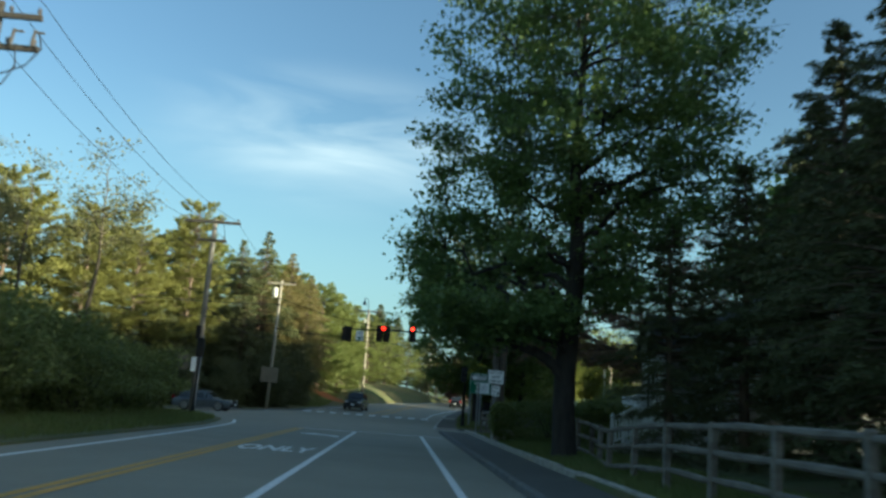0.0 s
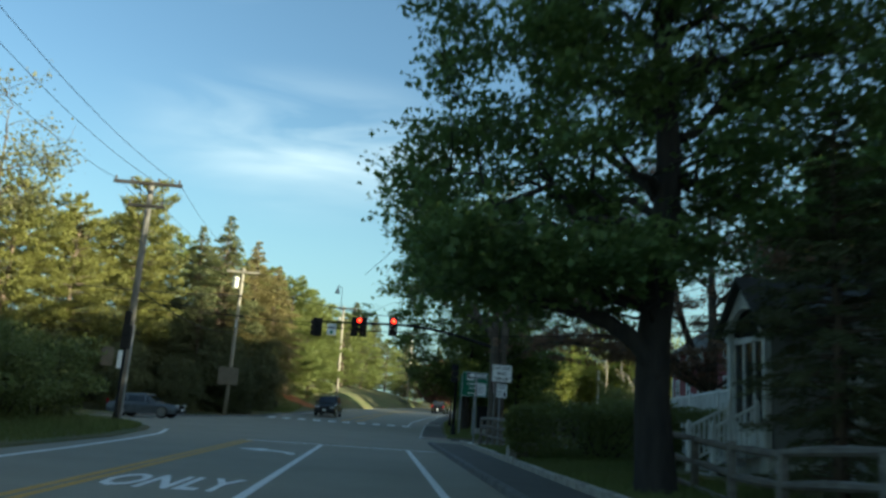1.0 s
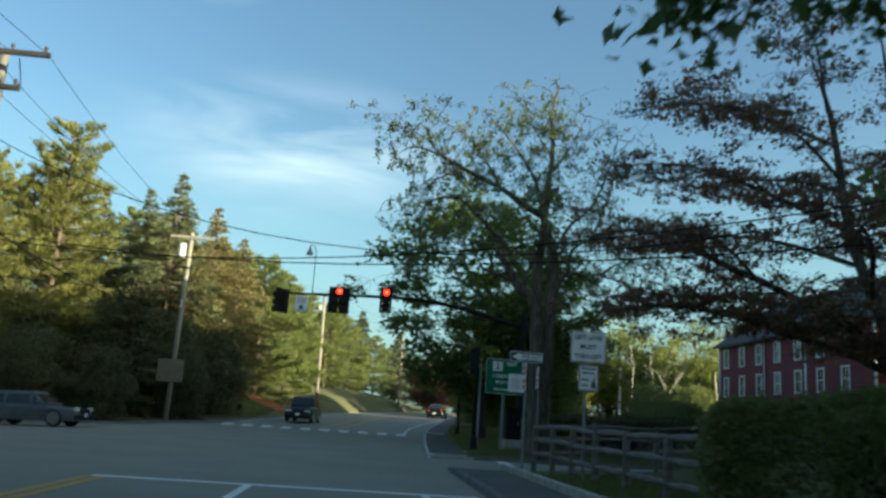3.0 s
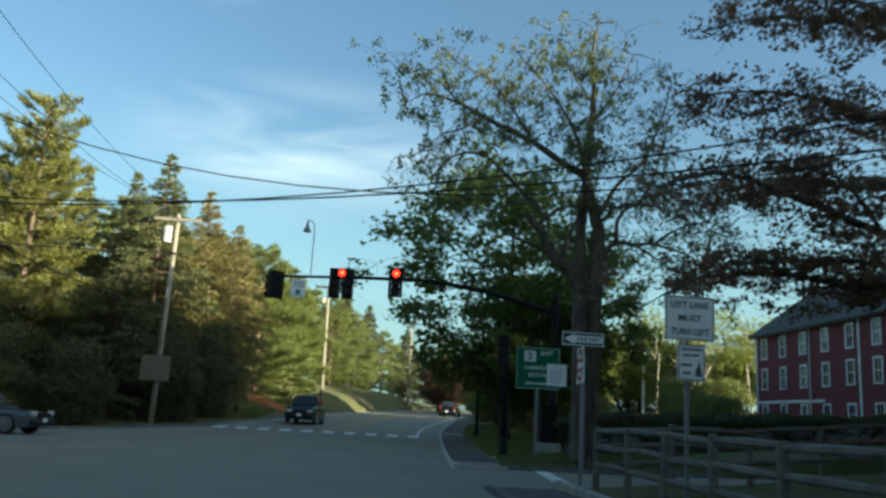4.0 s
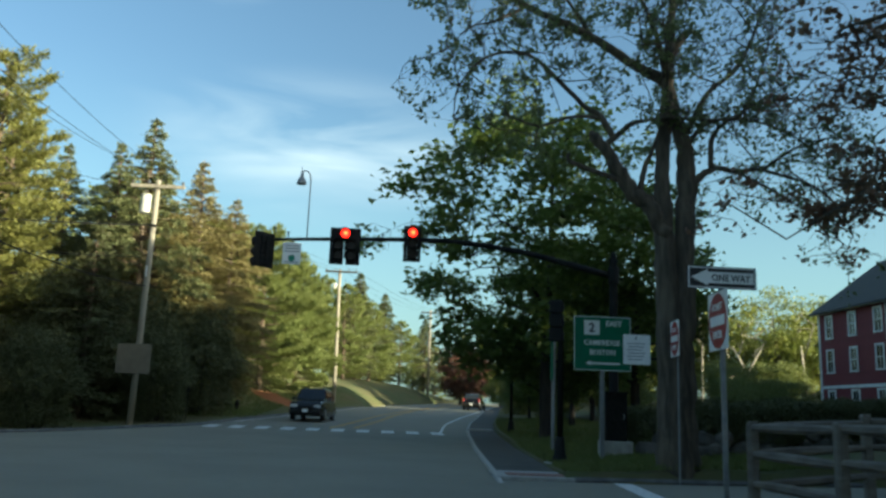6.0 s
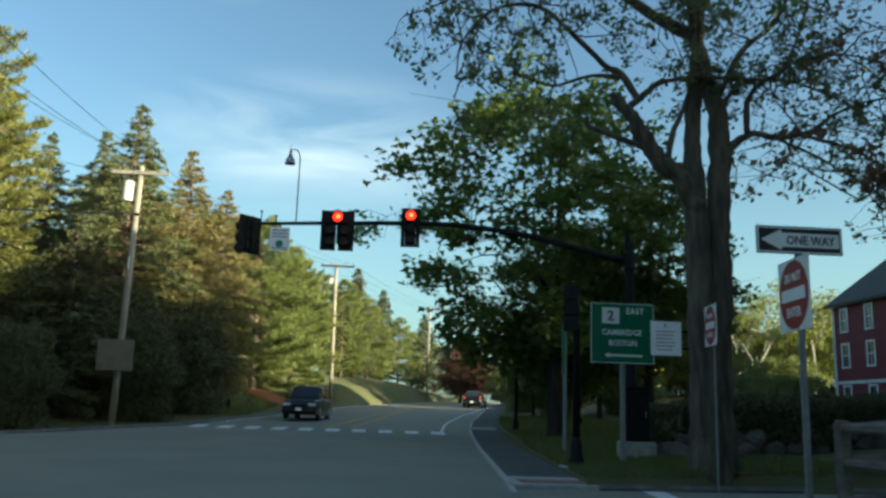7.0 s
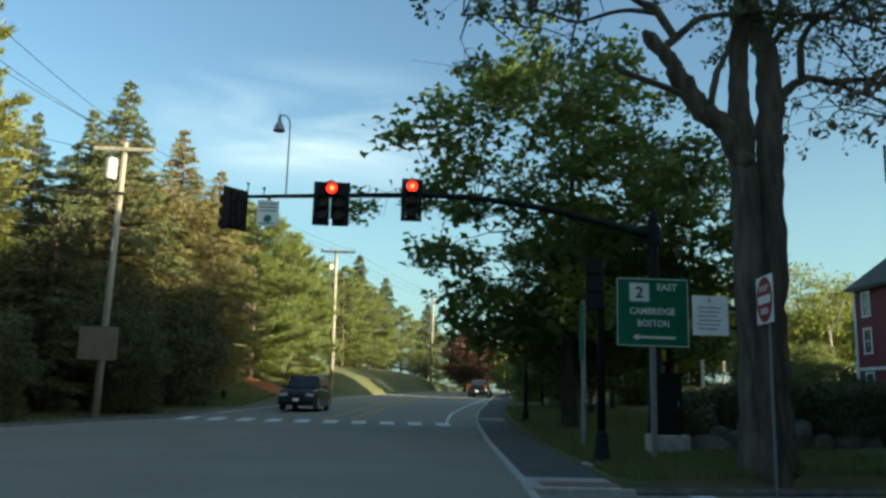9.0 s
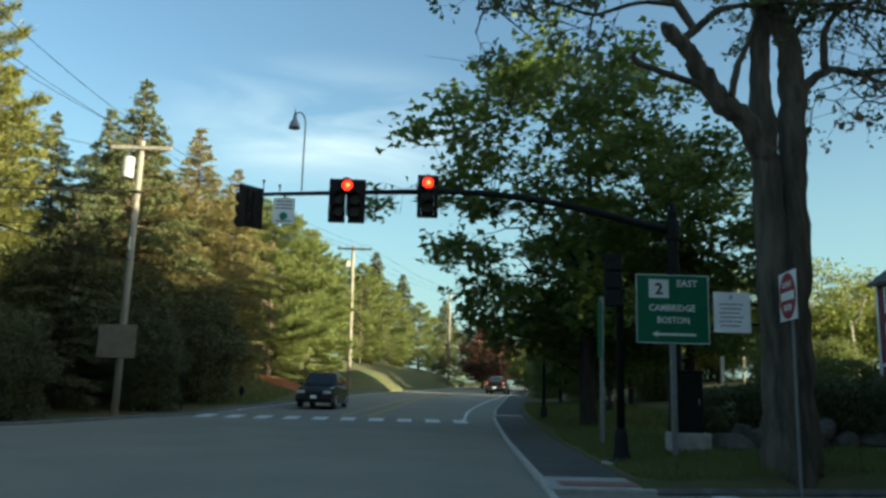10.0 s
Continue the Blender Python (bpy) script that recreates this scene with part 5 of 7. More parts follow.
yew = shrub("dark spreading yew hedge above the stone wall", 1.3, 2.4, 1.35, 26000, 0.12, NEEDLE_DARK, 115, "hedge", "hedge", 1.0, 12, 0.3)
put(yew, 10.0, 59.6, 78, 0.78, 0.3)
again(yew, 12.2, 60.0, 80, 0.74, 0.3)
again(yew, 16.4, 60.6, 84, 0.70, 0.2)
again(yew, 14.2, 60.3, 82, 0.72, 0.25)
again(yew, 18.5, 60.9, 85, 0.70, 0.05)
again(yew, 8.85, 60.4, 74, 0.78, 0.2)
again(yew, 23.0, 62.2, 85, 0.75, 0.0)


# lawn and verge grass
def blades(name, spots, label, seed, h=0.11):
    rng = np.random.default_rng(seed)
    pts = []
    for x0, x1, y0, y1, n in spots:
        x, y = rng.uniform(x0, x1, n), rng.uniform(y0, y1, n)
        o, p = x - kerb_x(y), left_x(y) - x
        east = (y > right_low(x) - 0.15) & (y < right_high(x) + 0.2)
        west = (y > left_low(x) - 0.2) & (y < left_high(x) + 0.2)
        ok = ((o > 1.62) & ~east) | ((p > 0.35) & ~west)
        pts.append(np.stack([x[ok], y[ok], land_z(x[ok], y[ok])], 1))
    p = np.vstack(pts)
    n = len(p)
    a = rng.uniform(0, 6.28, n)
    w = rng.uniform(0.010, 0.022, n)
    hh = h * rng.uniform(0.5, 1.5, n)
    v = np.empty((n, 3, 3))
    d = np.stack([np.cos(a), np.sin(a), np.zeros(n)], 1) * w[:, None]
    v[:, 0], v[:, 1] = p - d, p + d
    v[:, 2] = p + np.stack([rng.normal(size=n) * 0.05, rng.normal(size=n) * 0.05, hh], 1)
    me = fast_mesh(name, v.reshape(-1, 3), np.arange(n * 3).reshape(n, 3), BLADES)
    return tagged(new(name, me), label, "grass", kind="stuff")


blades("lawn_grass", [(3.8, 10, 52, 66, 42000), (4.5, 12, 66, 90, 22000), (3.7, 6.5, 4, 43.0, 33000)], "short patchy lawn grass", 7)
blades("verge_grass", [(-14, -7.9, 4, 46, 32000), (-16, -8, 84, 112, 24000)], "rough verge grass at the wood's edge", 8, 0.16)


# ---- signals, poles and signs ----
def disc(r, y, depth, n=18):
    return [(r * math.cos(2 * math.pi * i / n), r * math.sin(2 * math.pi * i / n)) for i in range(n)]


def signal_section(parent, x, z, lit, body_mat=BLACK_DULL):
    """One lamp housing, 0.34 m square, facing -y, with its lens and cut visor."""
    h = part("housing", Geo().box((x, 0.10, z), (0.33, 0.20, 0.335), None, 0.025), body_mat, parent)
    part("lens", Geo().prism(disc(0.145, 0, 0), 0.02, Matrix.Translation((x, -0.018, z))), RED_LIT if lit else DARK_LENS, h, "lit red lens" if lit else "unlit dark lens")
    if lit:
        part("lamp_core", Geo().prism(disc(0.055, 0, 0, 14), 0.006, Matrix.Translation((x + 0.01, -0.026, z + 0.01))), RED_CORE, h, "bright orange core of the lamp")
    g, n = Geo(), 14
    vs, fs = [], []
    for k in range(n + 1):
        a = radians(-55 + 290 * k / n)
        for r in (0.16, 0.168):
            for d in (-0.01, -0.25 if 20 < math.degrees(a) < 160 else -0.14):
                vs.append((x + r * math.cos(a), d, z + r * math.sin(a)))
    for k in range(n):
        a, b = 4 * k, 4 * k + 4
        fs += [(a, a + 1, b + 1, b), (a + 2, b + 2, b + 3, a + 3), (a + 1, a + 3, b + 3, b + 1)]
    part("visor", g.add(vs, fs), body_mat, h)
    return h


def bracket(parent, z0, z1, x=0.0):
    part("bracket", Geo().box((x, 0.25, (z0 + z1) / 2), (0.06, 0.06, z1 - z0), None, 0.01).box((x, 0.2, z0 + 0.1), (0.05, 0.14, 0.05)).box((x, 0.2, z1 - 0.1), (0.05, 0.14, 0.05)), BLACK, parent)


ARM = [(7.12, 5.86), (6.3, 6.06), (5.61, 6.24), (4.9, 6.42), (4.25, 6.58), (3.01, 6.78), (1.86, 6.91), (0.8, 6.93), (-0.45, 6.92), (-2.29, 6.88), (-4.25, 6.83)]


def arm_y(x):
    return 62.6 - 0.12 * x


mast = thing("signal_mast", "black steel signal mast with a long curved arm over the road", "signal mast")
MX, MY = 7.12, 61.75
zb = land_at(MX, MY)
part("pole", Geo().lathe([(0.30, zb - 0.1), (0.30, zb + 0.08), (0.25, zb + 0.16), (0.23, zb + 0.7), (0.16, zb + 0.85), (0.15, 3.5), (0.13, 6.30), (0.14, 6.35), (0.14, 6.42)], (MX, MY, 0), 16), BLACK, mast, smooth=True)
part("finial", Geo().lathe([(0.13, 6.42), (0.08, 6.50), (0.10, 6.56), (0.07, 6.64), (0.01, 6.68)], (MX, MY, 0), 12), BLACK, mast, smooth=True)
part("arm", Geo().tube([(x, arm_y(x), z) for x, z in ARM], [0.115, 0.11, 0.105, 0.10, 0.095, 0.09, 0.085, 0.08, 0.072, 0.062, 0.05], 12), BLACK, mast, smooth=True)
part("collar", Geo().lathe([(0.17, 5.61), (0.19, 5.66), (0.19, 6.11), (0.17, 6.16)], (MX, MY, 0), 12), BLACK, mast)
for x, h in ((-3.75, 0.16), (-4.22, 0.30), (0.95, 0.22), (-0.55, 0.17)):
    part("detector", Geo().tube([(x, arm_y(x), 6.84), (x, arm_y(x), 6.90 + h)], 0.018, 6).box((x, arm_y(x), 6.92 + h), (0.07, 0.10, 0.06), None, 0.01), BLACK, mast)
LX = -3.12
lum = thing("mast_lamp", "grey gooseneck lamp with a bell shade on the signal arm", "street lamp", pose(LX, arm_y(LX), 6.82))
part("post", Geo().tube([(0, 0, 0), (0, 0, 1.7), (0, 0, 2.15), (-0.03, 0, 2.30), (-0.11, 0, 2.42), (-0.22, 0, 2.45), (-0.30, 0, 2.38), (-0.31, 0, 2.30)], 0.021, 8), STEEL, lum, smooth=True)
part("shade", Geo().lathe([(0.045, 0.0), (0.06, -0.10), (0.075, -0.16), (0.13, -0.24), (0.165, -0.36), (0.17, -0.40), (0.15, -0.40), (0.12, -0.26), (0.03, -0.2)], (-0.31, 0, 2.36), 14), STEEL, lum, "bell-shaped grey shade", smooth=True)
part("finial", Geo().lathe([(0.02, 0), (0.035, 0.05), (0.012, 0.12), (0.004, 0.24)], (-0.31, 0, 2.36), 8), STEEL, lum)

# the five-lamp cluster
head = thing("traffic_signal", "black five-lamp traffic signal cluster with its red lamp lit", "traffic light", pose(-1.79, arm_y(-1.79) - 0.30, 6.61))
signal_section(head, 0, 0.42, True)
for sx_ in (-0.22, 0.22):
    for z in (0.03, -0.32):
        signal_section(head, sx_, z, False)
g = Geo().box((0, 0.12, 0.42), (1.02, 0.012, 0.42), None, 0.005)
for s in (-1, 1):
    g.box((s * 0.275, 0.12, -0.21), (0.47, 0.012, 0.84), None, 0.005)
part("backplate", g, BLACK_DULL, head, "square black backplate with a slot")
bracket(head, -0.4, 0.55)
# the three-lamp head
head3 = thing("traffic_signal", "black three-lamp traffic signal with its red lamp lit", "traffic light", pose(0.46, arm_y(0.46) - 0.30, 6.67))
for i, z in enumerate((0.44, 0.09, -0.26)):
    signal_section(head3, 0, z, i == 0)
g = Geo()
g.box((0, 0.12, 0.65), (0.58, 0.012, 0.08)).box((0, 0.12, -0.48), (0.58, 0.012, 0.10))
for s in (-1, 1):
    g.box((s * 0.23, 0.122, 0.085), (0.12, 0.012, 1.05))
part("backplate", g, BLACK_DULL, head3, "narrow black backplate")
bracket(head3, -0.4, 0.6)
# the head for the side street, seen from behind
head_s = thing("traffic_signal", "black three-lamp traffic signal turned to the side street, seen from behind", "traffic light", pose(-4.62, arm_y(-4.62) - 0.05, 6.39, 0, 0, -132))
for z in (0.40, 0.05, -0.30):
    signal_section(head_s, 0, z, False)
for z in (0.40, 0.05, -0.30):
    part("visor", Geo().tube([(0, -0.02, z), (0, -0.40, z - 0.02)], [0.165, 0.17], 12, cap=False), BLACK_DULL, head_s)
part("backplate", Geo().box((0, 0.12, 0.05), (0.86, 0.012, 1.20), None, 0.005), BLACK_DULL, head_s, "black backplate")
bracket(head_s, -0.4, 0.5)
# small sign hanging from the arm
hs = thing("arm_sign", "small white sign with a green dot hanging from the signal arm", "sign", pose(-3.58, arm_y(-3.58) - 0.12, 6.33))
part("panel", Geo().box((0, 0, 0), (0.61, 0.012, 0.74), None, 0.004), SIGN_WHITE, hs)
for z, w in ((0.27, (4, 4)), (0.17, (5,)), (0.07, (2, 5)), (-0.30, (4,))):
    g = Geo()
    bars(g, -0.24, 0.24, z, 0.045, -0.009, w)
    part("writing", g, SIGN_GREY, hs, "faint grey line of writing")
part("dot", Geo().prism(disc(0.115, 0, 0), 0.004, Matrix.Translation((0, -0.011, -0.16))), DOT_GREEN, hs, "green dot")
part("hanger", Geo().box((0, 0.03, 0.42), (0.05, 0.04, 0.16)), BLACK, hs)

# pedestal signal at the corner
ped = thing("pedestal_signal", "black pedestal traffic signal with a flared base on the lawn", "traffic light", pose(4.31, 56.5, land_at(4.31, 56.5) - 0.06))
part("footing", Geo().lathe([(0.40, 0.0), (0.40, 0.075), (0.38, 0.085), (0.2, 0.085)], (0, 0, 0), 12), CONCRETE, ped, "pale concrete footing")
part("base", Geo().lathe([(0.24, 0.0), (0.25, 0.05), (0.22, 0.12), (0.20, 0.16), (0.15, 0.28), (0.13, 0.60), (0.105, 0.72)], (0, 0, 0), 14), BLACK, ped, "flared black base", smooth=True)
part("pole", Geo().lathe([(0.085, 0.7), (0.075, 3.1), (0.09, 3.12), (0.09, 3.2)], (0, 0, 0), 12), BLACK, ped, smooth=True)
hd = pose(-0.12, 0, 3.65, 0, 0, 160)
g = Geo()
for z in (0.36, 0, -0.36):
    g.box((0, 0, z), (0.34, 0.24, 0.34), hd, 0.02)
    g.tube([hd @ Vector((0, -0.12, z)), hd @ Vector((0, -0.36, z + 0.02))], [0.16, 0.165], 10, cap=False)
part("head", g, BLACK_DULL, ped, "black signal head seen from the back")


# ---- sign posts ----
def post(parent, h, w=0.055, x=0.0, y=0.045):
    """A steel U-channel post."""
    g = Geo().box((x, y, h / 2), (w, 0.008, h)).box((x - w / 2, y + 0.012, h / 2), (0.008, 0.03, h)).box((x + w / 2, y + 0.012, h / 2), (0.008, 0.03, h))
    return part("post", g, STEEL, parent, "grey steel channel post")


def panel(parent, x0, x1, z0, z1, mat, edge=None, y=0.0, label="", name="panel"):
    p = part(name, Geo().box(((x0 + x1) / 2, y, (z0 + z1) / 2), (x1 - x0, 0.010, z1 - z0), None, 0.004), mat, parent, label)
    if edge:
        w, i = 0.016, 0.018
        g = Geo()
        for z in (z0 + i, z1 - i):
            g.box(((x0 + x1) / 2, y - 0.007, z), (x1 - x0 - 2 * i + w, 0.003, w))
        for x in (x0 + i, x1 - i):
            g.box((x, y - 0.007, (z0 + z1) / 2), (w, 0.003, z1 - z0 - 2 * i - w))
        part("border", g, edge, p)
    return p


# lane-use sign by the fence
zg = land_at(4.62, 40.85)
s = thing("lane_sign", "white lane-use sign with black lettering on a steel post", "sign", pose(4.60, 40.85, zg, 0, 0, 3))
post(s, 3.40 - zg)
p = panel(s, -0.37, 0.44, 2.735 - zg, 3.425 - zg, SIGN_WHITE, SIGN_BLACK)
for txt, z, w in (("LEFT LANE", 3.29, 0.62), ("MUST", 3.08, 0.37), ("TURN LEFT", 2.87, 0.62)):
    lettering("lettering", txt, SIGN_BLACK, p, w, 0.105, (0.035, -0.006, z - zg))
p = panel(s, -0.17, 0.28, 2.12 - zg, 2.68 - zg, SIGN_WHITE, SIGN_BLACK, name="lower_panel")
for x0, x1, z, w in ((-0.11, 0.22, 2.60, (3, 2, 4)), (-0.08, 0.18, 2.51, (2, 2)), (-0.11, 0.06, 2.36, (3,)), (-0.09, 0.04, 2.24, (2,))):
    g = Geo()
    bars(g, x0, x1, z - zg, 0.035, -0.008, w)
    part("writing", g, SIGN_INK, p, "faded line of writing")
g = Geo().prism([(0.11, 2.20 - zg), (0.23, 2.18 - zg), (0.21, 2.30 - zg), (0.18, 2.46 - zg), (0.16, 2.34 - zg), (0.13, 2.32 - zg)], 0.003, Matrix.Translation((0, -0.009, 0)))
part("emblem", g, SIGN_INK, p, "small dark emblem")

# one-way and no-entry signs at the side street
zg = 0.14
s = thing("one_way_sign", "black and white ONE WAY arrow sign on a steel post", "sign", pose(4.24, 45.82, zg))
post(s, 3.30 - zg)
p = panel(s, -0.47, 0.45, 3.02 - zg, 3.315 - zg, SIGN_BLACK, SIGN_WHITE, -0.01)
zc = 3.167 - zg
part("arrow", Geo().prism([(-0.42, zc), (-0.20, zc + 0.11), (-0.20, zc + 0.075), (0.41, zc + 0.075), (0.41, zc - 0.075), (-0.20, zc - 0.075), (-0.20, zc - 0.11)], 0.003, Matrix.Translation((0, -0.019, 0))), SIGN_WHITE, p, "white left-pointing arrow")
lettering("lettering", "ONE WAY", SIGN_BLACK, p, 0.52, 0.095, (0.11, -0.020, zc))


def no_entry(x, y, zg, turn, size, z1, label, tall):
    s = thing("no_entry_sign", label, "sign", pose(x, y, zg, 0, 0, turn))
    if tall:
        post(s, z1 - zg)
    p = panel(s, -size / 2, size / 2, z1 - zg - size, z1 - zg, SIGN_WHITE, None, 0.0)
    c = z1 - zg - size / 2
    part("red_disc", Geo().prism([(a * size / 0.305, b * size / 0.305) for a, b in disc(0.145, 0, 0, 28)], 0.003, Matrix.Translation((0, -0.009, c))), SIGN_RED, p, "red disc")
    part("white_bar", Geo().box((0, -0.012, c), (size * 0.76, 0.004, size * 0.17)), SIGN_WHITE, p, "white bar")
    lettering("lettering", "DO NOT", SIGN_WHITE, p, size * 0.52, size * 0.13, (0, -0.010, c + size * 0.24))
    lettering("lettering", "ENTER", SIGN_WHITE, p, size * 0.46, size * 0.13, (0, -0.010, c - size * 0.24))
    return s


no_entry(4.22, 45.95, 0.14, -94, 0.76, 3.00, "red and white DO NOT ENTER sign below the arrow sign", True)
no_entry(6.00, 52.72, land_at(6.00, 52.72), -96, 0.76, 3.40, "red and white DO NOT ENTER sign before the locust trunk", True)

# green route sign
zg = land_at(5.46, 56.7)
s = thing("route_sign", "green route sign with white place names and an arrow", "sign", pose(5.46, 56.7, zg))
for dx in (-0.0,):
    part("post", Geo().box((dx, 0.07, 1.75), (0.11, 0.09, 3.5), None, 0.01), STEEL, s, "grey steel post")
p = panel(s, -0.77, 0.75, 2.49 - zg, 3.91 - zg, SIGN_GREEN, SIGN_WHITE)
part("shield", Geo().box((-0.29, -0.009, 3.61 - zg), (0.41, 0.004, 0.38), None, 0.0), SIGN_WHITE, p, "white route square")
lettering("route_number", "2", SIGN_BLACK, p, 0.16, 0.24, (-0.29, -0.012, 3.61 - zg))
lettering("lettering", "EAST", SIGN_WHITE, p, 0.42, 0.145, (0.30, -0.006, 3.73 - zg))
lettering("lettering", "CAMBRIDGE", SIGN_WHITE, p, 0.95, 0.14, (-0.02, -0.006, 3.22 - zg))
lettering("lettering", "BOSTON", SIGN_WHITE, p, 0.66, 0.14, (0.0, -0.006, 2.97 - zg))
zc = 2.68 - zg
part("arrow", Geo().prism([(-0.45, zc), (-0.30, zc + 0.075), (-0.33, zc + 0.025), (0.46, zc + 0.025), (0.46, zc - 0.025), (-0.33, zc - 0.025), (-0.30, zc - 0.075)], 0.003, Matrix.Translation((0, -0.009, 0))), SIGN_WHITE, p, "white left arrow")
# white notice
zg = land_at(5.37, 53.4)
s = thing("notice_sign", "white notice board with small grey writing bracketed to the old trunk", "sign", pose(5.36, 53.4, zg))
part("bracket", Geo().box((0.36, 0.04, 2.95 - zg), (0.76, 0.03, 0.05), None, 0.006).box((0.36, 0.04, 2.62 - zg), (0.76, 0.03, 0.05), None, 0.006), BLACK, s, "dark steel bracket")
p = panel(s, -0.29, 0.32, 2.48 - zg, 3.14 - zg, SIGN_WHITE)
g = Geo()
g.prism([(-0.03, 3.03 - zg), (0.02, 3.03 - zg), (0.02, 3.09 - zg), (-0.01, 3.10 - zg)], 0.003, Matrix.Translation((0, -0.008, 0)))
for i, w in enumerate(((3, 4, 2), (2, 5), (4, 3, 3), (5, 2), (3, 3, 4), (2, 4))):
    bars(g, -0.20 + 0.02 * (i % 2), 0.20 - 0.03 * (i % 3), 2.94 - zg - 0.07 * i, 0.022, -0.007, w)
part("writing", g, SIGN_GREY, p, "grey lines too small to read")
# controller cabinet
zg = land_at(6.3, 58.1)
s = thing("controller_cabinet", "black signal controller cabinet on a pale concrete plinth", "cabinet", pose(6.14, 58.1, zg - 0.12))
part("plinth", Geo().box((0.03, 0, 0.27), (0.80, 0.66, 0.54), None, 0.02), CONCRETE, s, "pale concrete plinth")
b = part("body", Geo().box((0, 0, 1.18), (0.60, 0.50, 1.28), None, 0.02), BLACK, s)
part("door", Geo().box((0, -0.26, 1.17), (0.53, 0.02, 1.16), None, 0.008), BLACK, b)
part("handle", Geo().box((0.2, -0.285, 1.2), (0.03, 0.03, 0.14), None, 0.006), STEEL, b, "steel handle")
part("roof", Geo().box((0, 0, 1.84), (0.66, 0.56, 0.05), None, 0.015), BLACK, s)
# grey pole with a green street sign
zg = land_at(5.35, 61.8)
s = thing("street_sign", "narrow green street sign on a round grey pole", "sign", pose(5.17, 61.8, zg - 0.05))
part("post", Geo().tube([(0, 0, 0), (0, 0, 3.9)], 0.06, 10), STEEL, s, "round grey pole")
part("panel", Geo().box((-0.06, -0.03, 3.05), (0.05, 0.25, 1.5), None, 0.01), SIGN_GREEN, s, "green panel seen edge on")
# black lantern post
zg = land_at(5.75, 75.0)
s = thing("lamp_post", "black decorative lantern post beside the footway", "street lamp", pose(5.75, 75.0, zg - 0.05))
part("base", Geo().lathe([(0.22, 0), (0.22, 0.08), (0.16, 0.14), (0.14, 0.5), (0.09, 0.62)], (0, 0, 0), 12), BLACK, s, smooth=True)
part("post", Geo().lathe([(0.075, 0.6), (0.06, 2.9), (0.10, 2.95), (0.07, 3.05)], (0, 0, 0), 12), BLACK, s, smooth=True)
part("lantern", Geo().lathe([(0.07, 3.05), (0.16, 3.12), (0.19, 3.35), (0.15, 3.5)], (0, 0, 0), 8), GLASS_DARK, s, "unlit lantern glass", smooth=False)
part("cap", Geo().lathe([(0.21, 3.5), (0.20, 3.53), (0.09, 3.64), (0.03, 3.74), (0.01, 3.8)], (0, 0, 0), 8), BLACK, s)


# ---- utility poles and wires ----
def cross_arm(parent, z, half, pins, off=0.0, turn=0.0, wood=WOOD_GREY):
    r = pose(0, 0, 0, 0, 0, turn)
    a = part("cross_arm", Geo().box((off, -0.16, z), (2 * half, 0.11, 0.16), r, 0.01), wood, parent)
    for x in pins:
        c = r @ Vector((off + x, -0.16, z + 0.06))
        part("insulator", Geo().lathe([(0.03, 0), (0.03, 0.06), (0.06, 0.08), (0.045, 0.12), (0.065, 0.15), (0.03, 0.22)], c, 9), CERAMIC, a)
    return a


def pole(x, y, top, lean, r=0.15, label="", zb=None, wood=WOOD_POLE):
    zb = land_at(x, y) if zb is None else zb
    s = thing("utility_pole", label, "utility pole", pose(x, y, 0))
    part("shaft", Geo().tube([(0, 0, zb - 0.3), (lean[0] * 0.5, lean[1] * 0.5, (top + zb) / 2), (lean[0], lean[1], top)], [r, r * 0.92, r * 0.80], 12), wood, s, smooth=True)
    return s


P0 = pole(-11.8, 20.5, 11.3, (0, 0), 0.15, "weathered wooden utility pole with two cross arms", None, WOOD_GREY)
cross_arm(P0, 10.85, 1.25, (-1.1, -0.4, 0.4, 1.15))
cross_arm(P0, 9.95, 1.3, (0.45, 1.15))
for dx in (0.6, 1.15):
    part("cutout", Geo().tube([(dx, -0.3, 10.0), (dx + 0.08, -0.35, 10.42)], [0.05, 0.04], 8).box((dx + 0.2, -0.35, 10.35), (0.26, 0.05, 0.05)), CERAMIC, P0, "fuse cutout")
part("jumper", Geo().tube([(1.35, -0.35, 10.3), (1.45, -0.35, 9.9), (1.1, -0.35, 9.4), (0.5, -0.3, 9.15), (0.0, -0.2, 9.3)], 0.022, 6).tube([(0.75, -0.35, 10.0), (0.85, -0.35, 9.4), (0.6, -0.35, 8.85), (0.2, -0.3, 8.75), (0, -0.2, 9.0)], 0.022, 6), CABLE, P0)
P1 = pole(-11.75, 46.9, 11.35, (-0.15, 0.6), 0.17, "leaning wooden utility pole with two cross arms at the corner", None, WOOD_MID)
cross_arm(P1, 11.05, 1.6, (-1.5, -0.75, 0.5, 1.45), -0.10)
cross_arm(P1, 9.95, 0.85, (-0.75, 0.7), -0.05)
part("riser", Geo().tube([(0.17, -0.1, 0.1), (0.1, 0.25, 4.4)], 0.05, 8), STEEL, P1, "grey cable riser")
part("splice_box", Geo().box((-0.15, 0.0, 4.6), (0.26, 0.3, 0.75), None, 0.02), BLACK_DULL, P1)
for q in ([(-0.6, 0.35, 11.1), (-0.5, 0.3, 10.5), (-0.7, 0.3, 10.1)], [(0.4, 0.35, 11.1), (0.55, 0.3, 10.5), (0.6, 0.3, 10.1)]):
    part("jumper", Geo().tube(q, 0.018, 5), CABLE, P1)
P2 = pole(-12.0, 75.0, 11.85, (0.14, 0.0), 0.15, "pale wooden utility pole with a transformer can")
cross_arm(P2, 11.5, 1.3, (-1.2, -0.45, 1.2), 0.17, 0, WOOD_POLE)
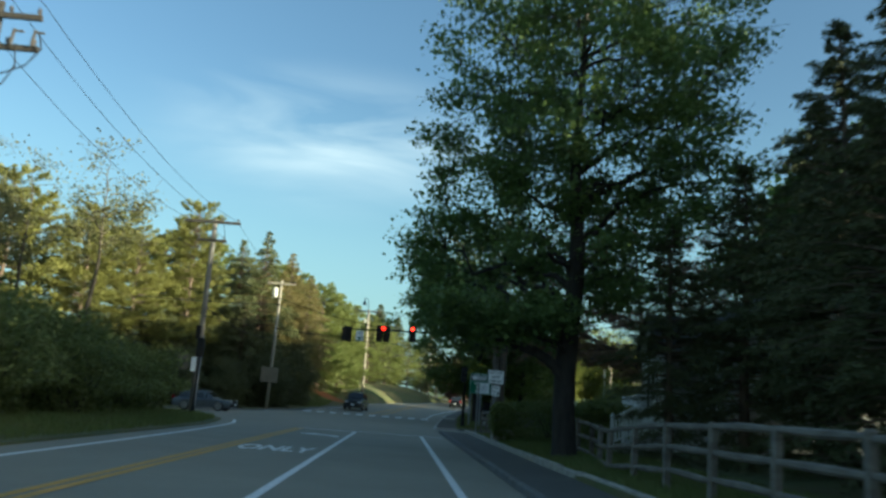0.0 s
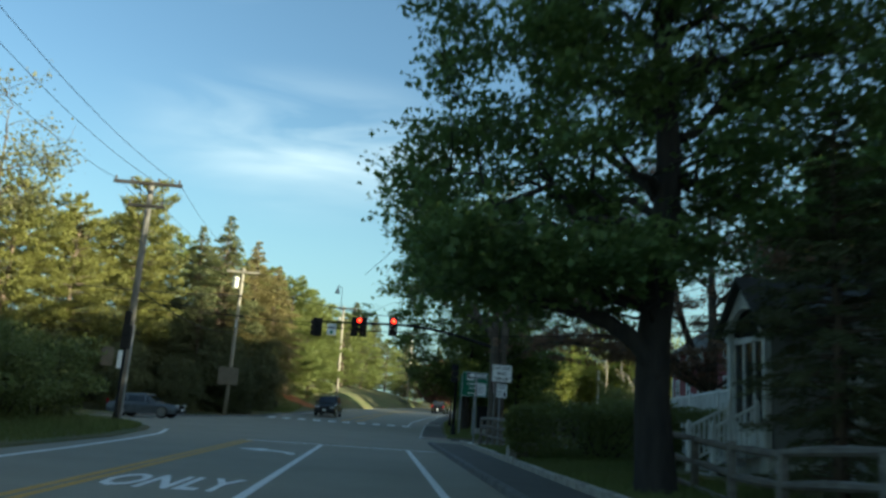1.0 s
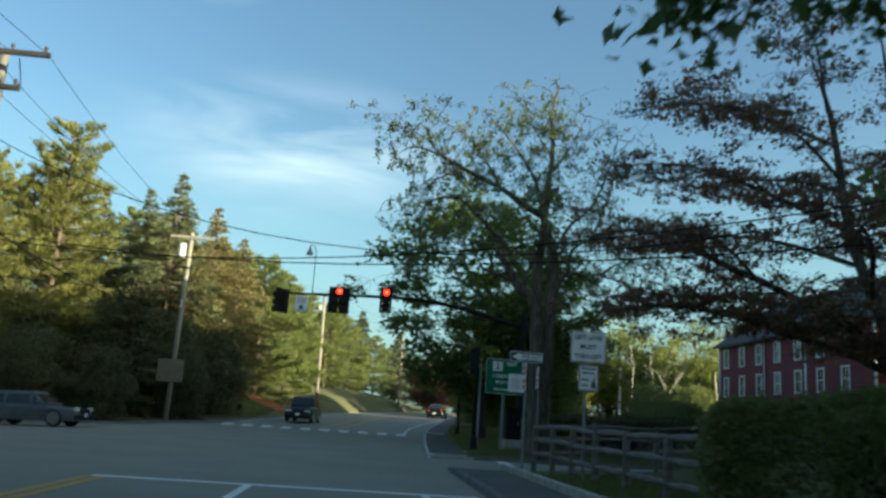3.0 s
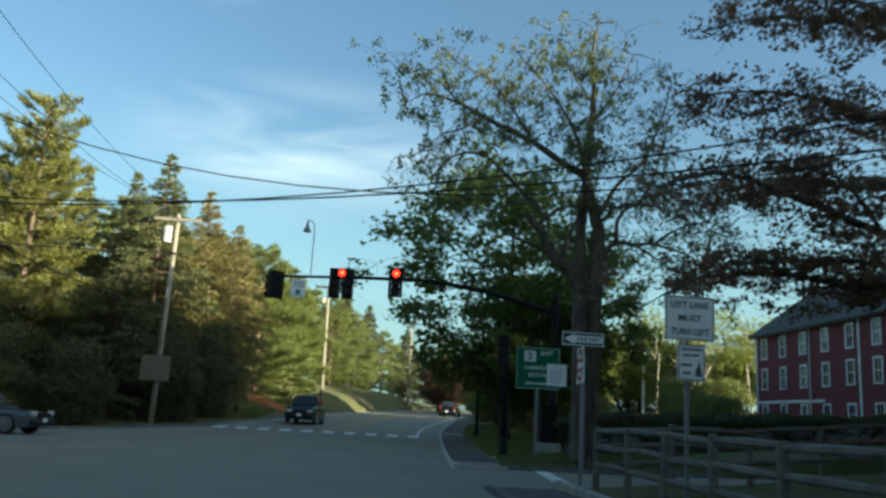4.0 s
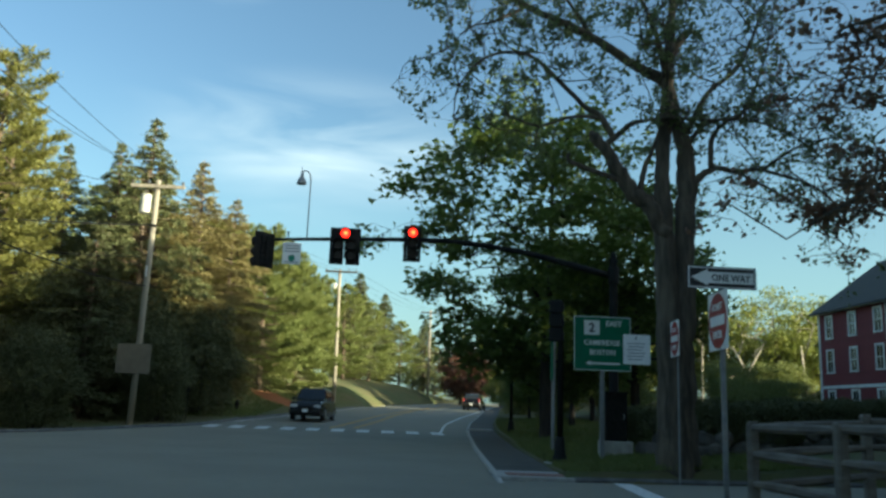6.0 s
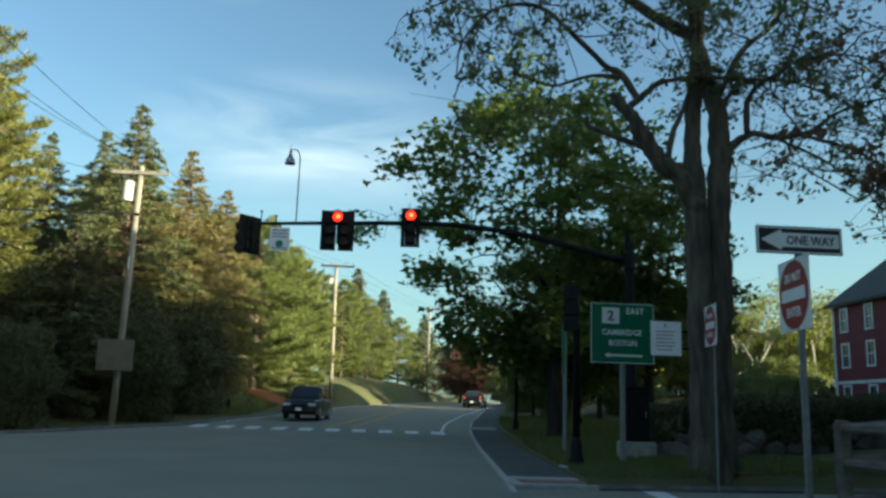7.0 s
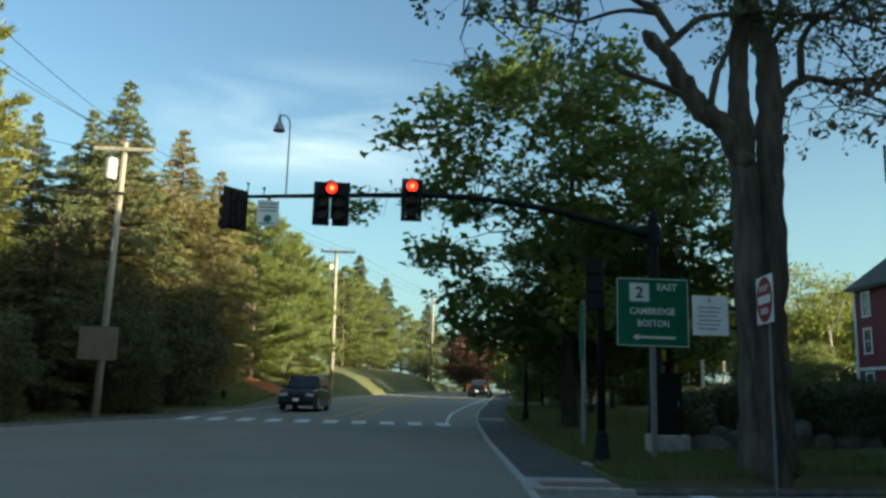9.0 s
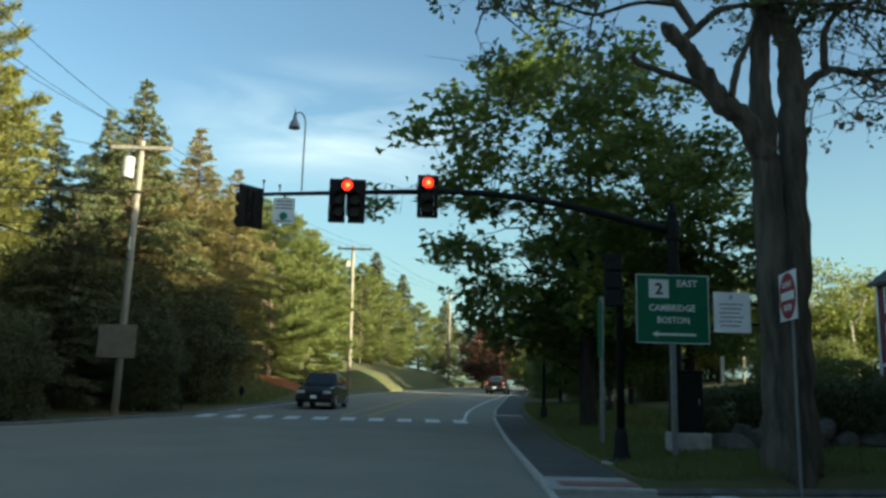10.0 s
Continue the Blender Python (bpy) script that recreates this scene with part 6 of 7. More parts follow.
part("transformer", Geo().lathe([(0.02, 0.0), (0.24, 0.02), (0.25, 0.06), (0.25, 0.86), (0.27, 0.88), (0.27, 0.92), (0.1, 0.98)], (-0.36, -0.05, 10.15), 16), CAN, P2, "pale grey transformer can", smooth=False)
part("bushing", Geo().lathe([(0.04, 0), (0.055, 0.05), (0.035, 0.1), (0.05, 0.14), (0.02, 0.24)], (-0.42, -0.05, 11.1), 8), CERAMIC, P2)
for z in (10.5, 10.9):
    part("pole_bracket", Geo().box((-0.08, 0, z), (0.3, 0.06, 0.06)), STEEL, P2)
part("splice_box", Geo().box((0.12, -0.1, 9.55), (0.3, 0.2, 0.12), None, 0.02), BLACK_DULL, P2)
part("pole_tag", Geo().box((0.06, -0.16, 7.3), (0.06, 0.02, 0.55)), WHITE_TRIM, P2, "white marker strip")
P3 = pole(-5.05, 109.5, 13.55, (-0.15, 0), 0.17, "tall pale utility pole lit by the sun")
cross_arm(P3, 13.3, 1.45, (-1.35, -0.6, 0.6, 1.35))
part("pole_sign", Geo().box((-0.5, -0.1, 12.0), (0.3, 0.25, 0.5), None, 0.03), CAN, P3)
P4 = pole(5.0, 150.0, 15.0, (0, 0), 0.17, "distant utility pole at the bend")
cross_arm(P4, 14.6, 1.4, (-1.2, -0.4, 0.4, 1.2))

s = thing("sign_back", "large blank sign panel seen from behind on the pole", "sign", pose(-11.97, 74.45, 3.14))
part("panel", Geo().box((0, 0, 0), (1.56, 0.02, 1.36), None, 0.006), ALU_BACK, s)
for z in (-0.45, 0.45):
    part("rail", Geo().box((0, 0.03, z), (1.5, 0.03, 0.06)).box((0, 0.2, z), (0.06, 0.36, 0.05)), STEEL, s)
s = thing("pole_notice", "pale sign panels strapped to the corner pole", "sign", pose(-12.05, 46.55, 2.85, 0, 0, 6))
part("panel", Geo().box((-0.40, 0, 0), (0.55, 0.012, 0.85), None, 0.004), ALU_BACK, s)
part("small_panel", Geo().box((0.18, -0.03, -0.1), (0.28, 0.012, 0.8), None, 0.004), SIGN_WHITE, s)
# thin black pedestal signal beside the corner pole
s = thing("pedestal_signal", "thin black pedestal signal beside the corner pole", "traffic light", pose(-10.95, 43.9, land_at(-10.95, 43.9) - 0.05))
part("pole", Geo().lathe([(0.16, 0), (0.16, 0.1), (0.08, 0.4), (0.06, 0.6), (0.055, 3.1)], (0, 0, 0), 10), BLACK, s, smooth=True)
part("head", Geo().box((0, 0, 3.55), (0.36, 0.3, 1.0), None, 0.03), BLACK_DULL, s)


def wire(name, a, b, sag, label, r=0.011, n=18):
    a, b = Vector(a), Vector(b)
    pts = [a.lerp(b, i / n) - Vector((0, 0, sag * 4 * (i / n) * (1 - i / n))) for i in range(n + 1)]
    return tagged(part(name, Geo().tube(pts, r, 5), CABLE), label, "wire", "overhead wires")


L = "black overhead wire strung between utility poles"
for k, dx in enumerate((-1.5, 0.3, 1.4)):
    wire("overhead_wire", (-11.6 + dx * 0.75, 20.3, 11.25), (-11.9 + dx, 47.2, 11.25), 0.75, L)
    wire("overhead_wire", (-11.6 + dx * 0.75, 20.3, 11.25), (-11.5 + dx, -14, 11.2), 0.6, L)
for dx, e in ((-1.5, (-11.8, 74.9, 12.0)), (-0.4, (-11.4, 74.85, 11.7)), (1.4, (-10.65, 74.85, 11.65))):
    wire("overhead_wire", (-11.9 + dx, 47.2, 11.25), e, 0.80, L)
for dx, e in ((-1.35, (-11.8, 74.95, 12.0)), (1.35, (-10.65, 74.9, 11.65)), (0.0, (-11.86, 75.1, 11.6))):
    wire("overhead_wire", e, (-5.05 + dx, 109.3, 13.5), 0.5, L)
    wire("overhead_wire", (-5.05 + dx, 109.3, 13.5), (5.0 + dx, 150, 14.8), 0.5, L)
wire("overhead_wire", (-12.2, 75.0, 11.3), (-33.0, 69.5, 15.6), 0.5, L)
wire("overhead_cable", (-11.9, 75, 9.6), (-34.0, 68.0, 9.4), 0.5, "thick black cable strung from the pole into the wood", 0.035)
wire("overhead_cable", (-12.0, 75, 8.0), (-36.0, 66.0, 8.6), 0.6, "thin black cable strung from the pole into the wood", 0.02)
wire("overhead_cable", (-11.95, 47.2, 6.2), (-11.9, 74.9, 6.6), 0.6, "black telephone cable strung between poles", 0.025)
# wires across the crossing
X = "black wire spanning the crossing"
wire("span_wire", (-11.8, 47.2, 8.62), (14.0, 36.9, 7.6), 3.0, X, 0.013)
wire("span_wire", (-11.8, 47.1, 5.58), (10.1, 33.8, 5.58), 1.02, X, 0.013)
wire("span_wire", (-11.8, 47.3, 5.83), (10.1, 31.6, 4.38), 0.88, X, 0.013)


# ---- fence, granite edging and stone wall ----
def fence(pts, label, h=1.22, cap=None):
    """A split-rail fence: every post and rail a piece of it."""
    s = thing("rail_fence", label, "fence")
    rng = np.random.default_rng(int(pts[0][1] * 10) % 997)
    tops = []
    for i, (x, y, *dz) in enumerate(pts):
        z = land_at(x, y) + (dz[0] if dz else float(corner_drop(y)))
        hh = h * rng.uniform(0.96, 1.04)
        g = Geo().box((0, 0, 0), (0.125, 0.115, hh + 0.3), pose(x, y, z + hh / 2 - 0.15, rng.normal() * 1.2, rng.normal() * 1.2, rng.uniform(-10, 10)), 0.02)
        part("post", g, WOOD_FENCE, s)
        tops.append((x, y, z))
    for (xa, ya, za), (xb, yb, zb) in zip(tops[:-1], tops[1:]):
        for k in (0.28, 0.62, 0.94):
            a, b = Vector((xa, ya, za + h * k + rng.normal() * 0.015)), Vector((xb, yb, zb + h * k + rng.normal() * 0.015))
            m = a.lerp(b, 0.5) + Vector((rng.normal() * 0.01, 0, rng.normal() * 0.012))
            part("rail", Geo().tube([a, a.lerp(m, 0.5), m, m.lerp(b, 0.5), b], [0.042, 0.058, 0.062, 0.056, 0.040], 7), WOOD_FENCE, s)
    return s


fence([(4.62, 33.9), (4.62, 35.95), (4.62, 38.0), (4.62, 40.0), (4.62, 41.9), (4.62, 43.85), (4.56, 45.8)], "weathered grey split-rail fence along the footway", 1.07)
fence([(4.56, 45.8), (6.4, 46.4), (8.4, 46.95), (10.4, 47.5), (12.5, 48.1), (14.6, 48.8)], "weathered grey split-rail fence along the side street", 1.07)
fence([(4.85, -2.8), (4.85, -0.7), (4.83, 1.4), (4.8, 3.5), (4.78, 5.6), (4.75, 7.7), (4.72, 9.8), (4.7, 11.9), (4.68, 14.0), (4.7, 16.1, -0.10), (4.75, 18.3, -0.25), (5.05, 20.4, -0.3), (5.35, 22.6, -0.25), (5.45, 24.8, -0.15)], "weathered grey split-rail fence beside the maple", 1.18)
g = Geo().box((0, 0, 0.42), (0.30, 0.28, 1.30), None, 0.035)
s = thing("granite_post", "rough square granite post at the end of the hedge", "post", pose(3.70, 31.9, 0.12, 0, 1, 8))
part("shaft", g, GRANITE, s)
part("shoulder_stone", Geo().box((0.45, 0.05, 0.25), (0.55, 0.4, 0.8), pose(0, 0, 0, 0, 4, 6), 0.1), GRANITE, s, "rough stone block beside the post")

edging = thing("granite_edging", "row of pale granite edging stones behind the footway", "kerb", kind="structure")
stone_mesh = [Geo().box((0, 0, 0), (0.15, 1.74 + 0.03 * k, 0.30), pose(0, 0, 0, 0, 0, 0), 0.02).mesh("edging_stone", GRANITE) for k in range(3)]
for i in range(24):
    y = 3.2 + 1.79 * i
    x = 3.64 + 0.30 * max(0, (20 - y)) / 16
    part("edging_stone", stone_mesh[i % 3], GRANITE, edging, m=pose(x + random.uniform(-0.015, 0.015), y, 0.13 + random.uniform(-0.015, 0.02), 0, random.uniform(-3, 3), 1.0 * (y < 20)))

wall = thing("boulder_wall", "low dry wall of rounded field stones below the yew", "wall", kind="structure")
rng = np.random.default_rng(77)
stones = []
for k in range(6):
    # a lump cut flat on many sides, so that it has faces and edges
    cuts = [(Vector(rng.normal(size=3)).normalized(), rng.uniform(0.62, 0.86)) for _ in range(11)]
    vs, fs = [], []
    for i in range(9):
        ph = math.pi * (i + 0.5) / 9
        for j in range(12):
            a = 2 * math.pi * j / 12
            d = Vector((math.sin(ph) * math.cos(a), math.sin(ph) * math.sin(a), math.cos(ph)))
            r = min([1.0] + [c / max(0.05, d.dot(n_)) for n_, c in cuts if d.dot(n_) > 0.05])
            vs.append(tuple(Vector((d.x * 0.62, d.y * 0.42, d.z * 0.46)) * r))
    for i in range(8):
        for j in range(12):
            a, b = i * 12 + j, i * 12 + (j + 1) % 12
            fs.append((a, a + 12, b + 12, b))
    fs += [tuple(range(12)), tuple(range(107, 95, -1))]
    stones.append(Geo().add(vs, fs).mesh("stone", STONE))
for i in range(22):
    x = 7.2 + 0.66 * i + rng.normal() * 0.08
    for lay in range(2):
        y = 58.4 + 0.12 * (x - 7.2) + rng.normal() * 0.06 + 0.16 * lay
        sc = rng.uniform(0.55, 0.95) * (1.0 if lay == 0 else 0.8)
        part("stone", stones[int(rng.integers(0, 6))], STONE, wall,
             m=pose(x + 0.34 * lay, y, land_at(x, y) + 0.10 + 0.34 * lay, rng.normal() * 10, rng.normal() * 10, rng.normal() * 25 + 14) @ Matrix.Diagonal((sc, sc, sc, 1)))


# ---- houses ----
def sash(parent, c, w, h, m, name="window", panes=2):
    """A window facing -y in its own frame: trim, sashes and glass."""
    m = m @ Matrix.Translation(c)
    wdw = part(name, Geo().box((0, -0.03, h / 2 + 0.06), (w + 0.24, 0.06, 0.12), m).box((0, -0.04, -h / 2 - 0.05), (w + 0.28, 0.09, 0.10), m)
               .box((-w / 2 - 0.06, -0.03, 0), (0.12, 0.06, h), m).box((w / 2 + 0.06, -0.03, 0), (0.12, 0.06, h), m), WHITE_TRIM, parent, "white window trim")
    part("sash", Geo().box((0, -0.012, 0), (w, 0.03, 0.06), m).box((0, -0.01, h * 0.25), (0.03, 0.02, h * 0.5), m).box((0, -0.01, -h * 0.25), (0.03, 0.02, h * 0.5), m), WHITE_TRIM, wdw)
    part("pane", Geo().box((0, 0.0, 0), (w, 0.012, h), m), GLASS_DARK, wdw, "dark reflecting glass")
    return wdw


def clapboards(parent, w, h, m, mat, step=0.16, holes=()):
    """Boards one above the other on a wall facing -y, each its own piece."""
    n = int(h / step)
    g0 = Geo().add([(0, 0.0, 0), (w, 0.0, 0), (w, -0.022, 0), (0, -0.022, 0), (0, 0.0, step), (w, 0.0, step), (w, -0.006, step), (0, -0.006, step)],
                   [(3, 2, 6, 7), (0, 1, 2, 3), (4, 7, 6, 5), (0, 3, 7, 4), (1, 5, 6, 2)])
    me = g0.mesh("clapboard", mat)
    for i in range(n):
        part("clapboard", me, mat, parent, m=m @ Matrix.Translation((0, 0, i * step)))


# red house: long side to the west at x = 30.3, from y = 70 to 92
RX, RY0, RY1, RZ, REAVE = 30.3, 70.0, 92.0, 2.0, 9.35
red = thing("red_house", "three-storey barn red clapboard house with white windows and grey roof", "house")
face = Matrix.Translation((RX, RY1, 0)) @ pose(0, 0, 0, 0, 0, -90)   # local x runs towards -y, local -y points west
body = Geo().box((RX + 5.0, (RY0 + RY1) / 2, (RZ + REAVE) / 2 - 0.3), (9.9, RY1 - RY0 - 0.1, REAVE - RZ + 0.6))
rw = part("wall", body, RED_CLAP, red)
clapboards(rw, RY1 - RY0, REAVE - RZ, face @ Matrix.Translation((0, -0.055, RZ)), RED_CLAP, 0.20)
gable_m = Matrix.Translation((RX, RY0, 0))
clapboards(rw, 10.0, REAVE - RZ, gable_m @ Matrix.Translation((0, -0.01, RZ)), RED_CLAP, 0.20)
part("gable", Geo().prism([(0, REAVE), (10, REAVE), (5, REAVE + 3.7)], RY1 - RY0 - 0.2, Matrix.Translation((RX, RY0 + 0.1, 0))), RED_CLAP, red)
for s_, nm in ((1, "roof"), (-1, "roof")):
    a = Vector((RX - 0.55, 0, REAVE - 0.30)) if s_ == 1 else Vector((RX + 10.55, 0, REAVE - 0.30))
    r_ = Vector((RX + 5, 0, REAVE + 3.85))
    sl = part("roof", Geo().add([(a.x, RY0 - 0.5, a.z), (a.x, RY1 + 0.5, a.z), (r_.x, RY1 + 0.5, r_.z), (r_.x, RY0 - 0.5, r_.z),
                                 (a.x, RY0 - 0.5, a.z - 0.14), (a.x, RY1 + 0.5, a.z - 0.14), (r_.x, RY1 + 0.5, r_.z - 0.14), (r_.x, RY0 - 0.5, r_.z - 0.14)],
                                [(0, 1, 2, 3), (4, 7, 6, 5), (0, 4, 5, 1), (3, 2, 6, 7), (0, 3, 7, 4), (1, 5, 6, 2)]), ROOF, red, "grey shingled roof slope")
part("eave_board", Geo().box((RX - 0.38, (RY0 + RY1) / 2, REAVE - 0.36), (0.06, RY1 - RY0 + 0.8, 0.22)), WHITE_TRIM, red, "white eave board")
part("belt_board", Geo().box((RX - 0.10, 87.0, 3.85), (0.08, 9.6, 0.20)), WHITE_TRIM, red, "white belt board")
for y in (RY1 + 0.02, 78.0, RY0 + 0.02):
    part("corner_board", Geo().box((RX - 0.09, y, (RZ + REAVE) / 2), (0.08, 0.22, REAVE - RZ)), WHITE_TRIM, red, "white corner board")
part("downspout", Geo().tube([(RX - 0.16, 83.9, REAVE - 0.4), (RX - 0.16, 83.9, RZ + 0.3)], 0.05, 8), WHITE_TRIM, red, "white downspout")
for k in range(7):
    for z, h in ((7.95, 1.45), (5.6, 1.45), (2.95, 1.2)):
        sash(red, (1.3 + 2.92 * k, -0.075, z), 0.72, h, face)
for k in range(3):
    for z in (7.9, 5.6, 3.0):
        sash(red, (1.8 + 3.1 * k, -0.03, z), 0.8, 1.4, gable_m)

# grey house with a small gabled entrance, beside the maple
HX, HY0, HY1, HZ, HE = 9.9, 24.6, 29.6, 0.5, 4.3
grey = thing("grey_house", "grey clapboard house with a white gabled entrance porch", "house")
gw = part("wall", Geo().box((HX + 4.0, (HY0 + HY1) / 2, (HZ + HE) / 2 - 0.2), (7.95, HY1 - HY0, HE - HZ + 0.4)), GREY_CLAP, grey)
gface = Matrix.Translation((HX, HY1, 0)) @ pose(0, 0, 0, 0, 0, -90)
clapboards(gw, HY1 - HY0, HE - HZ, gface @ Matrix.Translation((0, -0.03, HZ)), GREY_CLAP, 0.15)
for s_ in (1, -1):
    x0 = HX - 0.5 if s_ == 1 else HX + 8.5
    part("roof", Geo().add([(x0, HY0 - 0.4, HE - 0.05), (x0, HY1 + 0.4, HE - 0.05), (HX + 4, HY1 + 0.4, HE + 2.6), (HX + 4, HY0 - 0.4, HE + 2.6),
                            (x0, HY0 - 0.4, HE - 0.2), (x0, HY1 + 0.4, HE - 0.2), (HX + 4, HY1 + 0.4, HE + 2.45), (HX + 4, HY0 - 0.4, HE + 2.45)],
                           [(0, 1, 2, 3), (4, 7, 6, 5), (0, 4, 5, 1), (3, 2, 6, 7), (0, 3, 7, 4), (1, 5, 6, 2)]), ROOF, grey, "dark shingled roof slope")
part("gable", Geo().prism([(0, HE - 0.1), (8, HE - 0.1), (4, HE + 2.45)], HY1 - HY0 - 0.1, Matrix.Translation((HX, HY0 + 0.05, 0))), GREY_CLAP, grey)
part("corner_board", Geo().box((HX - 0.05, HY1 - 0.02, (HZ + HE) / 2), (0.1, 0.16, HE - HZ)), WHITE_TRIM, grey, "white corner board")
sash(grey, (4.25, -0.06, 2.6), 0.7, 1.5, gface)
porch = thing("entrance_porch", "small white gabled entrance porch with an arched soffit and steps", "porch", pose(0, 0, 0.22))
PX, PY0, PY1 = 8.35, 26.25, 28.3
part("deck", Geo().box(((PX + HX) / 2, (PY0 + PY1) / 2, 0.78), (HX - PX, PY1 - PY0, 0.16), None, 0.01), GREY_CLAP, porch, "grey board deck")
part("skirt", Geo().box(((PX + HX) / 2 + 0.05, (PY0 + PY1) / 2, 0.45), (HX - PX - 0.1, PY1 - PY0 - 0.1, 0.55)), WHITE_TRIM, porch)
for y in (PY0 + 0.1, PY1 - 0.1):
    c = part("column", Geo().box((PX + 0.12, y, 2.15), (0.16, 0.16, 2.6), None, 0.01), WHITE_TRIM, porch, "white square column")
    part("capital", Geo().box((PX + 0.12, y, 3.42), (0.24, 0.24, 0.12), None, 0.01), WHITE_TRIM, c)
am = Matrix.Translation((PX, PY1, 0)) @ pose(0, 0, 0, 0, 0, -90)
W = PY1 - PY0
arch = [(-0.15, 3.48), (0.22, 3.48)] + [(W / 2 - (W / 2 - 0.22) * math.cos(math.pi * i / 12), 3.48 + 0.62 * math.sin(math.pi * i / 12)) for i in range(1, 12)] + [(W - 0.22, 3.48), (W + 0.15, 3.48), (W + 0.15, 3.62), (W / 2, 4.75), (-0.15, 3.62)]
part("gable_front", Geo().prism(arch, 0.12, am), WHITE_TRIM, porch, "white gable board with an arch")
for s_ in (0, 1):
    y0 = PY1 + 0.28 if s_ == 0 else PY0 - 0.28
    ym = (PY0 + PY1) / 2
    part("roof", Geo().add([(PX - 0.2, y0, 3.55), (HX + 1.6, y0, 3.55), (HX + 1.6, ym, 4.88), (PX - 0.2, ym, 4.88), (PX - 0.2, y0, 3.45), (HX + 1.6, y0, 3.45), (HX + 1.6, ym, 4.78), (PX - 0.2, ym, 4.78)],
                           [(0, 1, 2, 3), (4, 7, 6, 5), (0, 4, 5, 1), (3, 2, 6, 7), (0, 3, 7, 4), (1, 5, 6, 2)]), ROOF, porch, "dark shingles")
# the porch is closed in: a glazed front between the columns and boarded sides
gz = part("glazed_front", Geo().box((W / 2, 0.16, 1.12), (W - 0.36, 0.06, 0.62), am), WHITE_TRIM, porch, "white panelled front below the glazing")
part("head_rail", Geo().box((W / 2, 0.16, 3.36), (W - 0.36, 0.06, 0.14), am), WHITE_TRIM, gz)
for i in range(4):
    part("mullion", Geo().box((0.22 + (W - 0.44) * i / 3, 0.16, 2.36), (0.085, 0.07, 1.88), am), WHITE_TRIM, gz)
for i in range(3):
    part("pane", Geo().box((0.22 + (W - 0.44) * (i + 0.5) / 3, 0.17, 2.36), ((W - 0.44) / 3 - 0.08, 0.012, 1.86), am), GLASS_DARK, gz, "dark window pane")
for y in (PY0 + 0.1, PY1 - 0.1):
    part("side_wall", Geo().box(((PX + HX) / 2 + 0.12, y, 2.12), (HX - PX - 0.28, 0.06, 2.6)), GREY_CLAP, porch, "grey boarded side")
# flat black panel stands in for the shade inside the arch
part("arch_shade", Geo().box((W / 2, 0.18, 3.82), (W - 0.5, 0.04, 0.66), am), BLACK_DULL, porch, "black panel for the shade under the arch")
dm = Matrix.Translation((HX - 0.06, PY1, 0)) @ pose(0, 0, 0, 0, 0, -90)
d_ = part("door", Geo().box((W / 2, 0, 1.9), (0.92, 0.05, 2.05), dm, 0.01), WHITE_TRIM, porch, "white panelled door with glass")
part("pane", Geo().box((W / 2, -0.03, 2.2), (0.62, 0.012, 1.2), dm), GLASS_DARK, d_)
for x in (W / 2 - 0.68, W / 2 + 0.68):
    sl = part("sidelight", Geo().box((x - 0.17, 0, 1.9), (0.07, 0.05, 2.05), dm).box((x + 0.17, 0, 1.9), (0.07, 0.05, 2.05), dm).box((x, 0, 2.9), (0.41, 0.05, 0.08), dm).box((x, 0, 1.0), (0.41, 0.05, 0.3), dm), WHITE_TRIM, porch, "white sidelight frame")
    part("pane", Geo().box((x, 0.005, 1.95), (0.28, 0.012, 1.8), dm), GLASS_DARK, sl)
for i in range(4):
    part("step", Geo().box((PX - 0.15 - 0.28 * i, (PY0 + PY1) / 2, 0.66 - 0.17 * i), (0.30, 1.5, 0.10), None, 0.01), GREY_CLAP, porch)


def railing(name, a, b, label, gap=0.13, h=0.95, cat="railing"):
    """A white railing: posts, two rails and every baluster."""
    s = thing(name, label, cat)
    a, b = Vector(a), Vector(b)
    d = (b - a)
    n = max(2, int(d.length / gap))
    up = Vector((0, 0, 1))
    for q in (a, b):
        part("post", Geo().box((q.x, q.y, q.z + h / 2), (0.11, 0.11, h + 0.15), None, 0.01).lathe([(0.07, 0), (0.05, 0.05), (0.01, 0.10)], (q.x, q.y, q.z + h + 0.07), 6), WHITE_TRIM, s)
    part("top_rail", Geo().tube([a + up * h, b + up * h], 0.045, 6), WHITE_TRIM, s)
    part("bottom_rail", Geo().tube([a + up * 0.12, b + up * 0.12], 0.035, 6), WHITE_TRIM, s)
    for i in range(1, n):
        q = a + d * (i / n)
        part("baluster", Geo().box((q.x, q.y, q.z + h / 2 + 0.06), (0.045, 0.045, h - 0.12)), WHITE_TRIM, s)
    return s


ramp_rail = railing("ramp_railing", (10.45, 31.35, 1.58), (10.6, 38.7, 1.30), "white picket railing of the entrance ramp", 0.10, 1.15)
for k in (1, 2):
    y = 31.35 + 2.45 * k
    part("post", Geo().box((10.45 + 0.05 * k, y, 1.58 - 0.093 * k + 0.575), (0.13, 0.13, 1.34), None, 0.01), WHITE_TRIM, ramp_rail)
entrance_ramp = thing("entrance_ramp", "sloping white boarded ramp up to the house entrance", "ramp")
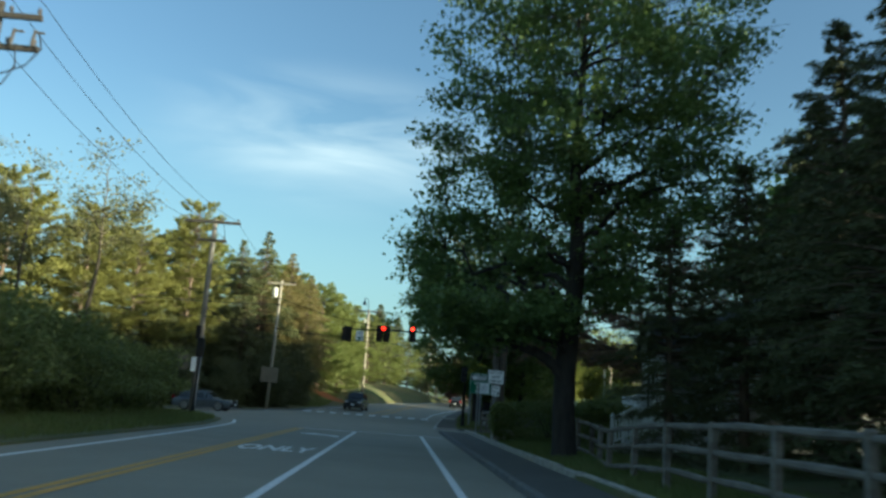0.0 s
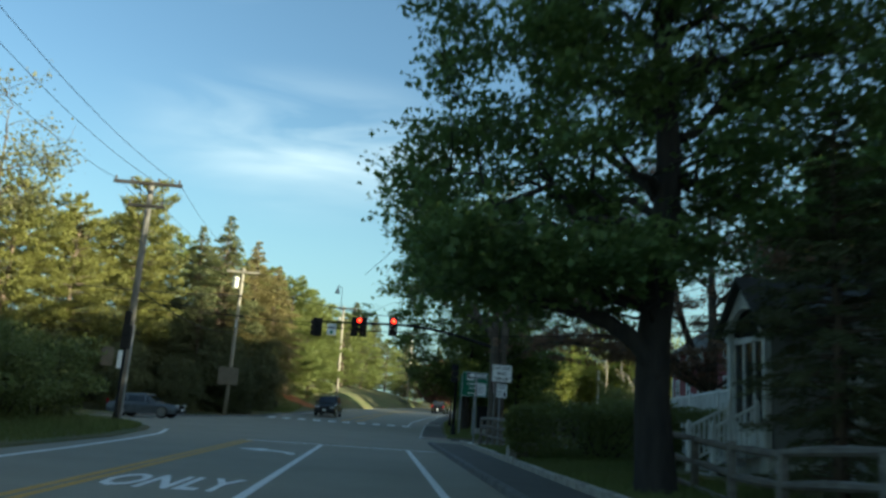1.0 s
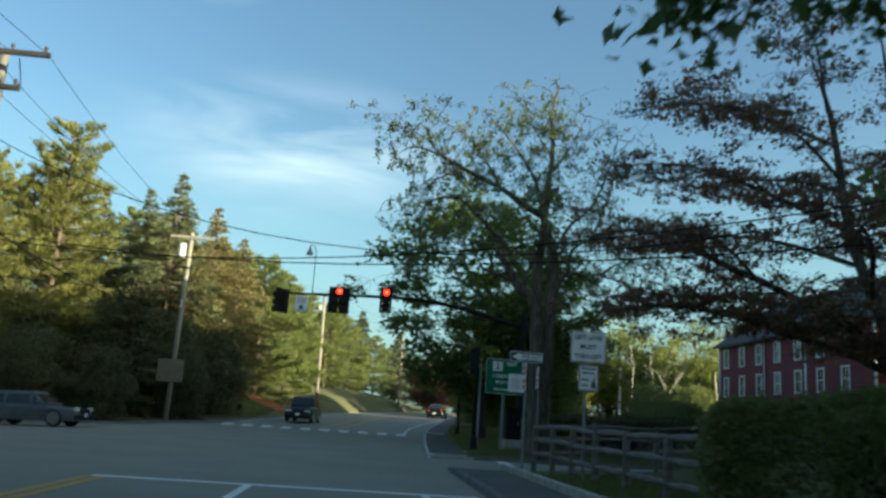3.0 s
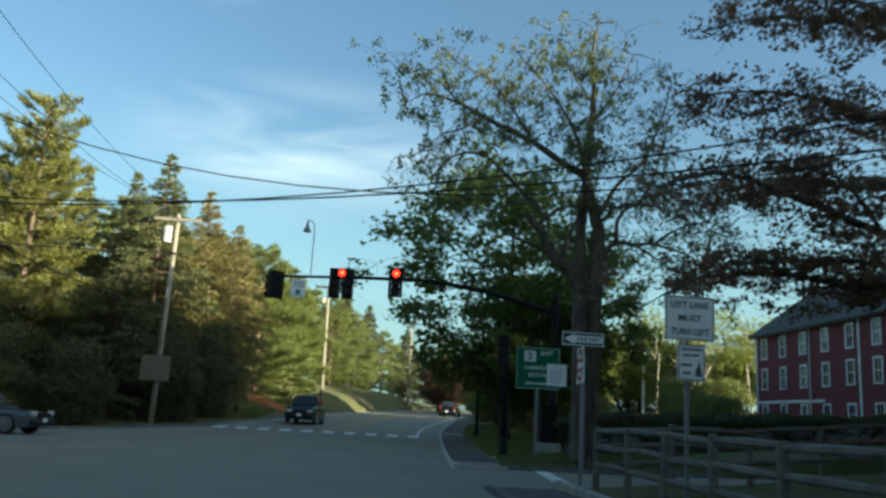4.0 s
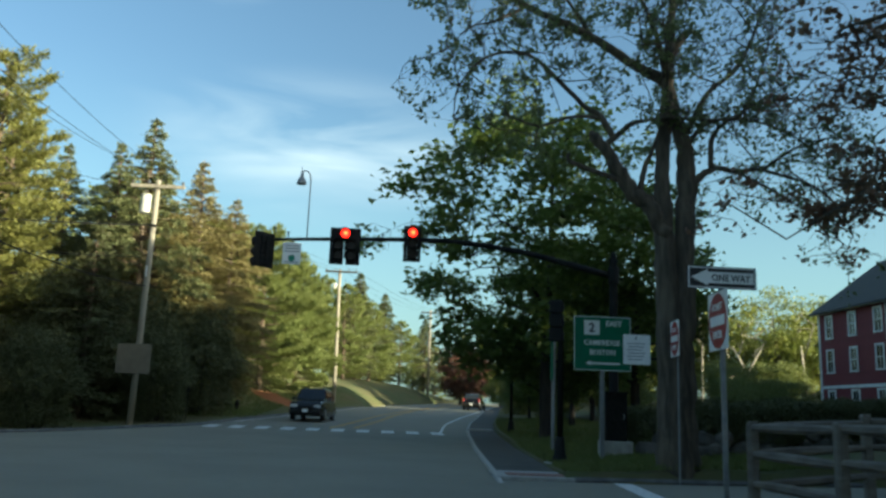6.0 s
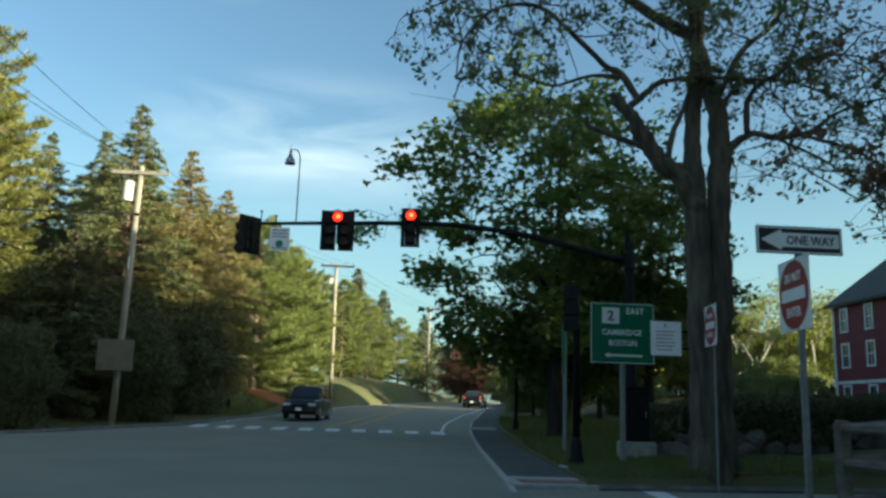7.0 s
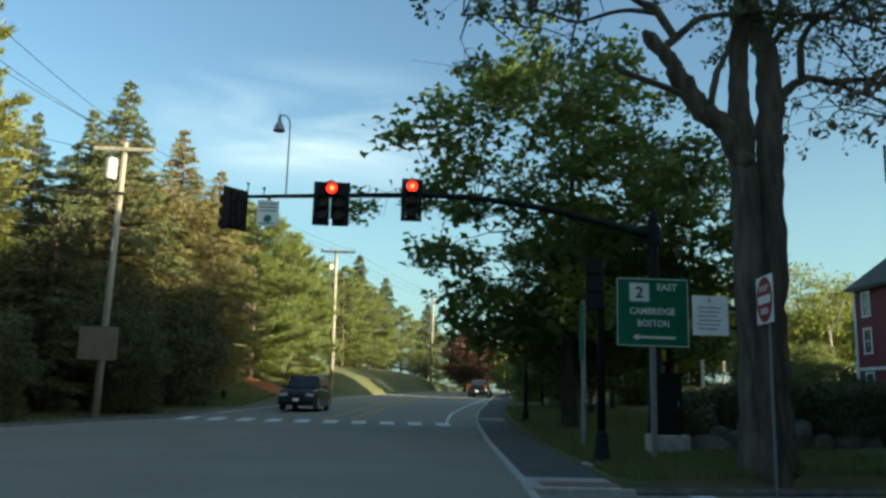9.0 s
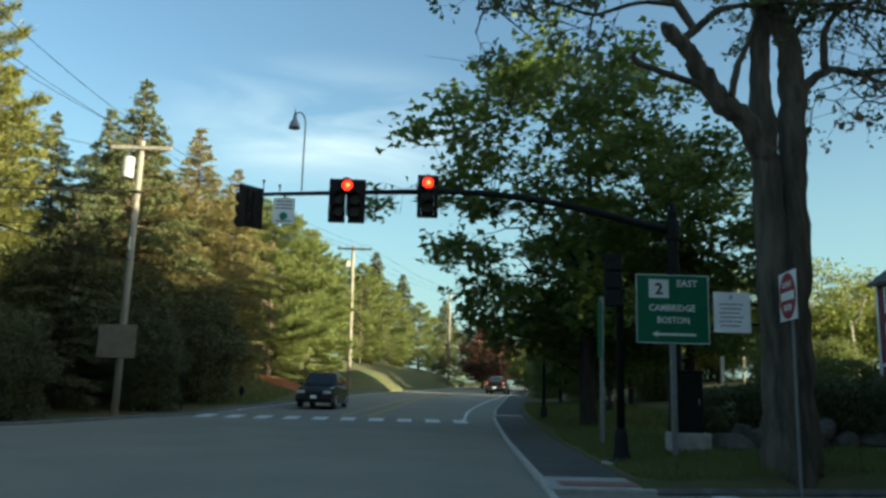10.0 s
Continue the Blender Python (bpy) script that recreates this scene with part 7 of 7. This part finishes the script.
part("deck", Geo().add([(10.38, 29.66, 1.58), (11.7, 29.66, 1.58), (11.7, 38.9, 1.30), (10.52, 38.9, 1.30), (10.38, 29.66, 1.46), (11.7, 29.66, 1.46), (11.7, 38.9, 1.18), (10.52, 38.9, 1.18)],
                       [(0, 1, 2, 3), (7, 6, 5, 4), (0, 4, 5, 1), (1, 5, 6, 2), (2, 6, 7, 3), (3, 7, 4, 0)]), GREY_CLAP, entrance_ramp, "grey board deck")
part("skirt", Geo().add([(10.42, 29.68, 0.2), (11.65, 29.68, 0.2), (11.65, 38.85, 0.2), (10.56, 38.85, 0.2), (10.42, 29.68, 1.47), (11.65, 29.68, 1.47), (11.65, 38.85, 1.19), (10.56, 38.85, 1.19)],
                        [(0, 3, 2, 1), (0, 1, 5, 4), (1, 2, 6, 5), (2, 3, 7, 6), (3, 0, 4, 7)]), WHITE_TRIM, entrance_ramp, "white boarded skirt")
railing("step_railing", (8.3, 26.5, 1.05), (7.3, 26.5, 0.50), "white step railing with balusters")
railing("step_railing", (8.3, 27.95, 1.05), (7.3, 27.95, 0.50), "white step railing with balusters")


# ---- vehicles ----
def wheel(parent, x, y, r, side):
    t = part("wheel", Geo().lathe([(r - 0.07, -0.11), (r - 0.01, -0.10), (r, -0.05), (r, 0.05), (r - 0.01, 0.10), (r - 0.07, 0.11)], (0, 0, 0), 20, Matrix.Translation((x, y, r)) @ pose(0, 0, 0, 0, 90, 0)), RUBBER, parent, "black tyre")
    part("rim", Geo().lathe([(r - 0.08, -0.02), (r - 0.09, 0.02), (0.06, 0.03), (0.03, 0.04)], (0, 0, 0), 14, Matrix.Translation((x + side * 0.095, y, r)) @ pose(0, 0, 0, 0, 90 * side, 0)), RIM, t)


def section_loft(g, sections):
    """A body through cross sections along y: (y, half width low, half width high, z low, z belt, z top)."""
    n, vs, fs = 10, [], []
    for y, wl_, wh, z0, zb_, zt in sections:
        vs += [(-wl_, y, z0), (-wl_ * 1.02, y, (z0 + zb_) / 2), (-wl_ * 0.985, y, zb_), (-wh, y, zt - 0.05), (-wh + 0.08, y, zt), (wh - 0.08, y, zt), (wh, y, zt - 0.05), (wl_ * 0.985, y, zb_), (wl_ * 1.02, y, (z0 + zb_) / 2), (wl_, y, z0)]
    for i in range(len(sections) - 1):
        for j in range(n):
            a, b = i * n + j, i * n + (j + 1) % n
            fs.append((a, b, b + n, a + n))
    fs += [tuple(range(n - 1, -1, -1)), tuple(range((len(sections) - 1) * n, len(sections) * n))]
    return g.add(vs, fs)


def car(label, x, y, turn, paint, length=4.7, width=1.88, height=1.75, boxy=True, plate=True, rack=True):
    """A car facing -y in its own frame."""
    s = thing("car", label, "car", pose(x, y, float(road_z(y) - west_dip(x, y)), 0, 0, turn) @ pose(0, 0, 0, -1.6 if abs(turn) < 90 else 1.6, 0, 0))
    L_, w, h = length / 2, width / 2, height
    belt = h * 0.60
    tail = 0.96 if boxy else 0.80
    b = part("body", section_loft(Geo(), [(-L_, w * 0.80, w * 0.74, 0.38, 0.55, 0.62), (-L_ + 0.10, w * 0.94, w * 0.90, 0.26, 0.62, belt * 0.86), (-L_ + 0.9, w, w * 0.93, 0.24, 0.7, belt * 0.96), (-L_ + 1.35, w, w * 0.93, 0.24, 0.72, belt),
                                          (0, w, w * 0.94, 0.24, 0.75, belt + 0.02), (L_ - 0.4, w, w * 0.93, 0.26, 0.75, belt + 0.03), (L_ - 0.06, w * 0.95, w * 0.90, 0.34, 0.72, belt), (L_, w * 0.86, w * 0.8, 0.42, 0.66, belt * 0.9)]), paint, s, smooth=False)
    part("cabin", section_loft(Geo(), [(-L_ + 1.30, w * 0.90, w * 0.84, belt - 0.05, belt, belt + 0.06), (-L_ + 1.95, w * 0.91, w * 0.74, belt - 0.05, belt + 0.02, h - 0.05), (-0.1, w * 0.92, w * 0.73, belt - 0.05, belt + 0.02, h), (L_ * 0.62, w * 0.92, w * 0.72, belt - 0.05, belt + 0.02, h - 0.02),
                                       (L_ * (tail - 0.1), w * 0.91, w * 0.70, belt - 0.05, belt + 0.02, h - 0.10), (L_ * tail, w * 0.88, w * 0.80, belt - 0.05, belt, belt + 0.08)]), paint, s)
    # glass
    ws = Geo().add([(-w * 0.80, -L_ + 1.40, belt + 0.11), (w * 0.80, -L_ + 1.40, belt + 0.11), (w * 0.66, -L_ + 1.90, h - 0.13), (-w * 0.66, -L_ + 1.90, h - 0.13)], [(0, 1, 2, 3)])
    for v_i, q in enumerate(ws.v):
        ws.v[v_i] = (q[0], q[1] - 0.035, q[2] + 0.02)
    part("windscreen", ws, GLASS_DARK, s, "dark windscreen")
    yb = L_ * tail
    part("rear_window", Geo().add([(-w * 0.74, yb - 0.03 + 0.02, belt + 0.12), (w * 0.74, yb - 0.01, belt + 0.12), (w * 0.62, L_ * (tail - 0.1) + 0.06, h - 0.17), (-w * 0.62, L_ * (tail - 0.1) + 0.06, h - 0.17)], [(0, 3, 2, 1)]), GLASS_DARK, s, "dark rear window")
    for sd in (-1, 1):
        for y0, y1 in ((-L_ + 1.75, -0.25), (-0.15, L_ * 0.40), (L_ * 0.44, L_ * 0.76)):
            part("side_window", Geo().add([(sd * (w * 0.915), y0 - (0.25 if y0 < -1 else 0), belt + 0.07), (sd * (w * 0.915), y1, belt + 0.07), (sd * (w * 0.765), y1, h - 0.14), (sd * (w * 0.765), y0 + 0.1, h - 0.14)], [(0, 1, 2, 3) if sd < 0 else (3, 2, 1, 0)]), GLASS_DARK, s)
        part("mirror", Geo().box((sd * (w + 0.08), -L_ + 1.65, belt + 0.10), (0.20, 0.10, 0.15), None, 0.03), paint, s)
        part("headlight", Geo().box((sd * w * 0.68, -L_ + 0.07, 0.74), (0.40, 0.10, 0.16), None, 0.03), LAMP_CLEAR, s, "clear headlight")
        part("tail_light", Geo().box((sd * w * 0.80, L_ - 0.04, 0.88), (0.20, 0.10, 0.30), None, 0.03), LAMP_RED, s, "red tail light")
        for y in (-L_ + 0.90, L_ - 0.92):
            wheel(s, sd * (w - 0.10), y, 0.36, sd)
        if rack:
            part("roof_rail", Geo().tube([(sd * w * 0.66, -0.9, h), (sd * w * 0.66, -0.8, h + 0.07), (sd * w * 0.66, L_ * 0.6, h + 0.07), (sd * w * 0.66, L_ * 0.65, h - 0.02)], 0.02, 6), BLACK, s)
    part("grille", Geo().box((0, -L_ + 0.0, 0.66), (0.85, 0.06, 0.20), None, 0.02), BLACK_DULL, s)
    part("front_bumper", Geo().box((0, -L_ + 0.05, 0.42), (width * 0.92, 0.22, 0.20), None, 0.05), BLACK_DULL, s)
    part("rear_bumper", Geo().box((0, L_ - 0.03, 0.48), (width * 0.90, 0.18, 0.20), None, 0.05), BLACK_DULL, s)
    for y in (-L_ - 0.06, L_ + 0.06):
        part("plate", Geo().box((0, y, 0.50), (0.30, 0.012, 0.15)), SIGN_WHITE, s, "blank pale plate")
    return s


car("dark grey SUV with roof rails coming down to the crosswalk", -4.45, 84.2, -6, CAR_GREY, 4.7, 1.92, 1.84)
car("low grey car turning out of the side street", -14.0, 60.0, 84, CAR_SILVER, 4.3, 1.80, 1.42, False, True, False)
car("black hatchback driving away towards the bend", 8.1, 116.0, 166, CAR_BLACK, 4.4, 1.80, 1.52, True, True, False)

# ---- small things on the far verge ----
s = thing("hydrant", "small dark fire hydrant on the verge", "hydrant", pose(-9.9, 90.0, land_at(-9.9, 90.0) - 0.03))
part("barrel", Geo().lathe([(0.16, 0), (0.16, 0.06), (0.11, 0.08), (0.11, 0.5), (0.14, 0.52), (0.14, 0.56), (0.10, 0.66), (0.03, 0.72)], (0, 0, 0), 12), BLACK_DULL, s, smooth=True)
part("nozzle", Geo().tube([(-0.18, 0, 0.4), (0.18, 0, 0.4)], 0.05, 8), BLACK_DULL, s)
for x, y, h in ((-10.8, 80.5, 1.9), (-11.6, 79.0, 1.5)):
    s = thing("marker_post", "thin grey post at the edge of the wood", "post", pose(x, y, land_at(x, y) - 0.05))
    part("shaft", Geo().box((0, 0, h / 2), (0.05, 0.05, h), None, 0.01), WOOD_GREY, s)
    part("plate", Geo().box((0, -0.035, h - 0.2), (0.22, 0.012, 0.25)), WOOD_GREY, s)
g = Geo()
rng = np.random.default_rng(9)
vs = []
for i in range(14):
    a = 2 * math.pi * i / 14
    x, y = -8.9 + 2.2 * math.cos(a) + rng.normal() * 0.2, 100.5 + 1.6 * math.sin(a)
    vs.append((x, y, land_at(x, y) + 0.03))
vs.append((-8.9, 100.5, land_at(-8.9, 100.5) + 0.6))
tagged(part("mulch_bed", g.add(vs, [(i, (i + 1) % 14, 14) for i in range(14)]), MULCH), "reddish mulch bed below the pines", "mulch bed", kind="structure")
rng = np.random.default_rng(51)
for k in range(9):
    x, y = 27.5 + 1.5 * k + rng.normal() * 0.5, 104 + rng.uniform(0, 9)
    zb = land_at(x, y)
    s = thing("sapling", "slender pale-barked young tree at the edge of the far wood", "tree", pose(x, y, zb - 0.1), group="young trees")
    top = (rng.normal() * 0.5, rng.normal() * 0.4, rng.uniform(6.0, 8.5))
    part("trunk", Geo().tube(bent((0, 0, 0), top, rng, 0, 0.3, 5), [0.11, 0.10, 0.085, 0.07, 0.05, 0.03], 6), WOOD_POLE, s, smooth=True)
    for b in range(5):
        f = rng.uniform(0.45, 0.9)
        a = Vector(top) * f
        part("limb", Geo().tube(bent(tuple(a), tuple(a + Vector((rng.normal() * 0.9, rng.normal() * 0.6, rng.uniform(0.5, 1.3)))), rng, 0, 0.15, 3), [0.035, 0.028, 0.02, 0.012], 5), WOOD_POLE, s)
s = thing("white_post", "slender white post on the far lawn", "post", pose(28.3, 114.2, land_at(28.3, 114.2)))
part("shaft", Geo().box((0, 0, 2.6), (0.27, 0.27, 5.6), None, 0.02), WHITE_TRIM, s)
part("cap", Geo().box((0, 0, 5.43), (0.36, 0.36, 0.12), None, 0.01), WHITE_TRIM, s)
